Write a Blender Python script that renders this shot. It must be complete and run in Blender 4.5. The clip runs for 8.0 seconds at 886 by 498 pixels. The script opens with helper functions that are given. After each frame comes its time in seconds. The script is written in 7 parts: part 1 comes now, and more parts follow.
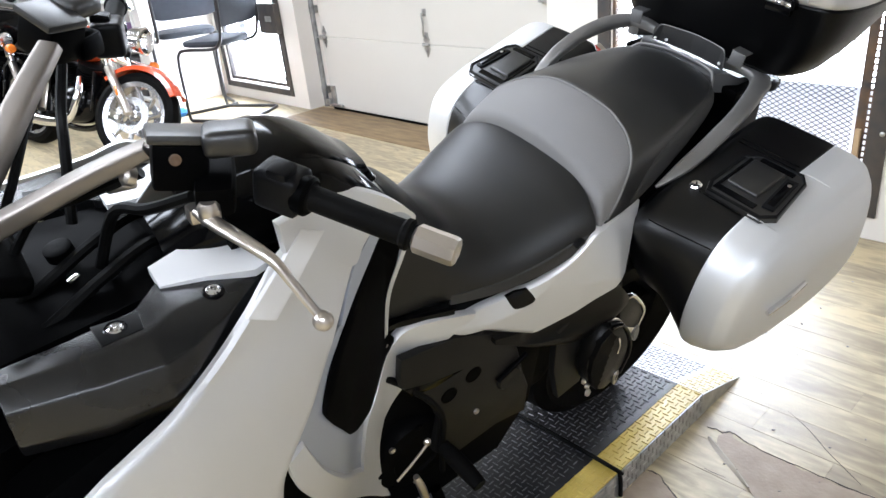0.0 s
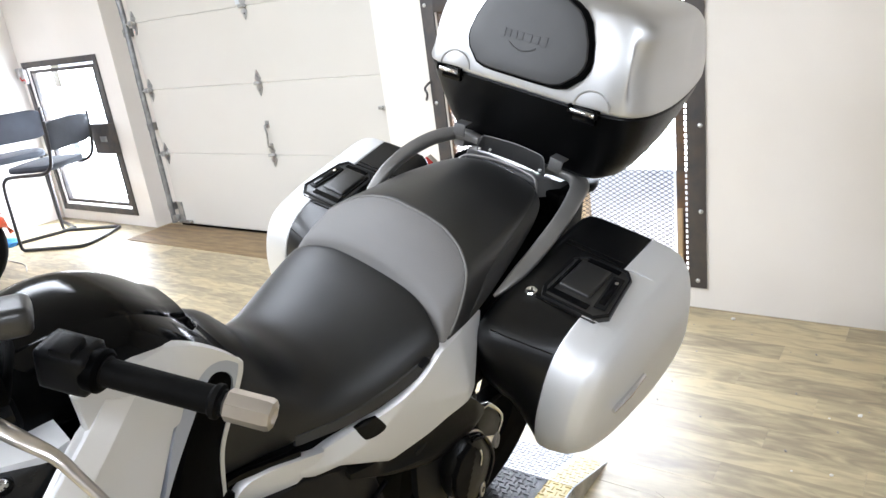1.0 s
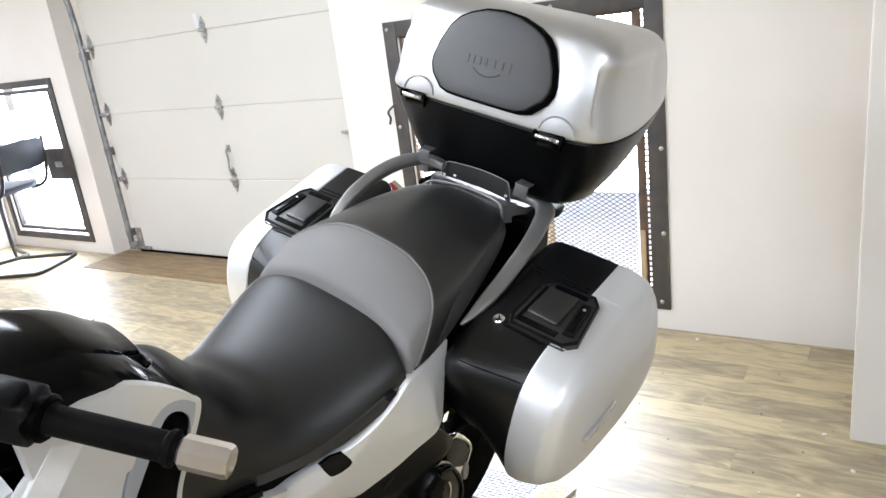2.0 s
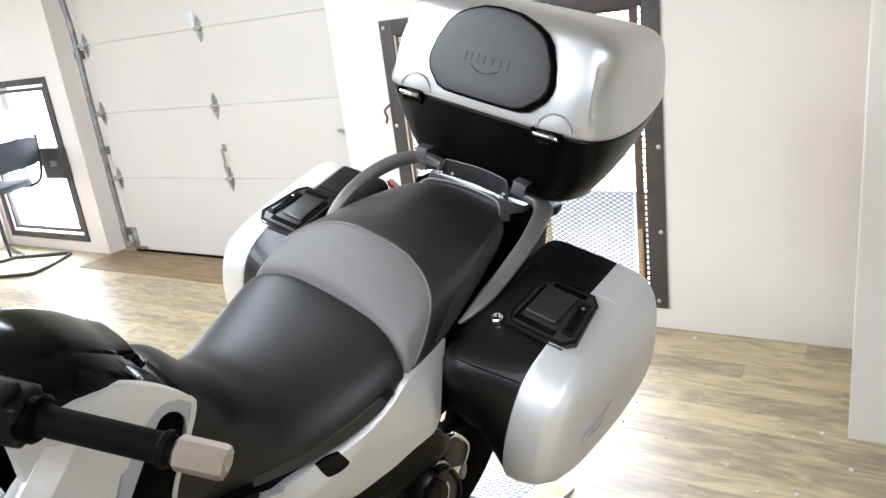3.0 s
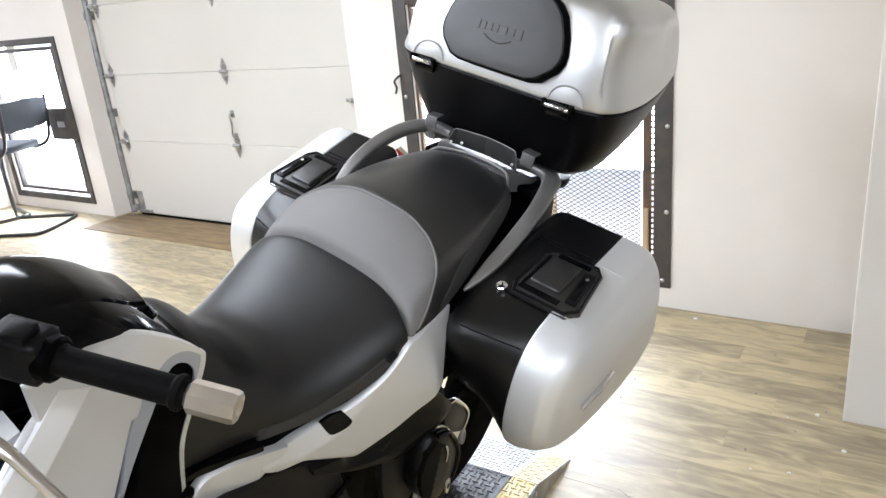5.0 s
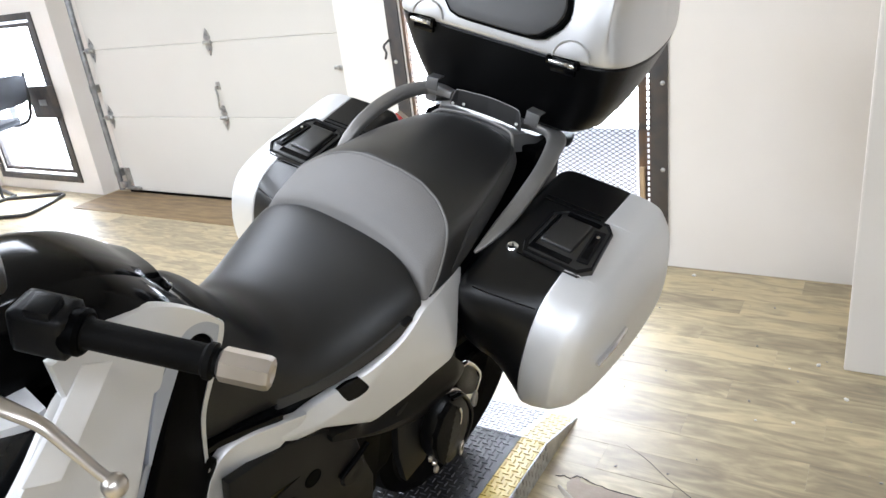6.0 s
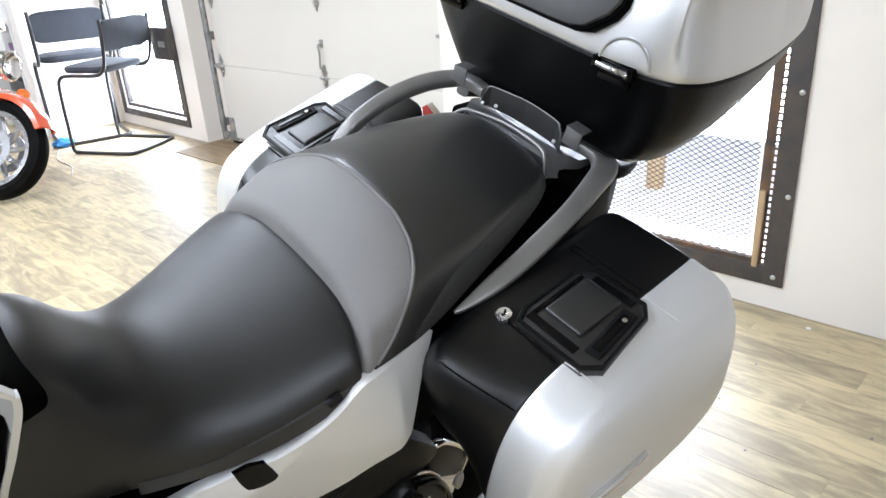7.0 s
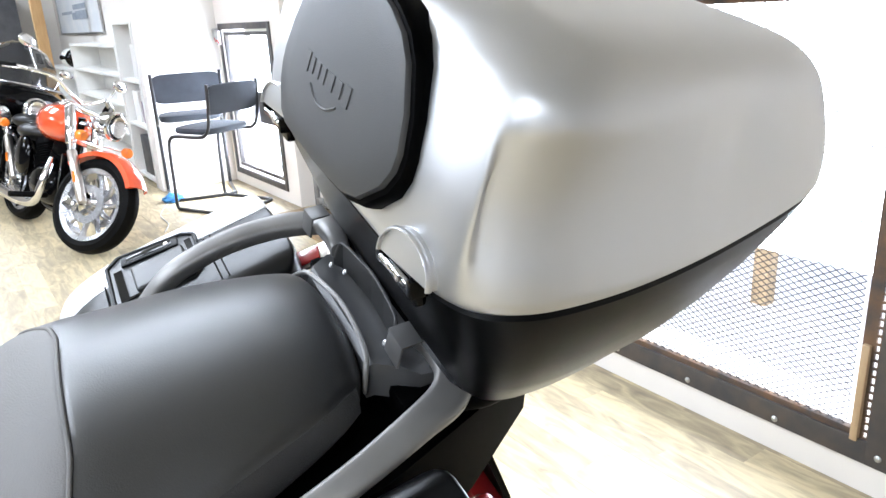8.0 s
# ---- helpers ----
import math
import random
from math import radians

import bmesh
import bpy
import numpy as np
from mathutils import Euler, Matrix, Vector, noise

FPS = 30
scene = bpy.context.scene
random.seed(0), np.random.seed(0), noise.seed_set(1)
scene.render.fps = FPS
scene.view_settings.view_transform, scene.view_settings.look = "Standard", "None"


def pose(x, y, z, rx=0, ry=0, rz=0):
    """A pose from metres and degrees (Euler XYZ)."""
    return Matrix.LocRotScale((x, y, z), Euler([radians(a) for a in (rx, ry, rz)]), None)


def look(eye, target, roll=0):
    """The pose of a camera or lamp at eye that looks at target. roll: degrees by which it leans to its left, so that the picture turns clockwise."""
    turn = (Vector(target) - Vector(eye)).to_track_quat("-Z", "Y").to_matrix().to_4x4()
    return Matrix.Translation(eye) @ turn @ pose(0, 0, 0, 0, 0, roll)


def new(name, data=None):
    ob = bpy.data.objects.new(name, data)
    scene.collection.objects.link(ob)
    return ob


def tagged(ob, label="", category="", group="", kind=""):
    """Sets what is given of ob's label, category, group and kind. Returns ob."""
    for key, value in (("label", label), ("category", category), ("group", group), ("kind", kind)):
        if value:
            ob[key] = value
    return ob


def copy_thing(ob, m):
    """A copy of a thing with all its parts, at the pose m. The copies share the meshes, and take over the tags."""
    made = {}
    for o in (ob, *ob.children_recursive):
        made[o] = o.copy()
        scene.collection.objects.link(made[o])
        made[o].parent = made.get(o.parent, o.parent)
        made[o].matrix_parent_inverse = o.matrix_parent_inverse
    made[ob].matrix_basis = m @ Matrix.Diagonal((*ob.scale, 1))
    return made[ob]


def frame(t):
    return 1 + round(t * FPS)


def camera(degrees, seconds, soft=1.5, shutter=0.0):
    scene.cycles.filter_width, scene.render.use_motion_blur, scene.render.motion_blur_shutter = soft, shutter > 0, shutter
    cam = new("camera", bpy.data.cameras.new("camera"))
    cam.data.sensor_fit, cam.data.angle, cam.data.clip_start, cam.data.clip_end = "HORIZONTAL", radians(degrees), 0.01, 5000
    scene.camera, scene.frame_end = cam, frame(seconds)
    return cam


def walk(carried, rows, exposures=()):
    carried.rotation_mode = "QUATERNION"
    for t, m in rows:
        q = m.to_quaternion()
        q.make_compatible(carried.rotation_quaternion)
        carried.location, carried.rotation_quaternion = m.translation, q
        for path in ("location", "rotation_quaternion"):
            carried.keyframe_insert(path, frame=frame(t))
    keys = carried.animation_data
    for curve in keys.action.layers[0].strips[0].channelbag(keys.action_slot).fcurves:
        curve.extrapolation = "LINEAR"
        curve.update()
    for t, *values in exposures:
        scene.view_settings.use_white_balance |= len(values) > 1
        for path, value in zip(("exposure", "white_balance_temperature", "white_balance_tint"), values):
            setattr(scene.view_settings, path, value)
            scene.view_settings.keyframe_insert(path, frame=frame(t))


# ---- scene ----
cam = camera(63.0, 8.0)
PATH = [
    (0, (3.787, -3.561, 1.391), (2.426, -2.36, 0.552), -6.0),
    (0.5, (3.798, -3.512, 1.401), (2.553, -2.135, 0.66), -6.9),
    (1, (3.801, -3.48, 1.425), (2.667, -1.963, 0.783), -7.6),
    (1.5, (3.794, -3.466, 1.43), (2.718, -1.889, 0.832), -7.4),
    (3, (3.778, -3.452, 1.424), (2.729, -1.858, 0.824), -7.3),
    (3.5, (3.78, -3.456, 1.421), (2.719, -1.875, 0.811), -7.0),
    (4, (3.786, -3.466, 1.415), (2.697, -1.921, 0.761), -6.6),
    (5.5, (3.765, -3.481, 1.409), (2.734, -1.901, 0.746), -5.3),
    (5.7, (3.752, -3.497, 1.406), (2.709, -1.936, 0.718), -6.7),
    (6, (3.741, -3.487, 1.403), (2.726, -1.934, 0.657), -7.3),
    (6.2, (3.734, -3.418, 1.395), (2.681, -1.883, 0.664), -6.8),
    (6.5, (3.733, -3.281, 1.394), (2.498, -1.851, 0.739), -5.1),
    (6.8, (3.733, -3.15, 1.383), (2.467, -1.8, 0.626), -3.8),
    (7, (3.714, -3.049, 1.366), (2.439, -1.727, 0.573), -3.7),
    (7.2, (3.671, -2.938, 1.355), (2.376, -1.653, 0.536), -0.5),
    (7.4, (3.639, -2.822, 1.374), (2.299, -1.582, 0.558), 0.3),
    (7.5, (3.633, -2.756, 1.383), (2.298, -1.501, 0.582), -1.1),
    (7.6, (3.631, -2.693, 1.39), (2.298, -1.407, 0.634), -2.9),
    (7.8, (3.661, -2.581, 1.383), (2.24, -1.35, 0.701), -5.7),
    (7.9, (3.667, -2.51, 1.38), (2.178, -1.343, 0.734), -4.3),
    (8, (3.693, -2.443, 1.391), (2.12, -1.378, 0.767), -3.0),
]
walk(cam, [(t, look(eye, target, roll)) for t, eye, target, roll in PATH],
     [(0.0, 0.61, 5800, 11), (1.0, 0.64, 5900, 11), (4.0, 0.62, 5900, 11), (5.5, 0.60, 5900, 11), (6.5, 0.66, 5800, 11), (7.5, 0.73, 5720, 10), (8.0, 0.88, 5700, 10)])

# ---- light ----
world = bpy.data.worlds.new("world")
scene.world = world
world.use_nodes = True
wn = world.node_tree
sky = wn.nodes.new("ShaderNodeTexSky")
sky.sky_type = "NISHITA"
sky.sun_disc = False
sky.sun_elevation, sky.sun_rotation = radians(48), radians(20)
wn.links.new(sky.outputs[0], wn.nodes["Background"].inputs[0])
wn.nodes["Background"].inputs[1].default_value = 0.15

DOORWAY = 60.0      # daylight through each glazed opening, watts
TUBES = 36.0        # each ceiling light, watts


def sun_light(strength, elevation, turn):
    ob = new("sun", bpy.data.lights.new("sun", "SUN"))
    ob.data.energy, ob.data.angle, ob.data.color = strength, radians(25), (1.0, 0.96, 0.9)
    ob.matrix_world = pose(0, 4, 8, 90 - elevation, 0, turn)
    return ob


sun_light(2.2, 48, 160)


def area_light(name, m, sx, sy, watts, colour):
    data = bpy.data.lights.new(name, "AREA")
    data.shape, data.size, data.size_y, data.energy, data.color = "RECTANGLE", sx, sy, watts, colour
    ob = new(name, data)
    ob.matrix_world = m
    return ob


# ---- materials ----
def node_mat(name):
    m = bpy.data.materials.new(name)
    m.use_nodes = True
    return m, m.node_tree.nodes, m.node_tree.links, m.node_tree.nodes["Principled BSDF"]


def surface(name, col, col2=None, scale=8.0, rough=0.5, rough2=None, metal=0.0, bump=0.0, grain=300.0, coat=0.0, per_object=0.0, stretch=(1, 1, 1), spec=0.5):
    """A plain surface: broad blotches between two colours, fine grain in gloss and relief."""
    m, n, k, p = node_mat(name)
    col2 = col2 or tuple(c * 0.8 for c in col)
    rough2 = rough + 0.08 if rough2 is None else rough2
    tc = n.new("ShaderNodeTexCoord")
    mp = n.new("ShaderNodeMapping")
    mp.inputs["Scale"].default_value = stretch
    k.new(tc.outputs["Object"], mp.inputs[0])
    broad = n.new("ShaderNodeTexNoise")
    broad.inputs["Scale"].default_value, broad.inputs["Detail"].default_value = scale, 6
    fine = n.new("ShaderNodeTexNoise")
    fine.inputs["Scale"].default_value, fine.inputs["Detail"].default_value = grain, 3
    for t in (broad, fine):
        k.new(mp.outputs[0], t.inputs["Vector"])
    ramp = n.new("ShaderNodeValToRGB")
    ramp.color_ramp.elements[0].position, ramp.color_ramp.elements[1].position = 0.32, 0.68
    ramp.color_ramp.elements[0].color, ramp.color_ramp.elements[1].color = (*col2, 1), (*col, 1)
    k.new(broad.outputs[0], ramp.inputs[0])
    out = ramp.outputs[0]
    if per_object:
        info = n.new("ShaderNodeObjectInfo")
        rng = n.new("ShaderNodeMapRange")
        rng.inputs["To Min"].default_value, rng.inputs["To Max"].default_value = 1 - per_object, 1 + per_object
        k.new(info.outputs["Random"], rng.inputs["Value"])
        hsv = n.new("ShaderNodeHueSaturation")
        k.new(rng.outputs[0], hsv.inputs["Value"])
        k.new(out, hsv.inputs["Color"])
        out = hsv.outputs[0]
    k.new(out, p.inputs["Base Color"])
    rr = n.new("ShaderNodeMapRange")
    rr.inputs["To Min"].default_value, rr.inputs["To Max"].default_value = rough, rough2
    k.new(broad.outputs[0], rr.inputs["Value"])
    k.new(rr.outputs[0], p.inputs["Roughness"])
    p.inputs["Metallic"].default_value = metal
    p.inputs["Coat Weight"].default_value = coat
    p.inputs["Coat Roughness"].default_value = 0.06
    p.inputs["Specular IOR Level"].default_value = spec
    if bump:
        b = n.new("ShaderNodeBump")
        b.inputs["Strength"].default_value, b.inputs["Distance"].default_value = bump, 0.002
        k.new(fine.outputs[0], b.inputs["Height"])
        k.new(b.outputs[0], p.inputs["Normal"])
    return m


def glowing(name, col, strength):
    m, n, k, p = node_mat(name)
    p.inputs["Base Color"].default_value = (*col, 1)
    p.inputs["Emission Color"].default_value = (*col, 1)
    p.inputs["Emission Strength"].default_value = strength
    return m


def clear_glass(name, col=(1, 1, 1), rough=0.0):
    m, n, k, p = node_mat(name)
    p.inputs["Base Color"].default_value = (*col, 1)
    p.inputs["Transmission Weight"].default_value = 1.0
    p.inputs["Roughness"].default_value = rough
    p.inputs["IOR"].default_value = 1.45
    return m


def plank_mat():
    """Printed vinyl plank: long grain streaks, knots of tone, each board a little different."""
    m, n, k, p = node_mat("vinyl_plank")
    tc = n.new("ShaderNodeTexCoord")
    info = n.new("ShaderNodeObjectInfo")
    shift = n.new("ShaderNodeVectorMath")
    shift.operation = "MULTIPLY_ADD"
    shift.inputs[1].default_value = (37, 19, 7)
    k.new(info.outputs["Random"], shift.inputs[0])
    k.new(tc.outputs["Object"], shift.inputs[2])
    mp = n.new("ShaderNodeMapping")
    mp.inputs["Scale"].default_value = (2.3, 9.5, 6)
    k.new(shift.outputs[0], mp.inputs[0])
    a = n.new("ShaderNodeTexNoise")
    a.inputs["Scale"].default_value, a.inputs["Detail"].default_value, a.inputs["Distortion"].default_value = 1.9, 6, 1.5
    b = n.new("ShaderNodeTexNoise")
    b.inputs["Scale"].default_value, b.inputs["Detail"].default_value = 9, 8
    k.new(mp.outputs[0], a.inputs["Vector"])
    k.new(mp.outputs[0], b.inputs["Vector"])
    mix = n.new("ShaderNodeMath")
    mix.operation = "MULTIPLY_ADD"
    mix.inputs[1].default_value = 0.24
    k.new(b.outputs[0], mix.inputs[0])
    k.new(a.outputs[0], mix.inputs[2])
    tone = n.new("ShaderNodeMath")
    tone.operation = "MULTIPLY_ADD"
    tone.inputs[1].default_value = 0.26
    k.new(info.outputs["Random"], tone.inputs[0])
    k.new(mix.outputs[0], tone.inputs[2])
    ramp = n.new("ShaderNodeValToRGB")
    e = ramp.color_ramp.elements
    e[0].position, e[0].color = 0.36, (0.190, 0.155, 0.108, 1)
    e[1].position, e[1].color = 0.93, (0.53, 0.44, 0.265, 1)
    mid = e.new(0.64)
    mid.color = (0.325, 0.268, 0.172, 1)
    k.new(tone.outputs[0], ramp.inputs[0])
    k.new(ramp.outputs[0], p.inputs["Base Color"])
    rr = n.new("ShaderNodeMapRange")
    rr.inputs["To Min"].default_value, rr.inputs["To Max"].default_value = 0.34, 0.50
    k.new(b.outputs[0], rr.inputs["Value"])
    k.new(rr.outputs[0], p.inputs["Roughness"])
    bp = n.new("ShaderNodeBump")
    bp.inputs["Strength"].default_value, bp.inputs["Distance"].default_value = 0.25, 0.0012
    k.new(mix.outputs[0], bp.inputs["Height"])
    k.new(bp.outputs[0], p.inputs["Normal"])
    return m


PLANK = plank_mat()
WALL = surface("painted_wall", (0.79, 0.755, 0.71), (0.75, 0.71, 0.662), 1.5, 0.55, 0.7, bump=0.15, grain=120)
WHITE = surface("white_paint", (0.80, 0.79, 0.76), (0.74, 0.73, 0.70), 3, 0.4, 0.55, bump=0.05, grain=90)
DOORSKIN = surface("door_skin", (0.64, 0.62, 0.578), (0.61, 0.59, 0.547), 1.2, 0.42, 0.55, bump=0.25, grain=160)
CEIL = surface("ceiling_paint", (0.48, 0.48, 0.475), (0.42, 0.42, 0.415), 2, 0.8)
THRESH = surface("worn_plywood", (0.30, 0.21, 0.11), (0.17, 0.115, 0.06), 5, 0.6, 0.8, bump=0.4, grain=60, stretch=(1, 5, 1))
CONCRETE = surface("concrete", (0.42, 0.40, 0.37), (0.3, 0.28, 0.26), 3, 0.7, 0.9, bump=0.4, grain=90)
YARD = surface("pale_yard", (0.90, 0.865, 0.81), (0.82, 0.79, 0.74), 2, 0.8, 0.9, bump=0.3, grain=60)
STEEL_DARK = surface("painted_steel", (0.055, 0.055, 0.06), (0.09, 0.075, 0.065), 12, 0.42, 0.65, metal=0.3, bump=0.25, grain=120)
RUSTY = surface("rusty_steel", (0.17, 0.10, 0.055), (0.07, 0.06, 0.055), 18, 0.6, 0.8, metal=0.2, bump=0.4, grain=110)
MESHWIRE = surface("mesh_wire", (0.018, 0.017, 0.018), (0.035, 0.028, 0.024), 25, 0.55, 0.7, spec=0.2)
GALV = surface("galvanised_steel", (0.56, 0.56, 0.55), (0.36, 0.36, 0.36), 26, 0.32, 0.5, metal=0.9, bump=0.1)
TRACK = surface("track_steel", (0.36, 0.37, 0.38), (0.2, 0.2, 0.21), 20, 0.35, 0.55, metal=0.8)
SILVER = surface("silver_paint", (0.71, 0.713, 0.72), (0.68, 0.683, 0.69), 2.5, 0.43, 0.49, metal=0.6, bump=0.02, grain=1600)
CASESILVER = surface("case_silver_paint", (0.72, 0.722, 0.728), (0.68, 0.682, 0.688), 1.6, 0.44, 0.51, metal=0.66, bump=0.02, grain=1600)
LIDSILVER = surface("lid_silver_paint", (0.65, 0.652, 0.658), (0.60, 0.602, 0.608), 1.4, 0.36, 0.43, metal=0.84, bump=0.02, grain=1600)
TUBPLASTIC = surface("tub_plastic", (0.0024, 0.0024, 0.0026), (0.0018, 0.0018, 0.002), 6, 0.30, 0.38, bump=0.1, grain=1100, spec=0.14)
# lighter copy of the silver, with bright reflections put into the colour
LIT_SILVER = surface("lit_silver", (0.84, 0.84, 0.85), (0.81, 0.81, 0.82), 2.5, 0.3, 0.36, metal=0.0, coat=0.2)
CASEPLASTIC = surface("case_plastic", (0.0024, 0.0024, 0.0026), (0.0018, 0.0018, 0.002), 6, 0.28, 0.34, bump=0.1, grain=1100, spec=0.38)
# greys for unseen walls, picked to dim bounce and reflections
GREYWALL = surface("grey_wall", (0.50, 0.49, 0.48), (0.43, 0.42, 0.41), 0.8, 0.6, 0.75, bump=0.15, grain=120)
DARKWALL = surface("dark_wall", (0.16, 0.155, 0.15), (0.13, 0.125, 0.12), 0.8, 0.6, 0.75, bump=0.15, grain=120)
WHEELALLOY = surface("wheel_alloy", (0.50, 0.50, 0.515), (0.40, 0.40, 0.415), 6, 0.22, 0.32, metal=0.8)
# the silver paint again, with shade and bluish reflection put into the colour
SILVER_SHADE = surface("shaded_silver", (0.42, 0.45, 0.52), (0.39, 0.42, 0.49), 3, 0.38, 0.44, metal=0.45, coat=0.2)
VINYL = surface("seat_vinyl", (0.0065, 0.0064, 0.0063), (0.005, 0.0049, 0.0048), 5, 0.39, 0.45, bump=0.12, grain=520, spec=0.52)
VINYL_REAR = surface("rear_seat_vinyl", (0.010, 0.0098, 0.0096), (0.008, 0.0078, 0.0076), 5, 0.36, 0.42, bump=0.12, grain=520, spec=1.0)
VINYL_GREY = surface("seat_vinyl_grey", (0.19, 0.183, 0.179), (0.168, 0.162, 0.158), 5, 0.5, 0.56, bump=0.4, grain=520, spec=0.35)
VINYL_SIDE = surface("seat_vinyl_side", (0.034, 0.0333, 0.0326), (0.028, 0.0274, 0.0268), 5, 0.5, 0.56, bump=0.4, grain=520, spec=0.4)
PLASTIC = surface("moulded_plastic", (0.0012, 0.0012, 0.0013), (0.0009, 0.0009, 0.001), 6, 0.42, 0.5, bump=0.12, grain=1100, spec=0.025)
GLOSSBLACK = surface("gloss_black", (0.0016, 0.0016, 0.0018), (0.0025, 0.0025, 0.0028), 4, 0.09, 0.15, spec=0.17)
GREYPLASTIC = surface("grey_plastic", (0.006, 0.006, 0.0065), (0.004, 0.004, 0.0045), 9, 0.34, 0.44, bump=0.14, grain=700, spec=0.14)
PADMAT = surface("pad_rubber", (0.052, 0.052, 0.053), (0.043, 0.043, 0.044), 5, 0.42, 0.48, bump=0.15, grain=800, spec=0.5)
RAIL = surface("cast_alloy", (0.24, 0.233, 0.225), (0.19, 0.184, 0.178), 9, 0.38, 0.46, metal=0.5, bump=0.06, grain=700)
INFILL = surface("infill_plastic", (0.006, 0.006, 0.0065), (0.0035, 0.0035, 0.004), 7, 0.22, 0.32, bump=0.14, grain=700, spec=0.55)
CARRIER = surface("carrier_coat", (0.075, 0.075, 0.077), (0.06, 0.06, 0.062), 8, 0.36, 0.46, metal=0.3, bump=0.08, grain=600)
RISER = surface("riser_alloy", (0.25, 0.22, 0.195), (0.18, 0.165, 0.15), 9, 0.34, 0.44, metal=0.75, bump=0.06, grain=700)
CLAMP = surface("clamp_coat", (0.13, 0.128, 0.126), (0.10, 0.098, 0.096), 9, 0.38, 0.46, metal=0.5, bump=0.06, grain=700)
OLDWOOD = surface("weathered_wood", (0.50, 0.36, 0.21), (0.38, 0.27, 0.15), 6, 0.7, 0.85, bump=0.3, grain=80, stretch=(5, 5, 1))
ALLOY = surface("bare_alloy", (0.66, 0.61, 0.56), (0.54, 0.50, 0.46), 12, 0.24, 0.36, metal=0.95)
SATIN = surface("satin_plastic", (0.011, 0.0105, 0.010), (0.007, 0.0068, 0.0066), 7, 0.34, 0.42, bump=0.12, grain=700, spec=0.75)
WINGPLASTIC = surface("wing_plastic", (0.004, 0.0038, 0.0036), (0.0025, 0.0025, 0.0025), 7, 0.30, 0.40, bump=0.12, grain=700, spec=0.2)
FRAMECAST = surface("frame_casting", (0.010, 0.0096, 0.0092), (0.005, 0.0048, 0.0046), 6, 0.40, 0.50, bump=0.12, grain=500, spec=0.22)
CHROME = surface("chrome", (0.82, 0.82, 0.83), (0.76, 0.76, 0.78), 6, 0.07, 0.14, metal=1.0)
RUBBER = surface("rubber", (0.0025, 0.0025, 0.0025), (0.005, 0.0047, 0.0045), 14, 0.5, 0.66, bump=0.3, grain=200, spec=0.05)
ENGINE = surface("engine_coat", (0.0022, 0.0022, 0.0024), (0.0014, 0.0014, 0.0015), 9, 0.42, 0.6, bump=0.2, grain=250, spec=0.04)
PLATE = surface("tread_plate_black", (0.012, 0.012, 0.014), (0.024, 0.023, 0.023), 14, 0.4, 0.55, metal=0.0, bump=0.15, spec=0.3)
LUGSTEEL = surface("worn_lug", (0.13, 0.13, 0.14), (0.05, 0.05, 0.055), 40, 0.28, 0.42, metal=0.6)
YELLOW = surface("yellow_paint", (0.62, 0.47, 0.10), (0.46, 0.33, 0.06), 9, 0.38, 0.55, bump=0.15)
WORNYELLOW = surface("worn_yellow_paint", (0.66, 0.56, 0.32), (0.56, 0.45, 0.20), 7, 0.42, 0.58, bump=0.15)
RAMPSTEEL = surface("bare_ramp_steel", (0.33, 0.33, 0.34), (0.22, 0.22, 0.23), 18, 0.35, 0.5, metal=0.6, bump=0.15)
ORANGE = surface("orange_paint", (0.66, 0.085, 0.025), (0.6, 0.075, 0.02), 3, 0.15, 0.2, coat=0.6)
AMBER = surface("amber_lens", (0.78, 0.21, 0.02), (0.7, 0.18, 0.02), 8, 0.15, 0.2, coat=0.5)
REDLENS = surface("red_lens", (0.5, 0.03, 0.025), (0.4, 0.025, 0.025), 8, 0.2, 0.3, coat=0.5)
CLOTH = surface("blue_grey_cloth", (0.045, 0.052, 0.066), (0.03, 0.035, 0.045), 8, 0.75, 0.9, bump=0.4, grain=500)
BLACKTUBE = surface("black_tube", (0.018, 0.018, 0.02), (0.03, 0.03, 0.032), 15, 0.25, 0.4)
BLUERAG = surface("blue_cloth", (0.08, 0.30, 0.62), (0.05, 0.2, 0.5), 20, 0.8)
CABLE = surface("black_cable", (0.002, 0.002, 0.002), (0.004, 0.004, 0.004), 30, 0.45, 0.6, spec=0.08)
PAPER = surface("printed_sheet", (0.62, 0.66, 0.71), (0.74, 0.75, 0.76), 3, 0.4, 0.5)
PRINT = surface("printed_bars", (0.25, 0.29, 0.36), (0.38, 0.42, 0.48), 15, 0.5)
WOOD = surface("pine_board", (0.52, 0.33, 0.15), (0.42, 0.25, 0.1), 5, 0.5, 0.65, stretch=(6, 6, 1))
DARKBOX = surface("dark_box", (0.045, 0.045, 0.05), (0.07, 0.07, 0.075), 9, 0.45, 0.6)
PURPLE = surface("purple_label", (0.11, 0.05, 0.13), (0.17, 0.09, 0.19), 25, 0.5)
STRAW = surface("yellow_tag", (0.7, 0.6, 0.08), (0.6, 0.5, 0.06), 25, 0.6)
CRACK = surface("dirt_in_crack", (0.055, 0.045, 0.036), (0.025, 0.02, 0.016), 40, 0.7, 0.9)
BAREFLOOR = surface("bare_floor", (0.36, 0.285, 0.21), (0.27, 0.205, 0.145), 18, 0.5, 0.75, bump=0.3, grain=90)
TORN = surface("torn_vinyl", (0.55, 0.50, 0.42), (0.42, 0.37, 0.29), 9, 0.55, 0.7, bump=0.3, grain=120)
DAYLIGHT = glowing("bright_outdoors", (1.0, 1.0, 1.0), 0.9)
LAMPGLOW = glowing("lamp_diffuser", (0.97, 0.985, 1.0), 4.0)
GLASS = clear_glass("clear_glass")
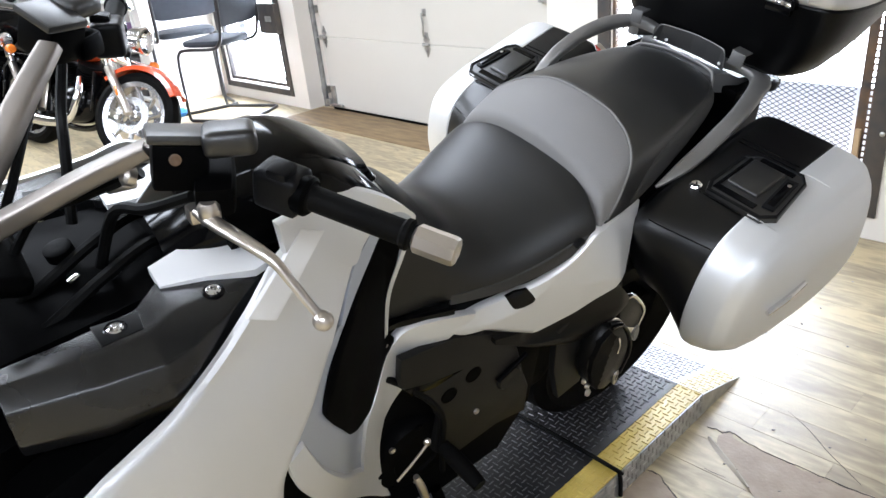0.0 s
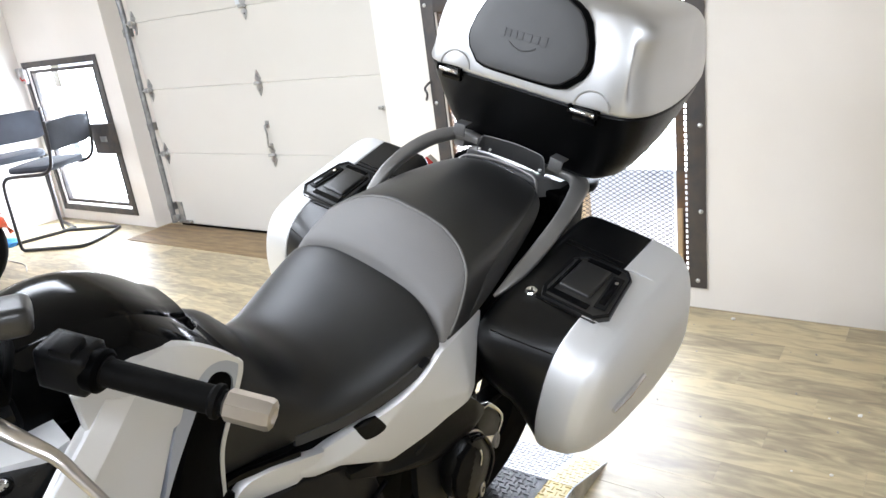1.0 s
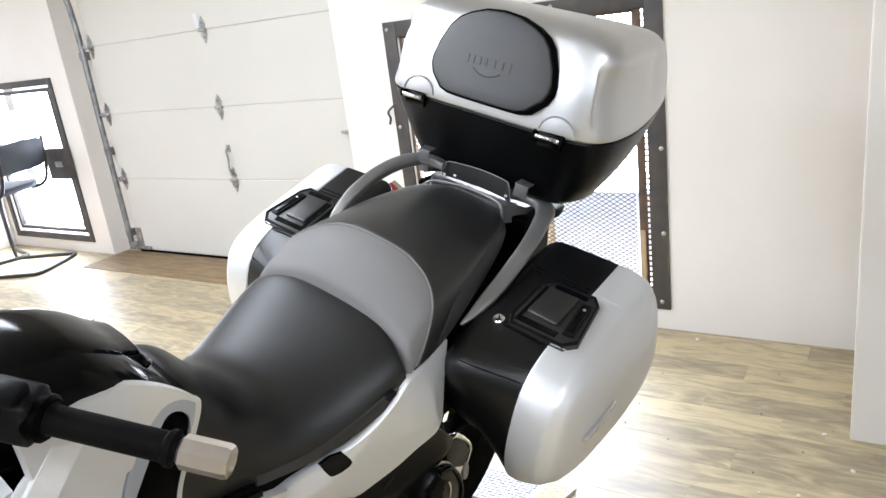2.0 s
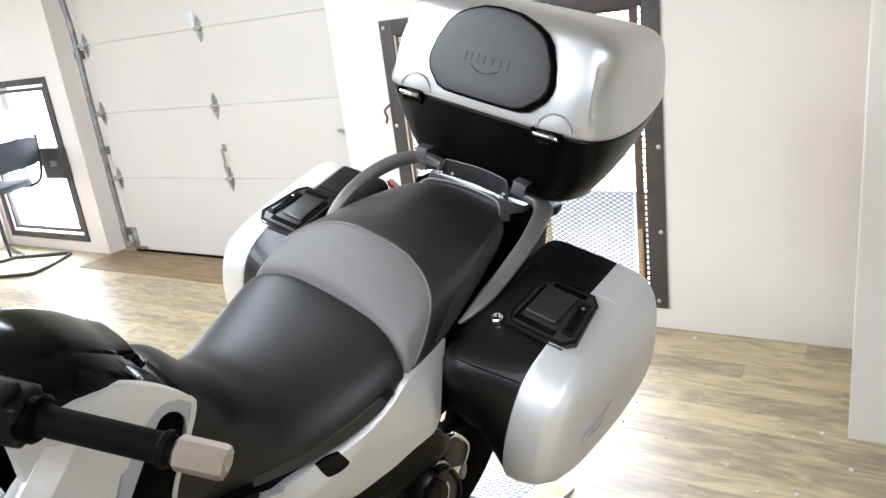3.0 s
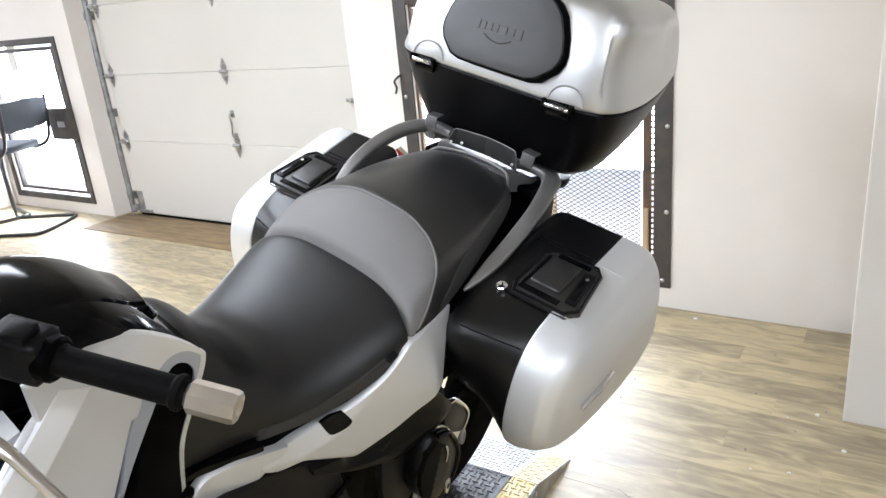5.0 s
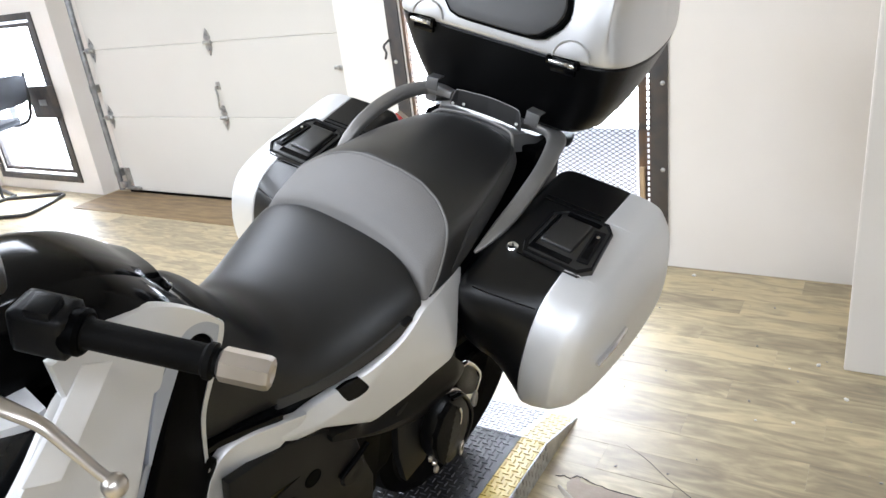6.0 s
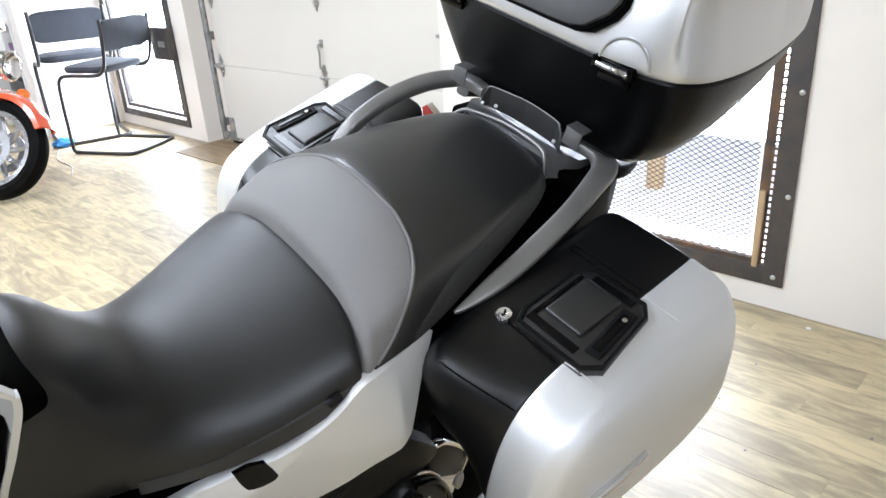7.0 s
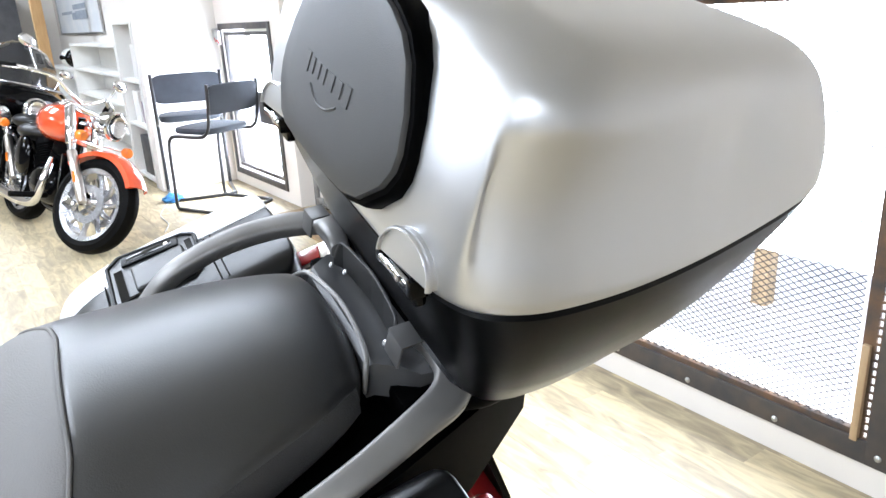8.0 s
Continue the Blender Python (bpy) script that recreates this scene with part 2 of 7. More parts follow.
LENS = clear_glass("lens_glass", (0.95, 0.96, 0.97), 0.08)
SMOKE = clear_glass("smoked_screen", (0.45, 0.47, 0.5), 0.02)


# ---- building helpers ----
def part(name, bm, material, parent=None, label="", smooth=True):
    me = bpy.data.meshes.new(name)
    bmesh.ops.recalc_face_normals(bm, faces=bm.faces)
    bm.to_mesh(me)
    bm.free()
    me.materials.append(material)
    if smooth:
        me.shade_smooth()
        me.set_sharp_from_angle(angle=radians(38))
    ob = new(name, me)
    ob.parent = parent
    if label:
        ob["label"] = label
    return ob


def raw_part(name, verts, faces, material, parent=None, label="", smooth=False):
    me = bpy.data.meshes.new(name)
    me.from_pydata([tuple(v) for v in verts], [], faces)
    me.update()
    me.materials.append(material)
    if smooth:
        me.shade_smooth()
    ob = new(name, me)
    ob.parent = parent
    if label:
        ob["label"] = label
    return ob


def root(name, m, label, category, group=""):
    ob = new(name)
    ob.matrix_world = m
    ob.empty_display_size = 0.1
    return tagged(ob, label, category, group)


def add_box(bm, size, m, bevel=0.0, seg=2):
    made = bmesh.ops.create_cube(bm, size=1, matrix=m @ Matrix.Diagonal((*size, 1)))["verts"]
    if bevel:
        edges = list({e for v in made for e in v.link_edges})
        bmesh.ops.bevel(bm, geom=edges, offset=bevel, segments=seg, profile=0.6, affect="EDGES", clamp_overlap=True)
    return bm


def box(size, m=None, bevel=0.004, seg=2):
    return add_box(bmesh.new(), size, m or Matrix(), bevel, seg)


def span_box(a, b, bevel=0.0):
    """A box between two opposite corners."""
    a, b = Vector(a), Vector(b)
    return box([abs(b[i] - a[i]) for i in range(3)], Matrix.Translation((a + b) / 2), bevel)


def spline(pts, per=6, closed=False):
    """Points of a smooth curve through the few given ones."""
    p = [Vector(q) for q in pts]
    n, out = len(p), []
    for i in range(n if closed else n - 1):
        if closed:
            a, b, c, d = p[i - 1], p[i], p[(i + 1) % n], p[(i + 2) % n]
        else:
            a, b, c, d = p[max(i - 1, 0)], p[i], p[i + 1], p[min(i + 2, n - 1)]
        for j in range(per):
            t = j / per
            out.append(0.5 * (2 * b + (c - a) * t + (2 * a - 5 * b + 4 * c - d) * t * t + (3 * b - a - 3 * c + d) * t ** 3))
    if not closed:
        out.append(p[-1])
    return out


def loft(bm, rings, closed=True, caps=True):
    """Skin a row of rings that have the same number of points."""
    vs = [[bm.verts.new(q) for q in ring] for ring in rings]
    n = len(rings[0])
    for a, b in zip(vs, vs[1:]):
        for i in range(n if closed else n - 1):
            j = (i + 1) % n
            bm.faces.new((a[i], a[j], b[j], b[i]))
    if caps and closed:
        bm.faces.new(vs[0][::-1])
        bm.faces.new(vs[-1])
    return bm


def tube(pts, radius, n=10, per=6, bm=None, closed=False, flat=1.0, smooth_path=True, power=1.0):
    """A round (or flattened) bar along a smooth curve; radius: one number or one for each given point."""
    bm = bm or bmesh.new()
    pts = [Vector(q) for q in pts]
    path = spline(pts, per, closed) if smooth_path else pts
    radii = [radius] * len(path) if isinstance(radius, (int, float)) else [
        float(np.interp(i / max(1, len(path) - 1), np.linspace(0, 1, len(radius)), radius)) for i in range(len(path))]
    rings, up = [], None
    count = len(path)
    for i, q in enumerate(path):
        ahead = path[(i + 1) % count] if closed or i < count - 1 else q
        behind = path[i - 1] if closed or i else q
        d = (ahead - behind).normalized()
        if up is None:
            up = Vector((0, 0, 1)) if abs(d.z) < 0.9 else Vector((1, 0, 0))
        up = (up - d * up.dot(d)).normalized()
        side = d.cross(up)
        rings.append([q + radii[i] * (math.copysign(abs(math.cos(a)) ** power, math.cos(a)) * side + flat * math.copysign(abs(math.sin(a)) ** power, math.sin(a)) * up) for a in (2 * math.pi * (j + 0.5) / n for j in range(n))])
    if closed:
        rings.append(rings[0])
    return loft(bm, rings, True, not closed)


def lathe(profile, m=None, n=32, bm=None):
    """A turned shape: (radius, height) pairs round the local z axis."""
    bm, m = bm or bmesh.new(), m or Matrix()
    rings = [[m @ Vector((max(r, 0.0004) * math.cos(a), max(r, 0.0004) * math.sin(a), z)) for a in (2 * math.pi * j / n for j in range(n))] for r, z in profile]
    return loft(bm, rings)


def ring_lathe(profile, m, n=40):
    """A turned ring: the profile closes on itself, leaving the middle open."""
    return loft(bmesh.new(), [[m @ Vector((r * math.cos(a), r * math.sin(a), z)) for a in (2 * math.pi * j / n for j in range(n))] for r, z in list(profile) + [profile[0]]], True, False)


def aim(a, b):
    """A pose at a whose z axis points at b."""
    d = Vector(b) - Vector(a)
    return Matrix.Translation(a) @ d.to_track_quat("Z", "Y").to_matrix().to_4x4()


def rod(a, b, radius, n=12, bm=None):
    h = (Vector(b) - Vector(a)).length
    return lathe([(radius * 0.8, 0), (radius, radius * 0.25), (radius, h - radius * 0.25), (radius * 0.8, h)], aim(a, b), n, bm)


def slab(bm, outline, m, thick, bevel=0.0):
    """An extruded flat outline (x, y) with thickness along the local z."""
    lo = [bm.verts.new(m @ Vector((x, y, 0))) for x, y in outline]
    hi = [bm.verts.new(m @ Vector((x, y, thick))) for x, y in outline]
    n = len(outline)
    bm.faces.new(lo[::-1])
    top = bm.faces.new(hi)
    for i in range(n):
        bm.faces.new((lo[i], lo[(i + 1) % n], hi[(i + 1) % n], hi[i]))
    if bevel:
        bmesh.ops.bevel(bm, geom=list(top.edges), offset=bevel, segments=2, profile=0.6, affect="EDGES")
    return bm


def interp(x, knots):
    return float(np.interp(x, [k[0] for k in knots], [k[1] for k in knots]))


def ease(x, knots):
    """Interpolation with rounded corners between the knots."""
    return sum(interp(x + d, knots) for d in (-0.03, -0.015, 0, 0.015, 0.03)) / 5


# ---- the room ----
DOOR_Y, BAY_Y, GATE_Y, LEFT_Y = -0.175, -0.28, -0.476, -0.95
CEILING = 2.9


def structure(name, bm, material, label, category, smooth=False):
    return tagged(part(name, bm, material, None, smooth=smooth), label, category, kind="structure")


def wall_with_hole(name, x0, x1, y0, y1, hx0, hx1, hz0, hz1, label):
    bm = bmesh.new()
    for a, b in (((x0, y0, 0), (hx0, y1, CEILING)), ((hx1, y0, 0), (x1, y1, CEILING)), ((hx0, y0, 0), (hx1, y1, hz0)), ((hx0, y0, hz1), (hx1, y1, CEILING))):
        add_box(bm, [abs(b[i] - a[i]) for i in range(3)], Matrix.Translation((Vector(a) + Vector(b)) / 2))
    bmesh.ops.remove_doubles(bm, verts=bm.verts, dist=0.0005)
    return structure(name, bm, WALL, label, "wall")


wall_with_hole("wall_north_window", -2.85, -1.42, BAY_Y, BAY_Y + 0.2, -2.72, -1.69, 0.14, 1.335, "cream painted wall with a glazed side opening")
wall_with_hole("wall_north_gate", 1.30, 3.70, GATE_Y, GATE_Y + 0.22, 1.70, 2.895, 0.165, 1.39, "cream painted wall round a barred opening")
wall_with_hole("wall_north_door", -1.42, 1.30, DOOR_Y + 0.055, DOOR_Y + 0.2, -1.18, 1.2, 0.001, 2.4, "cream wall behind the overhead door")
structure("wall_return_east", span_box((3.70, -1.14, 0), (6.3, GATE_Y + 0.22, CEILING), 0.006), WALL, "cream painted projecting wall corner", "wall")
structure("wall_return_west", span_box((-3.0, LEFT_Y, 0), (-2.852, BAY_Y + 0.2, CEILING), 0.006), WALL, "white painted short side wall of the window bay", "wall")
structure("wall_north_west", span_box((-9.2, LEFT_Y + 0.32, 0), (-3.002, LEFT_Y + 0.5, CEILING)), WALL, "white wall behind the shelves", "wall")
structure("wall_west", span_box((-9.4, -8.2, 0), (-9.2, 0.2, CEILING)), WALL, "plain white far wall", "wall")
# these two walls stay out of view; their grey shapes the reflected light
structure("wall_east", span_box((6.3, -8.2, 0), (6.5, 0.2, CEILING)), GREYWALL, "unseen side wall, greyed to lower the bounced light", "wall")
structure("wall_south", span_box((-9.2, -8.2, 0), (6.3, -8.0, CEILING)), DARKWALL, "unseen wall, darkened to deepen reflections in the black parts", "wall")
structure("ceiling", span_box((-9.4, -8.2, CEILING), (6.5, 0.2, CEILING + 0.15)), CEIL, "plain white ceiling", "ceiling")
floor = structure("floor", span_box((-9.4, -8.2, -0.1), (6.5, 0.02, -0.004)), PLANK, "wood look vinyl plank floor", "floor")
structure("ground", span_box((-30, 0.02, -0.1), (30, 40, -0.02)), YARD, "pale concrete yard outside", "ground")
structure("backdrop", span_box((-14, 6.0, -0.015), (14, 6.02, 7)), DAYLIGHT, "overexposed bright outdoors", "backdrop")

# daylight in the two glazed openings
area_light("window_daylight", pose(-2.2, BAY_Y + 0.25, 0.74, 90, 0, 180), 1.0, 1.15, DOORWAY * 1.0, (0.95, 0.975, 1.0))
area_light("gate_daylight", pose(2.3, GATE_Y + 0.28, 0.97, 90, 0, 180), 1.15, 0.83, DOORWAY * 0.9, (0.95, 0.975, 1.0))


# ---- ceiling lights ----
def ceiling_light(x, y, turn):
    ob = root("ceiling_light", pose(x, y, CEILING, 0, 0, turn), "long white ceiling light with a glowing diffuser", "light", "ceiling lights")
    part("housing", box((1.24, 0.62, 0.05), pose(0, 0, -0.025), 0.01), WHITE, ob)
    part("diffuser", box((1.18, 0.56, 0.02), pose(0, 0, -0.058), 0.008), LAMPGLOW, ob)
    return ob


first_light = ceiling_light(1.1, -4.85, 90)
area_light("tube_light", pose(1.1, -4.85, CEILING - 0.08), 0.55, 1.15, TUBES * 1.0, (0.96, 0.98, 1.0))
for lx, ly, lt in ((1.1, -2.15, 90), (1.1, -3.5, 90), (5.1, -4.5, 90), (2.0, -6.0, 90), (4.4, -6.0, 90), (-1.0, -3.2, 90), (-1.0, -6.0, 90), (-4.2, -2.8, 90), (-4.2, -5.6, 90), (-6.8, -2.6, 90)):
    copy_thing(first_light, pose(lx, ly, CEILING, 0, 0, lt))
    area_light("tube_light", pose(lx, ly, CEILING - 0.08), 0.55, 1.15, TUBES * (0.55 if 0 < lx < 2 and ly > -4 else 0.8 if lx > 5 else 1.0), (0.96, 0.98, 1.0))


# ---- overhead door ----
def overhead_door():
    ob = root("overhead_door", pose(0.01, DOOR_Y, 0), "cream sectional overhead garage door, closed", "garage door")
    ob["kind"] = "structure"
    seams = (0.022, 0.59, 1.075, 1.56, 2.045, 2.5)
    for z0, z1 in zip(seams, seams[1:]):
        bm = bmesh.new()
        w, gap, bv = 1.245, 0.0003, 0.005
        prof = [(0.0, z0 + gap + bv), (bv, z0 + gap), (0.045, z0 + gap), (0.045, z1 - gap), (bv, z1 - gap), (0.0, z1 - gap - bv)]
        loft(bm, [[(x, y, z) for y, z in prof] for x in (-w, w)])
        part("door_section", bm, DOORSKIN, ob)
    part("bottom_seal", span_box((-1.245, 0.005, 0.002), (1.245, 0.04, 0.022), 0.004), RUBBER, ob, "black rubber bottom seal")
    for z in seams[1:4]:
        for x, kind in ((-1.205, 0), (0.0, 1), (1.195, 2)):
            h = part("hinge", hinge_mesh(kind), GALV, ob, "worn galvanised hinge plate")
            h.matrix_local = pose(x, -0.002, z)
    # pull handle on the second section, by the middle hinge
    hb = tube([(0.0, -0.004, 0.80), (0.0, -0.03, 0.79), (0.012, -0.034, 0.74), (0.0, -0.03, 0.66), (0.0, -0.004, 0.645)], 0.007, 8)
    add_box(hb, (0.035, 0.006, 0.05), pose(0, -0.003, 0.80), 0.004)
    add_box(hb, (0.03, 0.006, 0.05), pose(0, -0.003, 0.645), 0.004)
    part("pull_handle", hb, GALV, ob, "curved steel pull handle")
    lb = box((0.13, 0.02, 0.025), pose(1.1, -0.02, 0.885), 0.006)
    add_box(lb, (0.06, 0.025, 0.11), pose(1.19, -0.013, 0.87), 0.005)
    add_box(lb, (0.035, 0.02, 0.02), pose(1.03, -0.028, 0.89), 0.004)
    part("side_latch", lb, GALV, ob, "steel slide latch")
    # sticker on the upper middle hinge
    part("sticker", span_box((-0.07, -0.004, 1.575), (-0.03, -0.0015, 1.665)), PAPER, ob, "small printed warning sticker")
    # roller track along the jamb, curving back at the top
    tb = tube([(-1.285, -0.03, 0.03), (-1.285, -0.03, 1.0), (-1.285, -0.03, 1.75), (-1.285, -0.10, 2.05), (-1.285, -0.35, 2.3), (-1.285, -0.9, 2.4)], 0.021, 8)
    part("roller_track", tb, TRACK, ob, "grey steel roller track")
    for z in (0.16, 0.8, 1.5):
        part("track_bracket", box((0.07, 0.05, 0.06), pose(-1.31, 0.0, z), 0.006), GALV, ob)
    cb = box((0.06, 0.012, 0.16), pose(-1.20, -0.006, 0.12), 0.004)
    add_box(cb, (0.14, 0.03, 0.02), pose(-1.15, -0.02, 0.045), 0.004)
    add_box(cb, (0.05, 0.04, 0.05), pose(-1.25, -0.03, 0.07), 0.008)
    part("corner_bracket", cb, GALV, ob, "galvanised bottom corner bracket")
    return ob


def hinge_mesh(kind):
    bm = bmesh.new()
    half = [(-0.012, 0.012), (-0.03, 0.03), (-0.014, 0.062), (0, 0.085), (0.014, 0.062), (0.03, 0.03), (0.012, 0.012)]
    slab(bm, half, pose(0, 0, 0, 90), 0.004)
    slab(bm, [(x, -y) for x, y in half][::-1], pose(0, 0, 0, 90), 0.004)
    lathe([(0.009, -0.032), (0.011, -0.03), (0.011, 0.03), (0.009, 0.032)], pose(0, -0.012, 0, 0, 90), 10, bm)
    for z in (-0.045, 0.045):
        lathe([(0.007, 0.0), (0.007, 0.006), (0.004, 0.008)], pose(0, -0.004, z, 90), 8, bm)
    if kind != 1:
        s = -1 if kind == 0 else 1
        add_box(bm, (0.05, 0.035, 0.035), pose(0.012 * s, -0.02, 0), 0.006)
        lathe([(0.006, 0), (0.006, 0.08)], pose(0.02 * s, -0.03, 0, 0, 90 * s), 8, bm)
    return bm


overhead_door()
tagged(part("threshold_board", span_box((-1.38, -0.58, -0.003), (1.29, -0.178, 0.006), 0.002), THRESH), "worn brown plywood strip at the foot of the overhead door", "floor strip")


# ---- glazed and barred openings ----
def flat_frame(bm, x0, x1, z0, z1, w, y0, y1, bevel=0.002):
    for a, b in (((x0, y0, z0), (x0 + w, y1, z1)), ((x1 - w, y0, z0), (x1, y1, z1)), ((x0 + w, y0, z0), (x1 - w, y1, z0 + w)), ((x0 + w, y0, z1 - w), (x1 - w, y1, z1))):
        add_box(bm, [abs(b[i] - a[i]) for i in range(3)], Matrix.Translation((Vector(a) + Vector(b)) / 2), bevel)
    return bm


def bay_window():
    ob = root("window_1", pose(0, BAY_Y, 0), "tall glazed window in a dark steel frame with a lock box", "window")
    ob["kind"] = "structure"
    part("window_frame", flat_frame(bmesh.new(), -2.78, -1.63, 0.09, 1.385, 0.05, -0.012, -0.001), STEEL_DARK, ob, "dark grey steel surround")
    part("inner_frame", flat_frame(bmesh.new(), -2.70, -1.71, 0.16, 1.315, 0.028, 0.004, 0.05), STEEL_DARK, ob)
    part("pane", span_box((-2.672, 0.02, 0.188), (-1.738, 0.026, 1.287)), GLASS, ob, "clear glass pane").visible_shadow = False
    lock = box((0.27, 0.055, 0.24), pose(-1.75, -0.04, 0.74), 0.006)
    part("lock_box", lock, STEEL_DARK, ob, "dark steel lock box")
    part("keyhole_plate", box((0.09, 0.008, 0.045), pose(-1.72, -0.07, 0.74), 0.004), GALV, ob)
    sb = box((0.07, 0.05, 0.09), pose(-2.80, -0.025, 1.30), 0.006)
    add_box(sb, (0.05, 0.03, 0.12), pose(-2.74, -0.03, 1.27), 0.006)
    part("alarm_contact", sb, GALV, ob, "small grey alarm contact with a red wire")
    part("wire", tube([(-2.78, -0.05, 1.27), (-2.75, -0.055, 1.24), (-2.72, -0.05, 1.25), (-2.70, -0.04, 1.22)], 0.005, 6), REDLENS, ob)
    return ob


bay_window()


def gate_window():
    ob = root("window_2", pose(0, GATE_Y, 0), "barred opening with expanded steel mesh in a dark bolted frame", "window")
    ob["kind"] = "structure"
    part("gate_frame", flat_frame(bmesh.new(), 1.62, 2.965, 0.097, 1.455, 0.072, -0.010, -0.001), STEEL_DARK, ob, "dark steel angle frame with worn paint")
    part("mesh_edge", flat_frame(bmesh.new(), 1.685, 2.868, 0.155, 1.40, 0.03, 0.004, 0.03), RUSTY, ob, "rusty inner edge of the mesh panel")
    part("pane", span_box((1.70, 0.10, 0.165), (2.895, 0.106, 1.39)), GLASS, ob, "clear glass behind the mesh").visible_shadow = False
    # slotted steel angle beside the mesh: daylight shows through its slots
    pb = span_box((2.8685, 0.002, 0.157), (2.8745, 0.010, 1.398))
    add_box(pb, (0.010, 0.008, 1.241), pose(2.8905, 0.006, 0.7775))
    for i in range(50):
        add_box(pb, (0.012, 0.007, 0.0075), pose(2.880, 0.006, 0.168 + i * 0.0248))
    part("slotted_angle", pb, RUSTY, ob, "rusty slotted steel angle", smooth=False)
    part("lower_post", span_box((2.846, -0.016, 0.16), (2.8675, 0.003, 0.46), 0.004), OLDWOOD, ob, "weathered wooden batten")
    verts, faces = [], []
    px_, pz, r = 0.034, 0.0205, 0.0016

    def wire(ax, az, bx, bz):
        d = Vector((bx - ax, 0, bz - az)).normalized()
        s, k = Vector((-d.z, 0, d.x)) * r, len(verts)
        for (x, z) in ((ax, az), (bx, bz)):
            c = Vector((x, 0.017, z))
            verts.extend((c + s, c + Vector((0, -r * 1.6, 0)), c - s, c + Vector((0, r * 1.6, 0))))
        faces.extend([(k + i, k + (i + 1) % 4, k + 4 + (i + 1) % 4, k + 4 + i) for i in range(4)])

    x0, x1, z0, z1 = 1.70, 2.85, 0.17, 1.385
    for i in range(int((x1 - x0) / px_)):
        for j in range(int((z1 - z0) / pz)):
            x, z = x0 + i * px_, z0 + j * pz
            wire(x, z + pz / 2, x + px_ / 2, z)
            wire(x + px_ / 2, z, x + px_, z + pz / 2)
            wire(x, z + pz / 2, x + px_ / 2, z + pz)
            wire(x + px_ / 2, z + pz, x + px_, z + pz / 2)
    tagged(raw_part("expanded_mesh", verts, faces, MESHWIRE, ob, "dark expanded steel mesh"), kind="stuff")
    bolt = lathe([(0.010, 0), (0.010, 0.003), (0.006, 0.007), (0.001, 0.008)], pose(0, -0.010, 0, 90), 10)
    bolt_ob = part("bolt", bolt, GALV, ob)
    bolt_ob.location = (2.929, 0, 0.133)
    for x, z in ((2.619, 0.117), (2.292, 0.119), (1.97, 0.12), (1.66, 0.133), (2.945, 0.451), (2.945, 0.82), (2.945, 1.19), (1.645, 0.5), (1.645, 0.95), (1.645, 1.42), (2.1, 1.43), (2.5, 1.43)):
        b = new("bolt", bolt_ob.data)
        b.parent, b.location = ob, (x, 0, z)
    part("hook", tube([(1.63, -0.012, 1.06), (1.60, -0.03, 1.03), (1.62, -0.045, 1.0), (1.60, -0.03, 0.97)], 0.006, 8), STEEL_DARK, ob)
    return ob


gate_window()


# ---- raised lift with tread plate ----
def lug_rows(place, nx, ny, pitch, at_x, at_y):
    """Raised lens-shaped lugs, in alternating directions, on the surface that place(x, y) gives."""
    verts, faces = [], []
    for i in range(nx):
        for j in range(ny):
            a = radians(90 if (i + j) % 2 else 0)
            cx, cy = at_x + (i + 0.5) * pitch, at_y + (j + 0.5) * pitch
            c, s, k = math.cos(a), math.sin(a), len(verts)
            for x, y, h in ((-0.5, 0, 0), (-0.3, -0.085, 0), (0.3, -0.085, 0), (0.5, 0, 0), (0.3, 0.085, 0), (-0.3, 0.085, 0), (-0.36, 0, 1), (0.36, 0, 1)):
                x, y = x * pitch * 1.12, y * pitch * 1.15
                verts.append(place(cx + c * x - s * y, cy + s * x + c * y, h * 0.0021))
            faces.extend([(k, k + 1, k + 6), (k + 1, k + 2, k + 7, k + 6), (k + 2, k + 3, k + 7), (k + 3, k + 4, k + 7), (k + 4, k + 5, k + 6, k + 7), (k + 5, k, k + 6)])
    return verts, faces


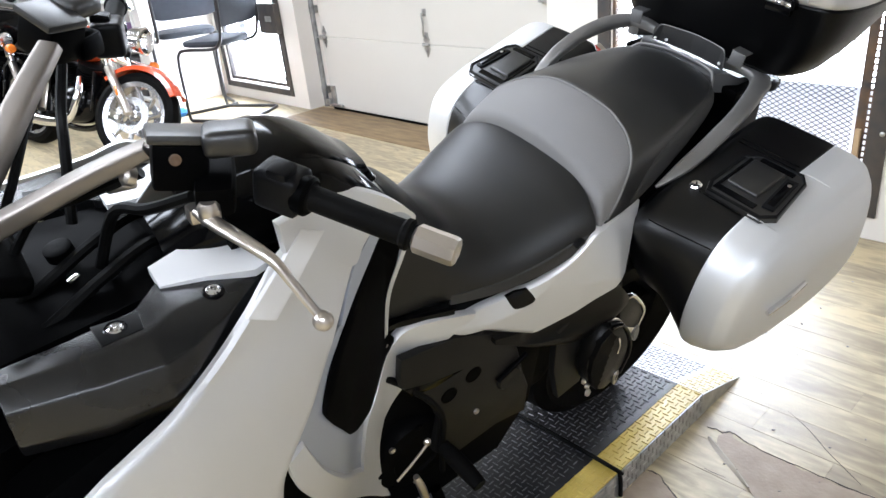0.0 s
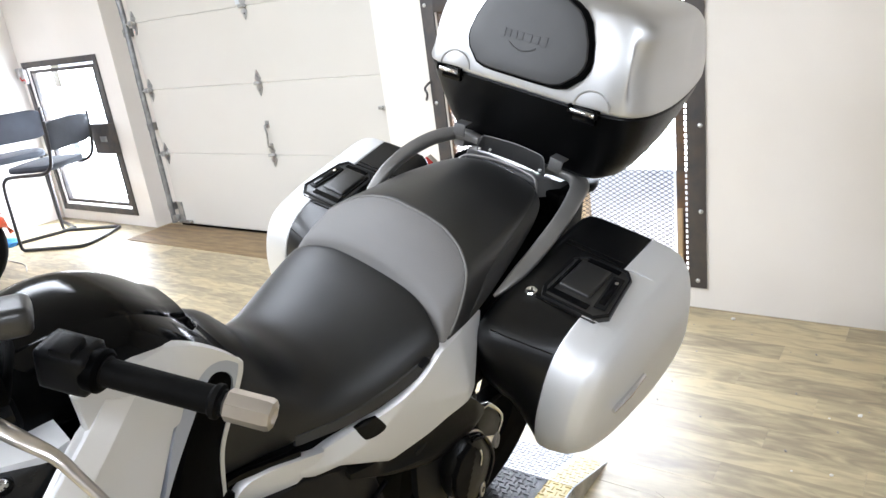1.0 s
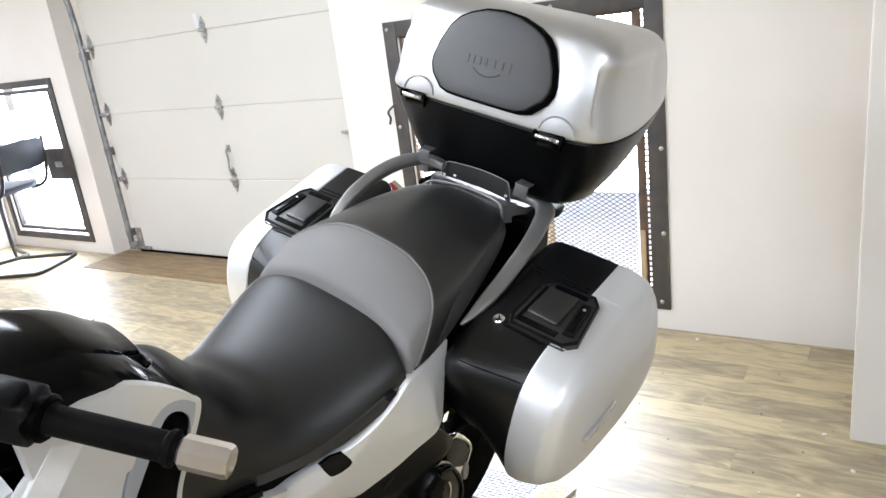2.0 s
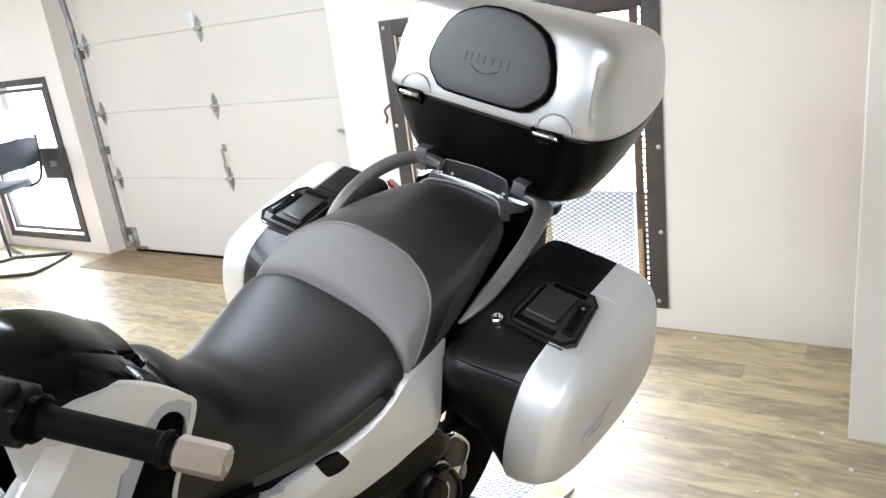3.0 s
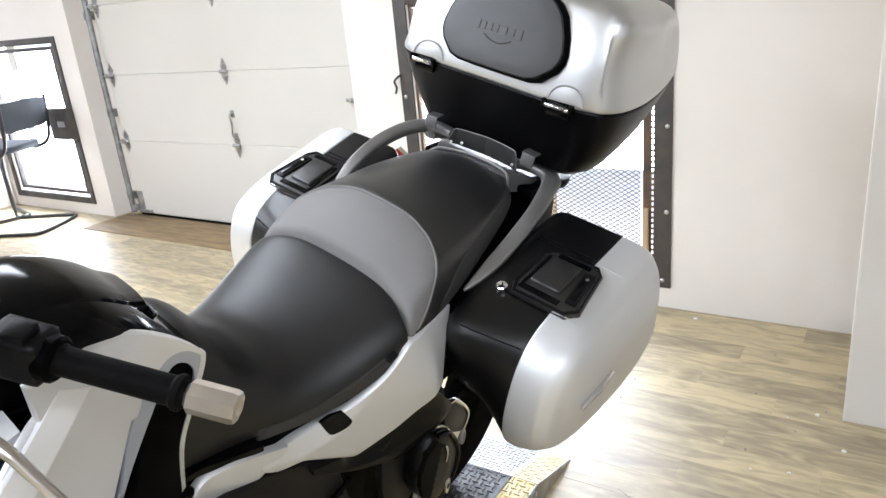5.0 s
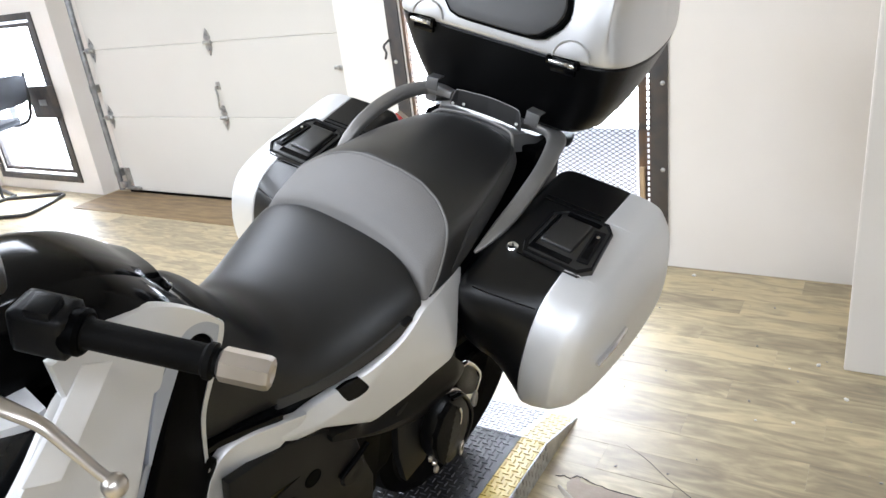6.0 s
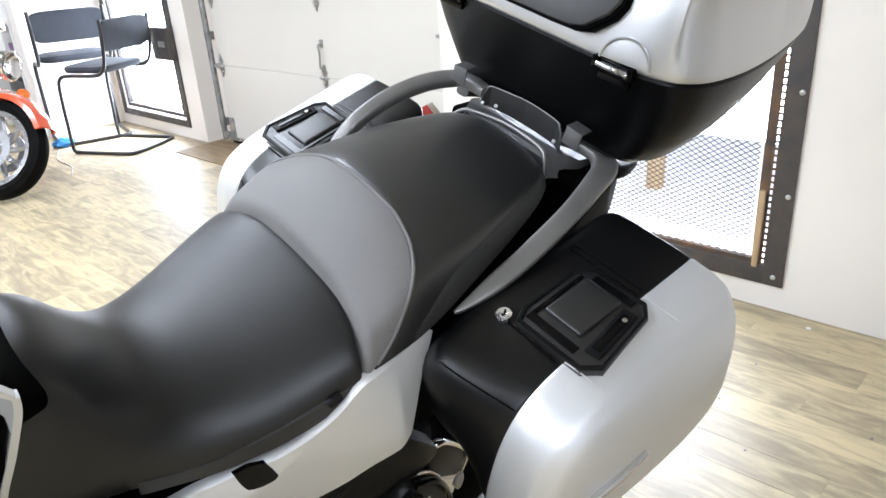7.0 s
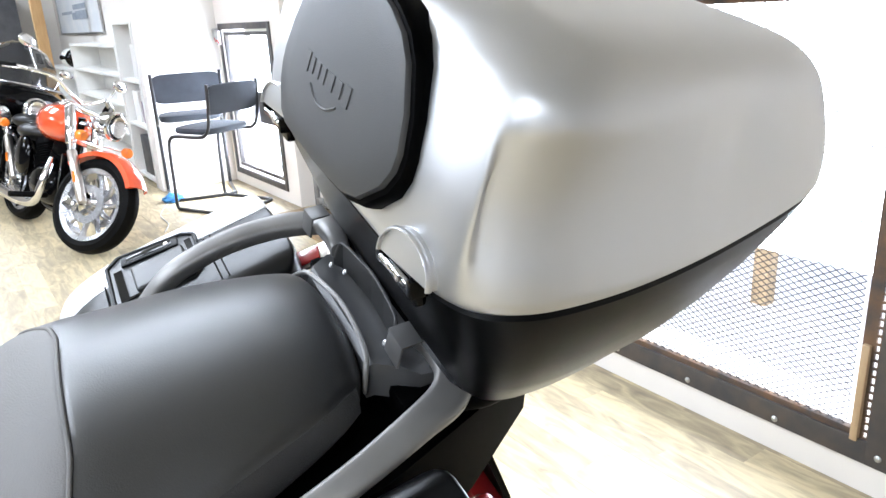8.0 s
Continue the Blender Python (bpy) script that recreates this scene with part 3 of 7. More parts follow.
def lift():
    ob = root("motorcycle_lift", pose(2.99, -1.93, 0), "low black tread plate lift with a yellow edge and ramp end", "lift")
    top, wide, strip = 0.075, 0.64, 0.078
    long_ = 2.6
    part("deck", span_box((-wide + strip, -long_, 0.0), (-strip, 0.0, top), 0.003), PLATE, ob, "black painted tread plate deck")
    part("yellow_edge", span_box((-strip + 0.0005, -long_, 0.004), (-0.002, 0.0, top + 0.0006), 0.003), YELLOW, ob, "worn yellow painted edge strip")
    part("yellow_edge", span_box((-wide, -long_, 0.004), (-wide + strip - 0.0005, 0.0, top + 0.0006), 0.003), YELLOW, ob, "worn yellow painted edge strip")
    part("side_plate", span_box((-0.0015, -long_, 0.0), (0.002, -0.001, top - 0.002), 0.0), GALV, ob, "bare metal tread plate side")
    ramp_long = 0.235
    for name, x0, x1, mat in (("ramp", -wide + strip, -strip, RAMPSTEEL), ("ramp_edge", -strip + 0.0005, -0.002, WORNYELLOW), ("ramp_edge", -wide, -wide + strip - 0.0005, WORNYELLOW)):
        bm = bmesh.new()
        loft(bm, [[(x, 0.001, 0), (x, ramp_long, 0.0), (x, ramp_long, 0.006), (x, 0.001, top)] for x in (x0, x1)])
        part(name, bm, mat, ob, smooth=False)
    part("ramp_side", loft(bmesh.new(), [[(x, 0.001, 0), (x, ramp_long, 0.0), (x, ramp_long, 0.005), (x, 0.001, top - 0.002)] for x in (-0.0015, 0.002)]), GALV, ob, smooth=False)
    p = 0.0195
    slope = (top - 0.006) / ramp_long
    for name, place, nx, ny, ax, ay, mat in (
            ("deck_tread", lambda x, y, h: (x, y, top + h), 24, 96, -wide + strip, -96 * p, LUGSTEEL),
            ("yellow_tread", lambda x, y, h: (x, y, top + 0.0006 + h), 4, 96, -strip, -96 * p, YELLOW),
            ("ramp_tread", lambda x, y, h: (x, y, top - slope * y + h), 24, 11, -wide + strip, 0.006, LUGSTEEL),
            ("ramp_edge_tread", lambda x, y, h: (x, y, top - slope * y + h), 4, 11, -strip, 0.006, WORNYELLOW),
            ("side_tread", lambda x, y, h: (0.002 + h, y, x), 4, 96, -0.003, -96 * p, GALV)):
        v, f = lug_rows(place, nx, ny, p, ax, ay)
        tagged(raw_part(name, v, f, mat, ob), kind="stuff")
    part("joint_bar", tube([(-wide + 0.1, -0.41, top + 0.006), (-0.3, -0.41, top + 0.007), (-0.02, -0.42, top + 0.007), (0.004, -0.42, top - 0.005), (0.007, -0.42, 0.005)], 0.006, 8), CABLE, ob, "thin black bar across the deck")
    return ob


lift()


# ---- floor boards ----
def boards():
    long_, wide = 0.92, 0.117
    bm = box((long_ - 0.0003, wide - 0.0003, 0.006), pose(0, 0, -0.003), 0.0003, 1)
    first = part("plank", bm, PLANK, floor, smooth=False)
    rng = random.Random(4)
    y, row = -0.20, 0
    first_used = False
    while y > -3.0:
        x = -3.6 + (row * 0.41 % 1.0) * long_ + rng.uniform(-0.1, 0.1)
        while x < 5.6:
            b = first if not first_used else new("plank", first.data)
            first_used = True
            b.parent = floor
            b.location = (x, y, rng.uniform(-0.0003, 0.0003))
            x += long_
        y -= wide
        row += 1


# ---- bits on the floor ----
def torn_edge(pts, wide):
    """A lifted edge of torn vinyl: a low curled strip on the floor."""
    bm = bmesh.new()
    path = spline([(x, y, 0.0) for x, y in pts], 5)
    rings = []
    for k, q in enumerate(path):
        t = k / (len(path) - 1)
        w = wide * math.sin(math.pi * min(1.0, 0.05 + t * 0.95)) + 0.002
        rings.append([(q.x - w, q.y - w * 0.4, 0.0006), (q.x, q.y, 0.0045), (q.x + 0.003, q.y + 0.002, 0.0045), (q.x + 0.004, q.y + 0.002, 0.0006)])
    loft(bm, rings)
    return tagged(part("torn_vinyl", bm, TORN), "curled torn edge of floor vinyl", "floor damage", "torn floor edges")


def debris():
    rng = random.Random(11)
    bm = bmesh.new()
    for _ in range(46):
        x, y = rng.uniform(2.9, 4.4), rng.uniform(-2.1, -0.6)
        if x > 3.66 and y > -1.18 or x < 3.05 and y < -1.6:
            continue
        s = rng.uniform(0.002, 0.006)
        bmesh.ops.create_icosphere(bm, subdivisions=1, radius=s, matrix=pose(x, y, s * 0.5, rng.uniform(0, 90), 0, rng.uniform(0, 180)) @ Matrix.Diagonal((1, rng.uniform(0.4, 1), 0.6, 1)))
    tagged(part("grit", bm, CONCRETE), "small bits of grit on the floor", "grit", kind="stuff")


debris()


# bare patches where the vinyl has torn away, with dark cracks along them
def bare_patch(pts, crack):
    ob = root("torn_patch", pose(0, 0, 0), "bare brown patch in the torn floor vinyl", "floor damage", "torn floor edges")
    rng = random.Random(len(pts))
    edge = [(q.x + rng.uniform(-0.007, 0.007), q.y + rng.uniform(-0.007, 0.007)) for q in spline([(x, y, 0) for x, y in pts], 4, True)]
    part("bare_ground", slab(bmesh.new(), edge, pose(0, 0, 0.0004), 0.0012), BAREFLOOR, ob, smooth=False)
    line = []
    for (ax, ay), (bx, by) in zip(crack, crack[1:]):
        line += [(ax + (bx - ax) * k / 4 + rng.uniform(-0.0022, 0.0022), ay + (by - ay) * k / 4 + rng.uniform(-0.0022, 0.0022), 0.0016) for k in range(4)]
    part("crack", tube(line, [0.0006] + [rng.uniform(0.0010, 0.0026) for _ in line[2:]] + [0.0006], 6, 2, flat=0.4), CRACK, ob, "dark crack")
    return ob


bare_patch([(3.085, -2.027), (3.077, -1.972), (3.09, -1.954), (3.142, -1.966), (3.266, -1.972), (3.378, -1.972), (3.466, -1.967), (3.417, -2.179), (3.313, -2.178), (3.221, -2.122), (3.166, -2.08)],
           [(3.032, -1.969), (3.054, -1.96), (3.074, -1.966), (3.086, -1.95), (3.102, -1.949), (3.14, -1.961), (3.19, -1.967), (3.264, -1.967), (3.335, -1.967), (3.403, -1.968), (3.465, -1.962), (3.6, -1.972)])
bare_patch([(2.998, -2.252), (3.0, -2.225), (3.027, -2.221), (3.066, -2.245), (3.113, -2.27), (3.178, -2.319), (3.141, -2.397), (3.01, -2.36)],
           [(2.998, -2.224), (3.026, -2.219), (3.064, -2.241), (3.111, -2.267), (3.178, -2.319)])
torn_edge([(3.056, -2.005), (3.087, -2.026), (3.13, -2.054), (3.17, -2.082), (3.22, -2.12)], 0.012)
for pts, wide in (([(3.17, -1.762), (3.243, -1.805), (3.317, -1.864), (3.363, -1.895), (3.399, -1.919), (3.425, -1.936)], 0.0012), ([(3.102, -2.123), (3.13, -2.124), (3.163, -2.12)], 0.0012)):
    tagged(part("floor_scratch", tube([(x, y, 0.0006) for x, y in pts], [0.0004] + [wide] * (len(pts) - 2) + [0.0004], 6, flat=0.4), CRACK), "thin dark scratch across the floor vinyl", "floor damage", "torn floor edges")
tagged(part("fence_post", span_box((1.85, 0.58, -0.02), (1.93, 0.66, 1.75), 0.008), OLDWOOD), "weathered wooden post in the yard outside the mesh", "post")


# chips of paint and small dark bits
def paint_chip(x, y, s, mat, turn):
    bm = bmesh.new()
    bmesh.ops.create_icosphere(bm, subdivisions=1, radius=s)
    for v in bm.verts:
        v.co *= 1 + 0.5 * noise.noise(v.co * 90 + Vector((x, y, 0)) * 7)
        v.co.z *= 0.55
    bmesh.ops.transform(bm, matrix=pose(x, y, s * 0.45, 0, 0, turn), verts=bm.verts)
    return part("paint_chip", bm, mat, None, smooth=False)


for cx, cy, cs, ct in ((3.094, -0.555, 0.0100, 0), (3.627, -1.138, 0.0080, 57), (3.719, -1.315, 0.0075, 114), (3.545, -1.187, 0.0040, 171), (3.490, -1.513, 0.0040, 228), (3.591, -1.489, 0.0060, 285)):
    tagged(paint_chip(cx, cy, cs, WHITE, ct), "chip of white paint lying on the floor", "paint chip", "chips on the floor")


# ---- two counter chairs by the window ----
def counter_chair():
    """A tall cantilever chair: one bent black tube, padded seat and back. Front is -y."""
    ob = root("counter_chair", Matrix(), "tall black tube chair with blue-grey padded seat and back", "chair", "chairs by the window")
    w, d, h = 0.25, 0.25, 0.56
    for sx in (-1, 1):
        x = sx * w
        part("side_tube", tube([(x, 0.30, 0.92), (x, 0.285, 0.78), (x, 0.255, 0.64), (x, 0.20, 0.575), (x, 0.1, h - 0.005), (x, -0.16, h - 0.005), (x, -0.25, 0.535), (x, -0.285, 0.46), (x, -0.30, 0.2), (x, -0.305, 0.05), (x, -0.285, 0.014), (x, -0.22, 0.011), (x, 0.15, 0.011), (x, 0.29, 0.011)], 0.0135, 10, 5), BLACKTUBE, ob, "bent black steel tube")
    part("floor_tube", tube([(-w, 0.285, 0.011), (-w * 0.92, 0.325, 0.011), (-w * 0.6, 0.345, 0.011), (0, 0.35, 0.011), (w * 0.6, 0.345, 0.011), (w * 0.92, 0.325, 0.011), (w, 0.285, 0.011)], 0.0135, 10, 4), BLACKTUBE, ob)
    rings = []
    for k, z in ((0.86, h + 0.004), (0.97, h + 0.012), (1.0, h + 0.03), (0.97, h + 0.05), (0.8, h + 0.058), (0.4, h + 0.062)):
        rings.append([(0.235 * k * math.copysign(abs(math.cos(a)) ** 0.4, math.cos(a)), -0.03 + 0.235 * k * math.copysign(abs(math.sin(a)) ** 0.4, math.sin(a)), z) for a in (2 * math.pi * i / 32 for i in range(32))])
    part("seat", loft(bmesh.new(), rings), CLOTH, ob, "blue-grey padded seat")
    rings = []
    for k, y in ((0.85, 0.255), (0.98, 0.262), (1.0, 0.278), (0.98, 0.294), (0.85, 0.30)):
        ring = []
        for a in (2 * math.pi * i / 32 for i in range(32)):
            x, z = 0.25 * k * math.copysign(abs(math.cos(a)) ** 0.35, math.cos(a)), 0.105 * k * math.copysign(abs(math.sin(a)) ** 0.35, math.sin(a))
            ring.append((x, y + 0.18 * (z + 0.0) - 0.5 * (0.0625 - x * x) * 0.6, 0.81 + z))
        rings.append(ring)
    part("backrest", loft(bmesh.new(), rings), CLOTH, ob, "blue-grey padded backrest")
    return ob


chair_near = counter_chair()
chair_near.matrix_world = pose(-1.96, -0.70, 0, 0, 0, -65) @ Matrix.Diagonal((1, 0.86, 1.06, 1))
copy_thing(chair_near, pose(-2.56, -0.70, 0, 0, 0, -103) @ Matrix.Diagonal((1.06, 0.86, 1.06, 1)))


# ---- two cruisers further back ----
def spoked_wheel(name, y, radius, width, parent, spokes=9):
    m = pose(0, y, radius, 0, 90, 0)
    tyre = part(name, ring_lathe([(radius * 0.74, -width * 0.4), (radius * 0.86, -width * 0.5), (radius * 0.96, -width * 0.38), (radius, -width * 0.1), (radius, width * 0.1), (radius * 0.96, width * 0.38), (radius * 0.86, width * 0.5), (radius * 0.74, width * 0.4)], m, 44), RUBBER, parent, "black tyre")
    part("rim", ring_lathe([(radius * 0.66, -width * 0.36), (radius * 0.76, -width * 0.44), (radius * 0.76, -width * 0.3), (radius * 0.7, 0), (radius * 0.76, width * 0.3), (radius * 0.76, width * 0.44), (radius * 0.66, width * 0.36)], m, 44), WHEELALLOY, tyre, "polished rim")
    for i in range(spokes):
        a = 360 * i / spokes
        bm = tube([(0.0, radius * 0.12, 0), (0.012, radius * 0.3, radius * 0.05), (0.008, radius * 0.52, radius * 0.03), (0, radius * 0.69, -radius * 0.03)], [0.022, 0.018, 0.017, 0.022], 8, 4)
        bmesh.ops.transform(bm, matrix=pose(0, y, radius) @ pose(0, 0, 0, a, 0, 0), verts=bm.verts)
        part("spoke", bm, WHEELALLOY, tyre)
    for s in (-1, 1):
        part("brake_disc", ring_lathe([(radius * 0.24, 0), (radius * 0.40, 0), (radius * 0.40, 0.005), (radius * 0.24, 0.005)], pose(s * width * 0.55, y, radius, 0, 90, 0), 40), WHEELALLOY, tyre, "steel brake disc")
    part("hub", lathe([(0.02, -0.075), (0.035, -0.07), (0.04, -0.03), (0.04, 0.03), (0.035, 0.07), (0.02, 0.075)], m, 24), CHROME, tyre)
    return tyre


def blob(bm, centre, size, n=20, power=2.3):
    """A rounded solid with three radii."""
    rings = []
    for k in range(1, 12):
        p = math.pi * k / 12
        z, r = math.cos(p), max(0.0, math.sin(p)) ** (2 / power)
        rings.append([(centre[0] + size[0] * r * math.cos(a), centre[1] + size[1] * r * math.sin(a), centre[2] + size[2] * z) for a in (2 * math.pi * i / n for i in range(n))])
    return loft(bm, rings)


def fender(bm, y, radius, width, a0, a1, lift=0.03):
    rings = []
    for i in range(15):
        a = radians(a0 + (a1 - a0) * i / 14)
        c, s = math.cos(a), math.sin(a)
        ring = []
        for x, k in ((-1, -0.03), (-0.94, 0.0), (-0.5, 0.018), (0, 0.023), (0.5, 0.018), (0.94, 0.0), (1, -0.03), (0.9, -0.03), (0.5, 0.01), (0, 0.015), (-0.5, 0.01), (-0.9, -0.03)):
            r = radius + lift + k
            ring.append((x * width, y + r * c, radius + r * s))
        rings.append(ring)
    return loft(bm, rings)


def cruiser(m, paint, label, screen=False, steer=0):
    """A chromed cruiser. Front is -y."""
    ob = root("cruiser_motorcycle", m, label, "motorcycle", "parked cruisers")
    R = 0.315
    spoked_wheel("front_wheel", -0.80, R, 0.13, ob)
    spoked_wheel("rear_wheel", 0.80, R * 0.98, 0.17, ob)
    part("front_fender", fender(bmesh.new(), -0.80, R, 0.085, 42, 150), paint, ob, "painted front fender")
    part("rear_fender", fender(bmesh.new(), 0.80, R * 0.98, 0.11, -10, 160, 0.05), GLOSSBLACK, ob, "painted rear fender")
    for s in (-1, 1):
        leg = part("fork_leg", rod((s * 0.11, -0.80, R), (s * 0.11, -0.58, 0.62), 0.030, 14), ALLOY, ob, "polished fork leg")
        part("fork_tube", rod((s * 0.11, -0.59, 0.60), (s * 0.11, -0.44, 0.92), 0.024, 14), CHROME, leg)
        part("fork_shroud", rod((s * 0.11, -0.56, 0.66), (s * 0.11, -0.45, 0.90), 0.034, 14), CHROME, leg, "chrome fork shroud")
        part("reflector", box((0.03, 0.014, 0.075), pose(s * 0.135, -0.70, 0.46, -28), 0.006), AMBER, leg, "amber reflector")
        part("caliper", box((0.05, 0.09, 0.07), pose(s * 0.10, -0.70, 0.29, 20), 0.012), CHROME, ob)
        part("indicator_stalk", rod((s * 0.10, -0.60, 0.72), (s * 0.19, -0.70, 0.72), 0.008), CHROME, ob)
        part("indicator", lathe([(0.012, -0.035), (0.034, -0.02), (0.036, 0.01), (0.028, 0.026), (0.001, 0.03)], pose(s * 0.20, -0.72, 0.72, 90, 0, 0), 20), AMBER, ob, "amber round indicator")
        part("handlebar", tube([(0, -0.40, 0.96), (s * 0.10, -0.40, 0.99), (s * 0.22, -0.36, 1.05), (s * 0.36, -0.26, 1.04), (s * 0.43, -0.18, 1.02)], 0.013, 10), CHROME, ob, "chrome handlebar")
        part("grip", rod((s * 0.385, -0.235, 1.035), (s * 0.46, -0.14, 1.01), 0.019), RUBBER, ob)
        part("lever", tube([(s * 0.30, -0.33, 1.05), (s * 0.38, -0.30, 1.03), (s * 0.46, -0.21, 1.0)], 0.006, 8), CHROME, ob)
        mir = part("mirror", tube([(s * 0.31, -0.30, 1.06), (s * 0.35, -0.28, 1.13), (s * 0.38, -0.27, 1.18)], 0.006, 8), CHROME, ob)
        part("mirror_head", blob(bmesh.new(), (s * 0.40, -0.27, 1.205), (0.065, 0.018, 0.038)), CHROME, mir, "chrome mirror")
        part("exhaust", tube([(s * 0.10, -0.22, 0.55), (s * 0.17, -0.30, 0.42), (s * 0.19, -0.2, 0.26), (s * 0.2, 0.1, 0.22), (s * 0.21, 0.6, 0.24), (s * 0.21, 1.0, 0.26)], [0.025, 0.026, 0.028, 0.04, 0.045, 0.042], 14), CHROME, ob, "chrome exhaust pipe")
        part("footrest", rod((s * 0.12, -0.22, 0.30), (s * 0.36, -0.24, 0.30), 0.02), RUBBER, ob)
        part("side_bag" if screen else "side_cover", blob(bmesh.new(), (s * (0.24 if screen else 0.14), 0.75 if screen else 0.30, 0.52), (0.10 if screen else 0.05, 0.26 if screen else 0.15, 0.15)), GLOSSBLACK, ob)
    lamp = part("headlight", lathe([(0.02, -0.12), (0.06, -0.10), (0.088, -0.04), (0.094, 0.03), (0.098, 0.04), (0.088, 0.05)], pose(0, -0.72, 0.85, 90, 0, 0), 32), CHROME, ob, "chrome headlight shell")
    part("headlight_lens", lathe([(0.088, 0.0), (0.07, 0.018), (0.04, 0.026), (0.001, 0.03)], pose(0, -0.768, 0.85, 90, 0, 0), 28), LENS, lamp, "clear headlight lens")
    part("reflector_bowl", lathe([(0.086, 0.0), (0.06, -0.03), (0.02, -0.05), (0.001, -0.05)], pose(0, -0.766, 0.85, 90, 0, 0), 28), CHROME, lamp)
    part("headlight_bracket", box((0.05, 0.22, 0.03), pose(0, -0.59, 0.83, -5), 0.008), CHROME, ob)
    part("yoke", box((0.27, 0.07, 0.035), pose(0, -0.44, 0.915, 25), 0.012, 3), CHROME, ob)
    part("lower_yoke", box((0.27, 0.07, 0.04), pose(0, -0.545, 0.70, 25), 0.012, 3), CHROME, ob)
    part("tank", blob(bmesh.new(), (0, -0.10, 0.80), (0.165, 0.32, 0.14), 28, 2.2), paint, ob, "painted teardrop tank")
    part("tank_dash", blob(bmesh.new(), (0, -0.10, 0.925), (0.05, 0.2, 0.03)), CHROME, ob)
    seat = bmesh.new()
    blob(seat, (0, 0.36, 0.70), (0.17, 0.22, 0.07))
    blob(seat, (0, 0.68, 0.76), (0.13, 0.17, 0.06))
    part("seat", seat, VINYL, ob, "black stepped seat")
    part("crankcase", blob(bmesh.new(), (0, -0.02, 0.36), (0.17, 0.28, 0.15), 24, 3), GLOSSBLACK, ob, "black crankcase")
    for a, y in ((-24, -0.12), (24, 0.10)):
        bm = bmesh.new()
        mm = pose(0, y, 0.44, -a, 0, 0)
        prof = [(0.07, 0)]
        for i in range(9):
            z = 0.02 + i * 0.018
            prof += [(0.075, z), (0.10, z + 0.002), (0.10, z + 0.008), (0.075, z + 0.010)]
        prof += [(0.095, 0.19), (0.095, 0.235), (0.06, 0.25)]
        part("cylinder", lathe(prof, mm, 24, bm), ENGINE, ob, "finned black engine cylinder")
    part("air_cleaner", lathe([(0.09, 0), (0.10, 0.01), (0.10, 0.05), (0.085, 0.065), (0.001, 0.07)], pose(0.10, 0.0, 0.60, 0, 90, 0), 32), CHROME, ob, "round chrome air cleaner")
    part("frame_tube", tube([(0, -0.44, 0.86), (0, -0.36, 0.45), (0, -0.28, 0.22), (0, 0.1, 0.17), (0, 0.45, 0.25), (0, 0.8, R)], 0.024, 10), GLOSSBLACK, ob, "black frame tube")
    part("radiator", box((0.20, 0.05, 0.30), pose(0, -0.38, 0.46, 14), 0.012), GLOSSBLACK, ob)
    part("side_stand", tube([(0.10, -0.05, 0.22), (0.16, -0.08, 0.1), (0.2, -0.1, 0.012)], 0.012, 8), CHROME, ob)
    if screen:
        rings = []
        for z, w, y in ((0.90, 0.20, -0.60), (1.05, 0.26, -0.57), (1.2, 0.25, -0.52), (1.32, 0.18, -0.47), (1.37, 0.08, -0.45)):
            rings.append([(w * x, y + 0.10 * x * x, z) for x in (-1, -0.6, -0.2, 0.2, 0.6, 1)] + [(w * x, y + 0.006 + 0.10 * x * x, z) for x in (1, 0.6, 0.2, -0.2, -0.6, -1)])
        part("windscreen", loft(bmesh.new(), rings), SMOKE, ob, "smoked windscreen")
        part("batwing", blob(bmesh.new(), (0, -0.50, 0.90), (0.33, 0.13, 0.13), 28, 2.4), GLOSSBLACK, ob, "black front fairing")
        for s in (-1, 1):
            sp = part("spot_lamp", lathe([(0.02, -0.06), (0.05, -0.04), (0.06, 0.01), (0.052, 0.016)], pose(s * 0.19, -0.62, 0.78, 90, 0, 0), 24), CHROME, ob, "chrome spot lamp")
            part("spot_lens", lathe([(0.052, 0), (0.03, 0.012), (0.001, 0.016)], pose(s * 0.19, -0.634, 0.78, 90, 0, 0), 20), LENS, sp)
        part("screen_bar", tube([(-0.27, -0.52, 1.03), (-0.1, -0.60, 1.035), (0.1, -0.60, 1.035), (0.27, -0.52, 1.03)], 0.008, 8), CHROME, ob)
    # the fork and all that it carries turn about the steering head
    head = Vector((0, -0.44, 0.92))
    turn = Matrix.Translation(head) @ Matrix.Rotation(radians(steer), 4, Vector((0, 0.36, 0.605)).normalized()) @ Matrix.Translation(-head)
    for child in ob.children:
        if child.name.split(".")[0] in ("front_wheel", "front_fender", "fork_leg", "caliper", "indicator_stalk", "indicator", "handlebar", "grip", "lever", "mirror", "headlight", "headlight_bracket", "yoke", "lower_yoke", "windscreen", "batwing", "spot_lamp", "screen_bar"):
            child.matrix_local = turn
    return ob


# front wheel touches the floor at the first point, the machine heads along the angle
def parked(x, y, heading, lean=15):
    a = radians(heading)
    return pose(x - 0.80 * math.cos(a), y - 0.80 * math.sin(a), 0, 0, lean, heading + 90)


cruiser(parked(-1.33, -1.81, 9), ORANGE, "orange and chrome cruiser leaning on its side stand", False, 28)
cruiser(parked(-2.72, -2.04, 9), GLOSSBLACK, "black cruiser with a smoked windscreen and spot lamps", True, 8)


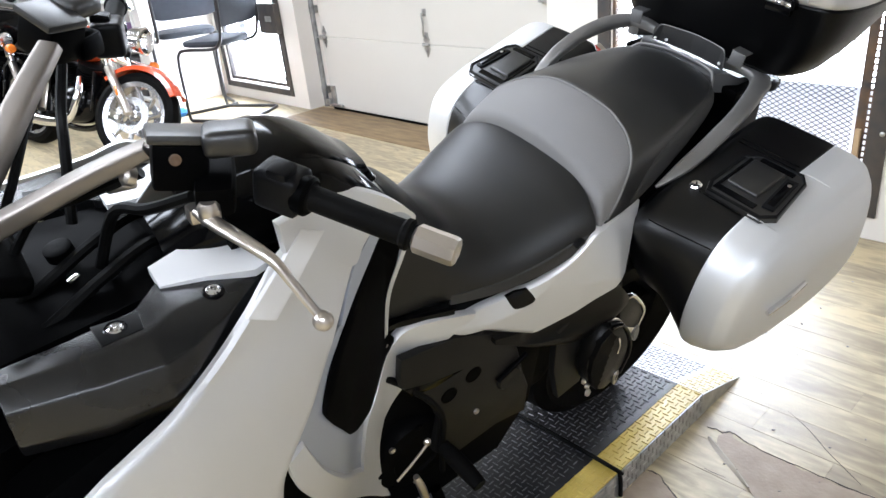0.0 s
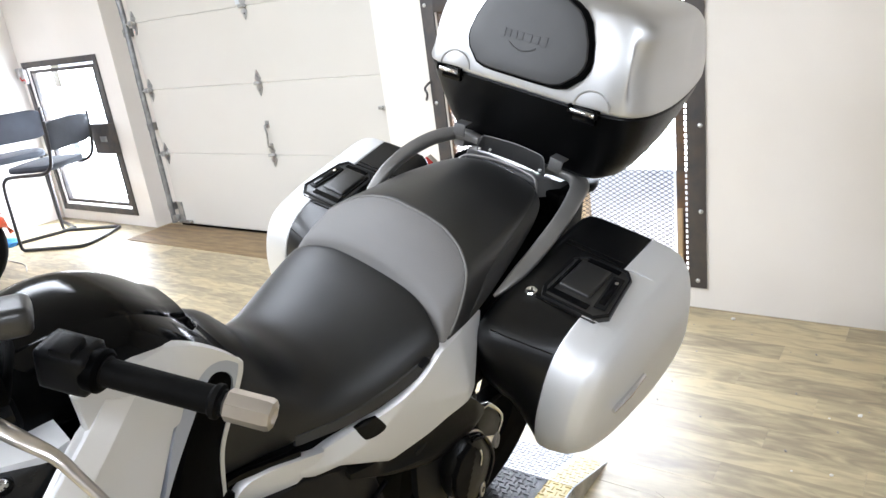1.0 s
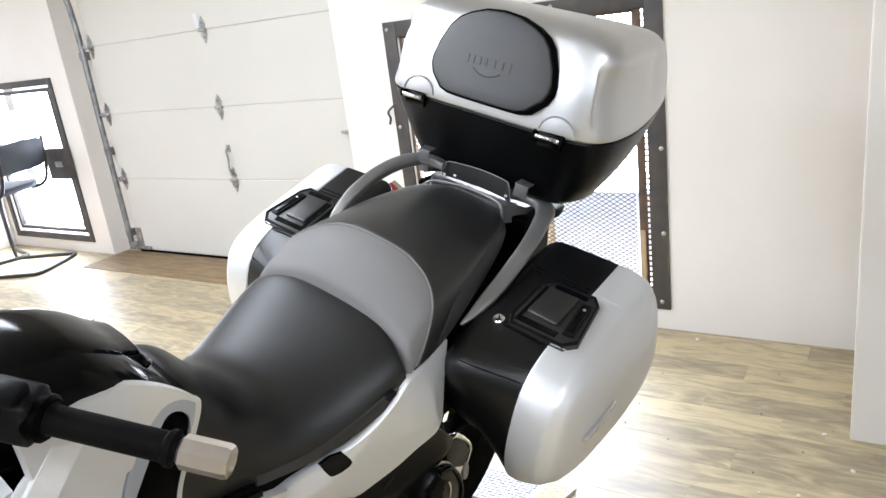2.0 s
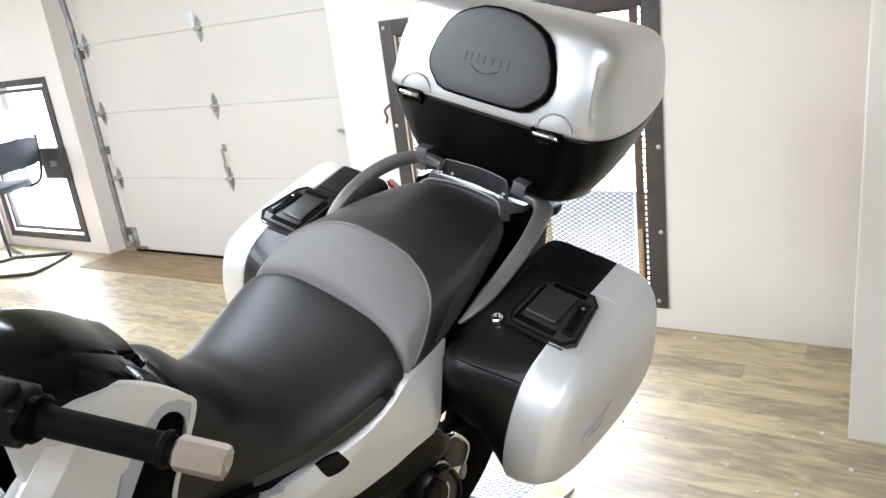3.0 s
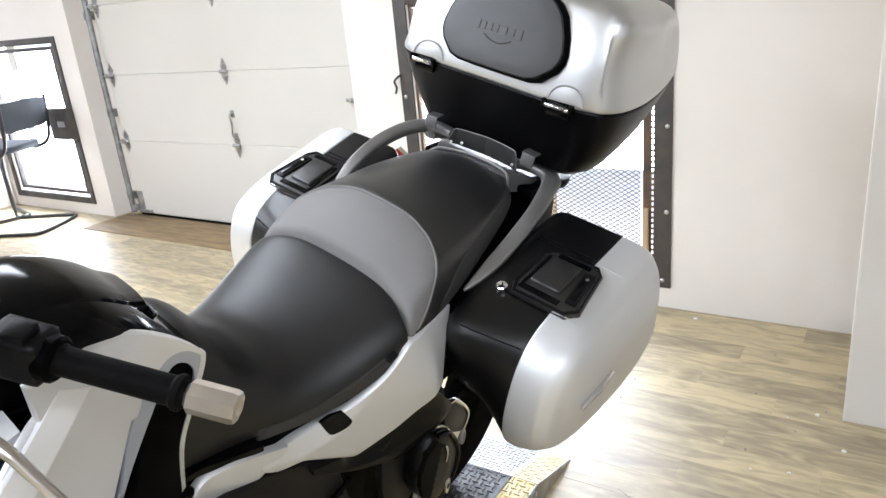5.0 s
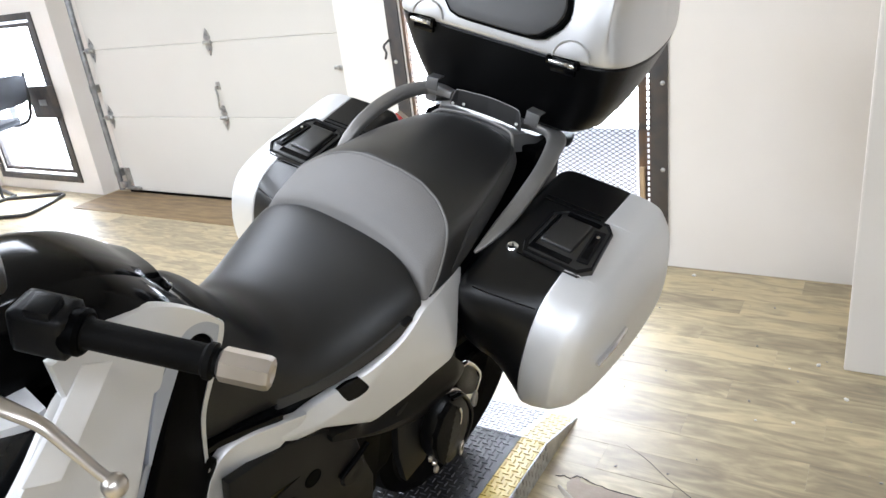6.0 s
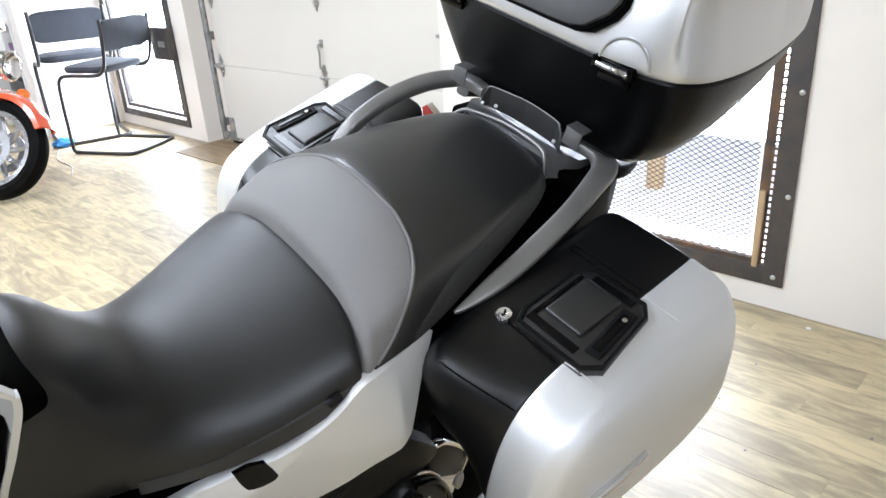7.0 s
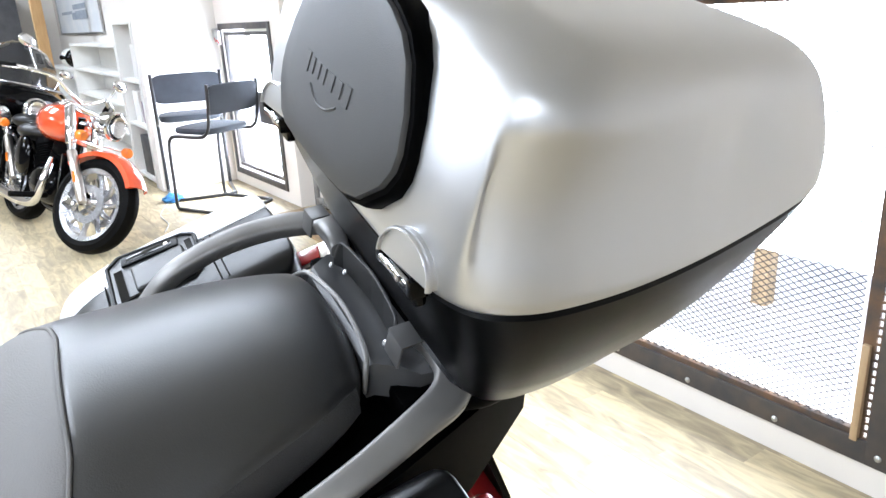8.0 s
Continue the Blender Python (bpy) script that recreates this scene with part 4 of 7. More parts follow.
# ---- shelves and pictures on the left wall ----
def shelf_unit(x0, x1, z0, z1, y_front, levels, label):
    ob = root("shelf_unit", pose(0, 0, 0), label, "shelf", "wall shelves")
    y1 = LEFT_Y + 0.318
    part("back_panel", span_box((x0, y1 - 0.012, z0), (x1, y1, z1)), WHITE, ob)
    for x in (x0, x1 - 0.03):
        part("upright", span_box((x, y_front, z0), (x + 0.03, y1 - 0.013, z1), 0.002), WHITE, ob)
    for z in levels:
        part("shelf_board", span_box((x0 + 0.031, y_front + 0.004, z), (x1 - 0.031, y1 - 0.013, z + 0.028), 0.002), WHITE, ob)
    part("top_board", span_box((x0, y_front, z1), (x1, y1, z1 + 0.03), 0.002), WHITE, ob)
    return ob


shelf_unit(-3.75, -3.04, 0.0, 1.42, LEFT_Y, (0.04, 0.52, 0.92), "white painted open shelf unit")
shelf_unit(-6.3, -3.80, 0.0, 1.22, LEFT_Y, (0.04, 0.38, 0.66, 0.94), "wide white painted open shelf unit")
shelf_unit(-8.6, -6.35, 0.0, 0.90, LEFT_Y, (0.04, 0.45), "low white painted shelf unit with helmets on top")


def picture(x0, x1, z0, z1, bars):
    ob = root("framed_poster", pose(0, LEFT_Y + 0.31, 0), "framed printed poster in pale blue and grey", "poster")
    part("poster_sheet", span_box((x0, -0.012, z0), (x1, -0.004, z1)), PAPER, ob)
    part("poster_frame", flat_frame(bmesh.new(), x0 - 0.02, x1 + 0.02, z0 - 0.02, z1 + 0.02, 0.022, -0.024, -0.002), GALV, ob)
    rng = random.Random(3)
    for i in range(bars):
        w, h = rng.uniform(0.2, 0.9), rng.uniform(0.03, 0.1)
        part("printed_bar", box((w, 0.003, h), pose(rng.uniform(x0 + 0.5, x1 - 0.5), -0.0135 - 0.0004 * i, rng.uniform(z0 + 0.1, z1 - 0.1)), 0), PRINT, ob, smooth=False)
    return ob


picture(-8.7, -5.7, 1.36, 2.3, 18)


def loose_box(name, size, m, mat, label, category):
    return tagged(part(name, box(size, m, 0.006), mat), label, category)


loose_box("case_box", (0.34, 0.2, 0.36), pose(-3.4, LEFT_Y + 0.14, 0.25), DARKBOX, "dark grey carton on the lowest shelf", "box")
loose_box("bottle_carton", (0.16, 0.12, 0.2), pose(-3.3, LEFT_Y + 0.12, 0.648), PURPLE, "dark purple carton on a white shelf", "box")
loose_box("white_carton", (0.2, 0.14, 0.28), pose(-3.58, LEFT_Y + 0.13, 0.688), WHITE, "plain white carton on a shelf", "box")
loose_box("white_carton", (0.22, 0.16, 0.3), pose(-3.3, LEFT_Y + 0.13, 1.098), WHITE, "tall plain white carton on a shelf", "box")
loose_box("white_carton", (0.3, 0.16, 0.22), pose(-4.2, LEFT_Y + 0.13, 0.688), WHITE, "plain white carton on a wide shelf", "box")


def helmet(x, z, mat, label):
    ob = root("helmet", pose(x, LEFT_Y + 0.14, z), label, "helmet")
    part("shell", blob(bmesh.new(), (0, 0, 0.12), (0.115, 0.13, 0.12), 24, 2.1), mat, ob)
    part("visor", blob(bmesh.new(), (0, -0.05, 0.13), (0.10, 0.09, 0.05), 20, 2.3), GLOSSBLACK, ob, "dark visor")
    return ob


helmet(-7.3, 0.93, WHITE, "white helmet with a dark visor on a low shelf unit")
helmet(-6.9, 0.93, GLOSSBLACK, "black helmet on a low shelf unit")
helmet(-6.55, 0.93, RUBBER, "dark helmet beside a yellow tag")
loose_box("price_tag", (0.09, 0.01, 0.06), pose(-6.42, LEFT_Y + 0.03, 0.96), STRAW, "yellow price tag on a shelf edge", "tag")
tagged(part("wood_post", span_box((-6.62, -1.25, 0), (-6.50, -1.13, CEILING), 0.006), WOOD), "bare pine post standing floor to ceiling", "post")
tagged(part("dark_cabinet", span_box((-9.1, -3.6, 0), (-8.4, -1.2, 1.9), 0.02), DARKBOX), "tall dark cabinet against the far wall", "cabinet")


def rag():
    bm = bmesh.new()
    rng = random.Random(8)
    bmesh.ops.create_icosphere(bm, subdivisions=3, radius=0.08)
    for v in bm.verts:
        v.co *= 1 + 0.45 * noise.noise(v.co * 28)
        v.co.z = max(-0.02, v.co.z * 0.55)
    bmesh.ops.translate(bm, verts=bm.verts, vec=(-2.42, -0.98, 0.021))
    return tagged(part("rag", bm, BLUERAG), "crumpled bright blue cloth on the floor", "rag")


rag()
tagged(part("floor_lead", tube([(-2.5, -0.97, 0.004), (-2.25, -1.1, 0.004), (-2.0, -1.2, 0.004), (-1.7, -1.22, 0.004), (-1.5, -1.3, 0.004)], 0.004, 6), GALV), "thin grey lead lying across the floor", "cable")


# ---- the touring motorcycle ----
# local axes: x to the machine's left, y to its tail, z up; it leans on its side stand
bike = root("touring_motorcycle", pose(2.682, -2.024, 0.040, 0.97, 15.98, -7.1) @ Matrix.Diagonal((0.9194, 0.9194, 0.9194, 1)),
            "silver touring motorcycle with luggage cases, leaning on the lift", "motorcycle")

WAIST = [(-1.75, 0.36), (-1.6, 0.355), (-1.47, 0.335), (-1.35, 0.305), (-1.2, 0.25), (-1.08, 0.195), (-1.0, 0.165), (-0.92, 0.145), (-0.8, 0.175), (-0.65, 0.205), (-0.5, 0.225), (-0.34, 0.208), (-0.2, 0.2)]


def half_width(r, u):
    """How far the bodywork stands out from the middle at a station r and height u."""
    w = ease(r, WAIST)
    if r < -0.9:
        w -= 1.2 * max(0.0, u - 1.0) ** 2 * min(1.0, (-0.9 - r) / 0.1)
    if r < -0.95 and u < 1.1:       # the fairing bulges outwards below its upper edge
        d = 1.1 - u
        w += min(1.0, (-0.95 - r) / 0.15) * (0.55 * d * d / (d + 0.06) - 0.8 * d * d)
    return w


def ruled_panel(name, lower, upper, material, parent, side=1, out=0.0, thick=0.006, soft=0.005, label="", nt=28, ns=12, dish=0.0, flare=0.0, fold=None):
    """A body panel between two smooth edges given as (station, height), following the bodywork, with rolled edges."""
    a = spline([(0, r, u) for r, u in lower], 8)
    b = spline([(0, r, u) for r, u in upper], 8)
    bm = bmesh.new()

    def along(curve, t):
        x = t * (len(curve) - 1)
        i = min(int(x), len(curve) - 2)
        return curve[i].lerp(curve[i + 1], x - i)

    ts = [0, 0.012] + [i / nt for i in range(1, nt)] + [0.988, 1]
    ss = [0, 0.03] + [i / ns for i in range(1, ns)] + [0.97, 1]
    outer, inner = [], []
    for t in ts:
        p, q = along(a, t), along(b, t)
        ro, ri = [], []
        for s in ss:
            m = p.lerp(q, s)
            edge = 1 if t in (0, 1) or s in (0, 1) else 0
            bow = dish * 16 * t * (1 - t) * s * (1 - s)
            l = half_width(m.y, m.z) + out - soft * edge + bow + flare * min(1.0, max(0.0, (m.y + 0.70) / 0.25)) ** 2 * min(1.0, max(0.0, (1.0 - m.z) / 0.13)) ** 0.8 + (fold(m.y, m.z) if fold else 0.0)
            ro.append((side * l, m.y, m.z))
            ri.append((side * (l - thick + soft * edge * 0.5), m.y, m.z))
        outer.append(ro)
        inner.append(ri)
    rings = [o + i[::-1] for o, i in zip(outer, inner)]
    loft(bm, rings)
    return part(name, bm, material, parent, label)


def panel_fold(r, u):
    """The two creases of the silver side panel: a shoulder line below the slot and a turned-under facet at its front tip."""
    crease = interp(r, ((-0.83, 0.824), (-0.727, 0.812), (-0.665, 0.825), (-0.60, 0.88), (-0.55, 0.93)))
    under = interp(r, ((-0.82, 0.80), (-0.727, 0.800), (-0.614, 0.746), (-0.60, 0.70)))
    fade = interp(r, ((-0.80, 0.4), (-0.74, 1.0), (-0.66, 1.0), (-0.57, 0.0)))
    return -0.42 * fade * max(0.0, u - crease) - 1.1 * max(0.0, under - u)


FAIRING_TOP = [(-1.615, 0.93), (-1.55, 1.022), (-1.478, 1.055), (-1.43, 1.066), (-1.365, 1.079), (-1.292, 1.105), (-1.232, 1.134), (-1.15, 1.175), (-1.04, 1.182)]
SHOULDER_TOP = [(-1.15, 1.215), (-1.09, 1.207), (-1.05, 1.2), (-1.01, 1.194), (-0.976, 1.185), (-0.942, 1.166), (-0.914, 1.143), (-0.897, 1.124)]
# main side fairings, knee inlays, frames and side panels, on both sides
for side in (1, -1):
    ruled_panel("side_fairing", [(-1.253, 0.685), (-1.248, 0.841), (-1.216, 0.892), (-1.166, 0.935), (-1.121, 0.98), (-1.066, 1.03), (-1.018, 1.084), (-0.99, 1.108)],
                          FAIRING_TOP if side > 0 else [(r, u + (0.045 if -1.5 < r < -1.2 else -0.035 if r > -1.2 else 0)) for r, u in FAIRING_TOP], SILVER, bike, side, 0.004, 0.012, 0.006, "silver painted side fairing", 36, 16)
    ruled_panel("shoulder", [(-1.15, 1.16), (-1.08, 1.13), (-1.025, 1.079), (-0.998, 1.099), (-0.97, 1.121), (-0.945, 1.135), (-0.92, 1.134), (-0.9, 1.118)],
                SHOULDER_TOP if side > 0 else [(r, u - 0.045) for r, u in SHOULDER_TOP], SILVER, bike, side, 0.006, 0.01, 0.006, "silver tank shoulder")
    # same silver as the fairing; the hollow's shade is in its slate colour
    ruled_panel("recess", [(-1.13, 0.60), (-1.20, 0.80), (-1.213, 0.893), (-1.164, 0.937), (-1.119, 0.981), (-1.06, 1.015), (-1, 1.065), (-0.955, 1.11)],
                [(-0.955, 0.46), (-0.99, 0.628), (-1.00, 0.765), (-1.085, 0.884), (-1.12, 0.94), (-1.058, 1), (-0.974, 1.063), (-0.935, 1.09)], SILVER_SHADE, bike, side, -0.006, 0.01, 0.004, "silver recess with its shade put into a slate colour")
    ruled_panel("knee_inlay", [(-1.117, 0.848), (-1.140, 0.887), (-1.144, 0.914), (-1.111, 0.965), (-1.054, 1.004), (-0.986, 1.071), (-0.957, 1.105), (-0.935, 1.118)],
                [(-1.098, 0.811), (-1.069, 0.776), (-1.034, 0.751), (-1.001, 0.741), (-0.973, 0.769), (-0.945, 0.804), (-0.925, 0.837), (-0.936, 0.859), (-0.954, 0.893), (-0.949, 0.938), (-0.938, 0.98), (-0.912, 1.098)], PLASTIC, bike, side, 0.003, 0.01, 0.005, "black textured knee inlay")
    dz = 0 if side > 0 else -0.03
    # rim in the same shaded silver, darker by colour
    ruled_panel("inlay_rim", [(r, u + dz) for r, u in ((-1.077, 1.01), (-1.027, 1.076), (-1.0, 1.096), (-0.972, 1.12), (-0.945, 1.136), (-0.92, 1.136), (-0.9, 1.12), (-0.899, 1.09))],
                [(r, u + dz) for r, u in ((-1.074, 1.004), (-1.009, 1.051), (-0.985, 1.073), (-0.96, 1.103), (-0.943, 1.117), (-0.926, 1.114), (-0.914, 1.098), (-0.914, 1.07))], SILVER_SHADE, bike, side, 0.004, 0.01, 0.004, "silver rim round the knee inlay, shade put into its bluish colour")
    ruled_panel("frame_band", [(-0.949, 0.40), (-0.964, 0.534), (-0.957, 0.606), (-0.933, 0.655), (-0.900, 0.697), (-0.861, 0.756), (-0.811, 0.802), (-0.760, 0.841)],
                [(-0.98, 0.407), (-1.030, 0.581), (-1.030, 0.720), (-0.990, 0.755), (-0.924, 0.845), (-0.868, 0.862), (-0.811, 0.858), (-0.756, 0.850)], SILVER, bike, side, 0.004, 0.014, 0.006, "silver lower frame cover", 40, 10, dish=0.003)
    part("inlay_screw", lathe([(0.006, 0), (0.006, 0.003), (0.003, 0.004), (0.001, 0.003)], pose(side * 0.153, -0.950, 0.842, 0, side * 90, 0), 12), ALLOY, bike)
    ruled_panel("lower_fairing", [(-1.231, 0.892), (-1.225, 0.841), (-1.191, 0.757), (-1.049, 0.457), (-0.925, 0.328)], [(-1.195, 0.896), (-1.184, 0.861), (-1.159, 0.795), (-1.111, 0.708), (-0.949, 0.431)], SILVER, bike, side, 0.004, 0.01, 0.004, "silver lower edge of the fairing")
    ruled_panel("seat_edge_trim", [(-0.955, 0.866), (-0.951, 0.962), (-0.925, 1.036), (-0.906, 1.095), (-0.902, 1.122)], [(-0.946, 0.868), (-0.941, 0.962), (-0.915, 1.036), (-0.897, 1.095), (-0.894, 1.122)], SILVER, bike, side, 0.005, 0.012, 0.004, "thin silver edge beside the seat")
    ruled_panel("pocket_strip", [(-0.94, 0.868), (-0.87, 0.858), (-0.80, 0.858)], [(-0.94, 0.88), (-0.87, 0.874), (-0.80, 0.872)], GLOSSBLACK, bike, side, -0.002, 0.008, 0.002, "dark strip under the seat nose")
    ruled_panel("side_panel", [(-0.815, 0.818), (-0.745, 0.777), (-0.690, 0.744), (-0.678, 0.737), (-0.664, 0.735), (-0.614, 0.743), (-0.546, 0.775), (-0.495, 0.812), (-0.446, 0.842), (-0.425, 0.885), (-0.405, 0.93), (-0.39, 0.958)],
                [(-0.81, 0.828), (-0.79, 0.845), (-0.72, 0.852), (-0.64, 0.874), (-0.56, 0.926), (-0.51, 0.972), (-0.475, 0.984), (-0.41, 0.995), (-0.352, 1.004)], SILVER, bike, side, 0.006, 0.012, 0.005, "silver side panel under the seat", 56, 34, dish=0.004, flare=0.055, fold=panel_fold)
    ruled_panel("panel_notch", [(-0.685, 0.860), (-0.681, 0.846), (-0.675, 0.834), (-0.668, 0.829)], [(-0.643, 0.873), (-0.635, 0.862), (-0.629, 0.850), (-0.630, 0.840)], GLOSSBLACK, bike, side, 0.0085, 0.005, 0.003, "small black slot", 10, 10, dish=0.002, flare=0.055, fold=panel_fold)
    # black wing below the silver panel: a rounded tongue with a hollow and a lip
    bm = bmesh.new()
    low = spline([(0.196, -0.70, 0.735), (0.203, -0.65, 0.706), (0.213, -0.568, 0.664), (0.228, -0.47, 0.634), (0.240, -0.40, 0.645), (0.248, -0.358, 0.682), (0.250, -0.338, 0.715)], 6)
    high = spline([(0.194, -0.70, 0.748), (0.200, -0.65, 0.742), (0.212, -0.60, 0.752), (0.240, -0.50, 0.808), (0.255, -0.45, 0.838), (0.258, -0.40, 0.800), (0.252, -0.345, 0.738)], 6)
    rings = []
    for p, q in zip(low, high):
        t = (p.y + 0.70) / 0.362
        hollow = 0.020 * max(0.0, math.sin(math.pi * min(1.0, max(0.0, (t - 0.22) / 0.74)))) ** 0.6
        row = []
        for i in range(17):
            k = i / 16
            x = p.lerp(q, k)
            row.append((side * (x.x - hollow * max(0.0, math.sin(math.pi * min(1.0, max(0.0, (k - 0.26) / 0.74)))) ** 0.7 - (0.008 if i == 0 else 0.002 if i == 1 else 0.0)), x.y, x.z))
        rings.append(row + [(x - side * 0.03, y, z + 0.004) for x, y, z in row[::-1]])
    part("under_panel", loft(bm, rings), WINGPLASTIC, bike, "black plastic wing below the silver side panel")
    if side > 0:
        part("seat_clip", box((0.014, 0.024, 0.010), pose(0.232, -0.545, 0.965, 20, 0, 0), 0.004), GREYPLASTIC, bike)


# seats
def seat_ring(r_of, h, w, b, n=30, shape=((0, 2.5),)):
    ring = []
    for i in range(n + 1):
        a = math.pi * (i / n - 0.5)
        s = math.sin(a)
        r = r_of(abs(s))
        k = 2 / ease(r, shape)
        l = ease(r, w) * math.copysign(abs(s) ** k, s)
        u = ease(r, b) + (ease(r, h) - ease(r, b)) * max(0.0, math.cos(a)) ** k
        ring.append((l, r, u))
    lo = ease(r_of(1), b) - 0.02
    ww = ease(r_of(1), w)
    ring += [(ww * 0.9, r_of(1), lo), (-ww * 0.9, r_of(1), lo)]
    return ring


def seat_part(name, front, back, h, w, b, material, label, steps=26, shape=((0, 2.5),)):
    bm = bmesh.new()
    rings = []
    for k in range(steps + 1):
        t = k / steps
        rings.append(seat_ring(lambda s, t=t: (1 - t) * front(s) + t * back(s), h, w, b, shape=shape))
    # rounded ends: the last ring on each side is drawn in a little
    for idx, d in ((0, -1), (-1, 1)):
        ring = [Vector(q) for q in rings[idx]]
        c = sum(ring, Vector()) / len(ring)
        for k, e in ((0.992, 0.0035), (0.975, 0.006), (0.94, 0.0072)):
            small = [c + (q - c) * k + Vector((0, d * e, 0)) for q in ring]
            rings = [small] + rings if idx == 0 else rings + [small]
    loft(bm, rings)
    return part(name, bm, material, bike, label)


RIDER_H = [(-0.96, 1.085), (-0.885, 1.098), (-0.862, 1.116), (-0.846, 1.104), (-0.82, 1.06), (-0.77, 1.006), (-0.72, 0.982), (-0.65, 0.988), (-0.56, 1.020), (-0.50, 1.043), (-0.46, 1.050)]
RIDER_W = [(-0.96, 0.13), (-0.9, 0.142), (-0.86, 0.142), (-0.8, 0.155), (-0.7, 0.19), (-0.6, 0.218), (-0.52, 0.230), (-0.47, 0.231)]
RIDER_B = [(-0.96, 0.895), (-0.9, 0.888), (-0.8, 0.885), (-0.7, 0.895), (-0.6, 0.925), (-0.48, 0.978)]
RIDER_S = [(-0.92, 3.0), (-0.86, 2.8), (-0.75, 2.0), (-0.62, 2.1), (-0.5, 2.7)]
SEAM = [(0, -0.464), (0.36, -0.467), (0.54, -0.472), (0.72, -0.480), (0.86, -0.489), (1.0, -0.493)]
seat_part("rider_seat", lambda s: -0.945 + 0.02 * (1 - s), lambda s: ease(s, SEAM) - 0.008, RIDER_H, RIDER_W, RIDER_B, VINYL, "black vinyl rider seat", 64, RIDER_S)

# passenger seat: crown height, shoulder (out, up) and lower edge (out, up) along its length
PIL = [(-0.50, 1.040, 0.206, 1.018, 0.231, 0.975), (-0.48, 1.054, 0.206, 1.030, 0.231, 0.982), (-0.44, 1.094, 0.211, 1.063, 0.231, 0.990), (-0.40, 1.130, 0.205, 1.086, 0.227, 0.995), (-0.36, 1.152, 0.200, 1.096, 0.221, 1.003),
       (-0.30, 1.158, 0.196, 1.100, 0.214, 1.032), (-0.20, 1.164, 0.174, 1.124, 0.195, 1.072), (-0.10, 1.168, 0.143, 1.139, 0.166, 1.102), (-0.05, 1.166, 0.118, 1.147, 0.140, 1.116), (-0.03, 1.158, 0.102, 1.145, 0.118, 1.120)]
EDGE = [(0, -0.355), (0.36, -0.354), (0.54, -0.363), (0.66, -0.381), (0.72, -0.400), (0.86, -0.440), (1.0, -0.484)]
TAIL = [(0, -0.032), (0.5, -0.033), (0.72, -0.037), (0.86, -0.045), (1.0, -0.052)]


def pillion_point(p, r, inset=0.0):
    """A point of the passenger seat: p runs from the crown (0) over the shoulder (0.72) to the lower edge (1)."""
    h, xc, zc, xl, zl = (ease(r, [(k[0], k[i]) for k in PIL]) for i in range(1, 6))
    xs = zs = 0.0
    for d in (-0.02, -0.01, 0.0, 0.01, 0.02):
        q = min(1.0, abs(abs(p) + d))
        if q <= 0.72:
            f = q / 0.72
            x, z = xc * f, h - (h - zc) * f ** 2.3
        else:
            f = (q - 0.72) / 0.28
            x, z = xc + (xl - xc) * f + 0.004 * math.sin(math.pi * f), zc + (zl - zc) * f
        xs, zs = xs + x / 5, zs + z / 5
    return math.copysign(xs - inset * min(1.0, xs / 0.1), p) if p else 0.0, r, zs - inset


def pillion_part(name, front, back, material, label, steps, roll_front, roll_back):
    """The stretch of the passenger seat between two curves across it, with rolled ends."""
    ps = [i / 24 - 1 for i in range(49)]
    ts = [0, 0.01, 0.03, 0.06, 0.1] + [0.15 + 0.7 * i / steps for i in range(steps + 1)] + [0.9, 0.94, 0.97, 0.99, 1]
    rings = []
    for t in ts:
        ring = []
        for p in ps:
            f, b = ease(abs(p), front), ease(abs(p), back)
            r = f + (b - f) * t
            drop = 0.0
            for gap, roll in ((r - f, roll_front), (b - r, roll_back)):
                if roll and gap < roll:
                    drop += roll - math.sqrt(max(0.0, roll * roll - (roll - gap) ** 2))
            ring.append(pillion_point(p, r, drop))
        x, r, z = ring[-1]
        ring += [(x * 0.9, r, z - 0.02), (-x * 0.9, r, z - 0.02)]
        rings.append(ring)
    return part(name, loft(bmesh.new(), rings), material, bike, label)


pillion_part("seat_insert", SEAM, [(k, v - 0.0008) for k, v in EDGE], VINYL_GREY, "grey vinyl step of the passenger seat", 14, 0.012, 0.003)
pillion_part("passenger_seat", [(k, v + 0.0008) for k, v in EDGE], TAIL, VINYL_REAR, "black vinyl passenger seat", 26, 0.003, 0.02)


def seat_side(side):
    """The lighter side facet of the passenger seat, lying just proud of it below the shoulder."""
    rings = []
    for i in range(29):
        r = -0.400 + 0.345 * i / 28
        top = ease(r, ((-0.40, 0.97), (-0.36, 0.86), (-0.31, 0.78), (-0.25, 0.76), (-0.05, 0.76)))
        row = []
        for j in range(9):
            x, y, z = pillion_point(top + (1.0 - top) * j / 8, r)
            out = 0.0003 if j in (0, 8) or i in (0, 28) else 0.0018
            row.append((side * (x + out), y, z + out * 0.4))
        rings.append(row + [(x - side * 0.006, y, z - 0.003) for x, y, z in row[::-1]])
    part("seat_side", loft(bmesh.new(), rings), VINYL_SIDE, bike, "dark grey vinyl side of the passenger seat")


def welt():
    """A rounded bead along the rear edge of the grey step."""
    pts = [pillion_point(p, ease(abs(p), EDGE)) for p in (i / 22 - 0.95 for i in range(43)) if abs(p) <= 0.96]
    part("welt", tube(pts, 0.0028, 8, 2), VINYL_GREY, bike, "grey welt along the seat step")


welt()
seat_side(1)
seat_side(-1)


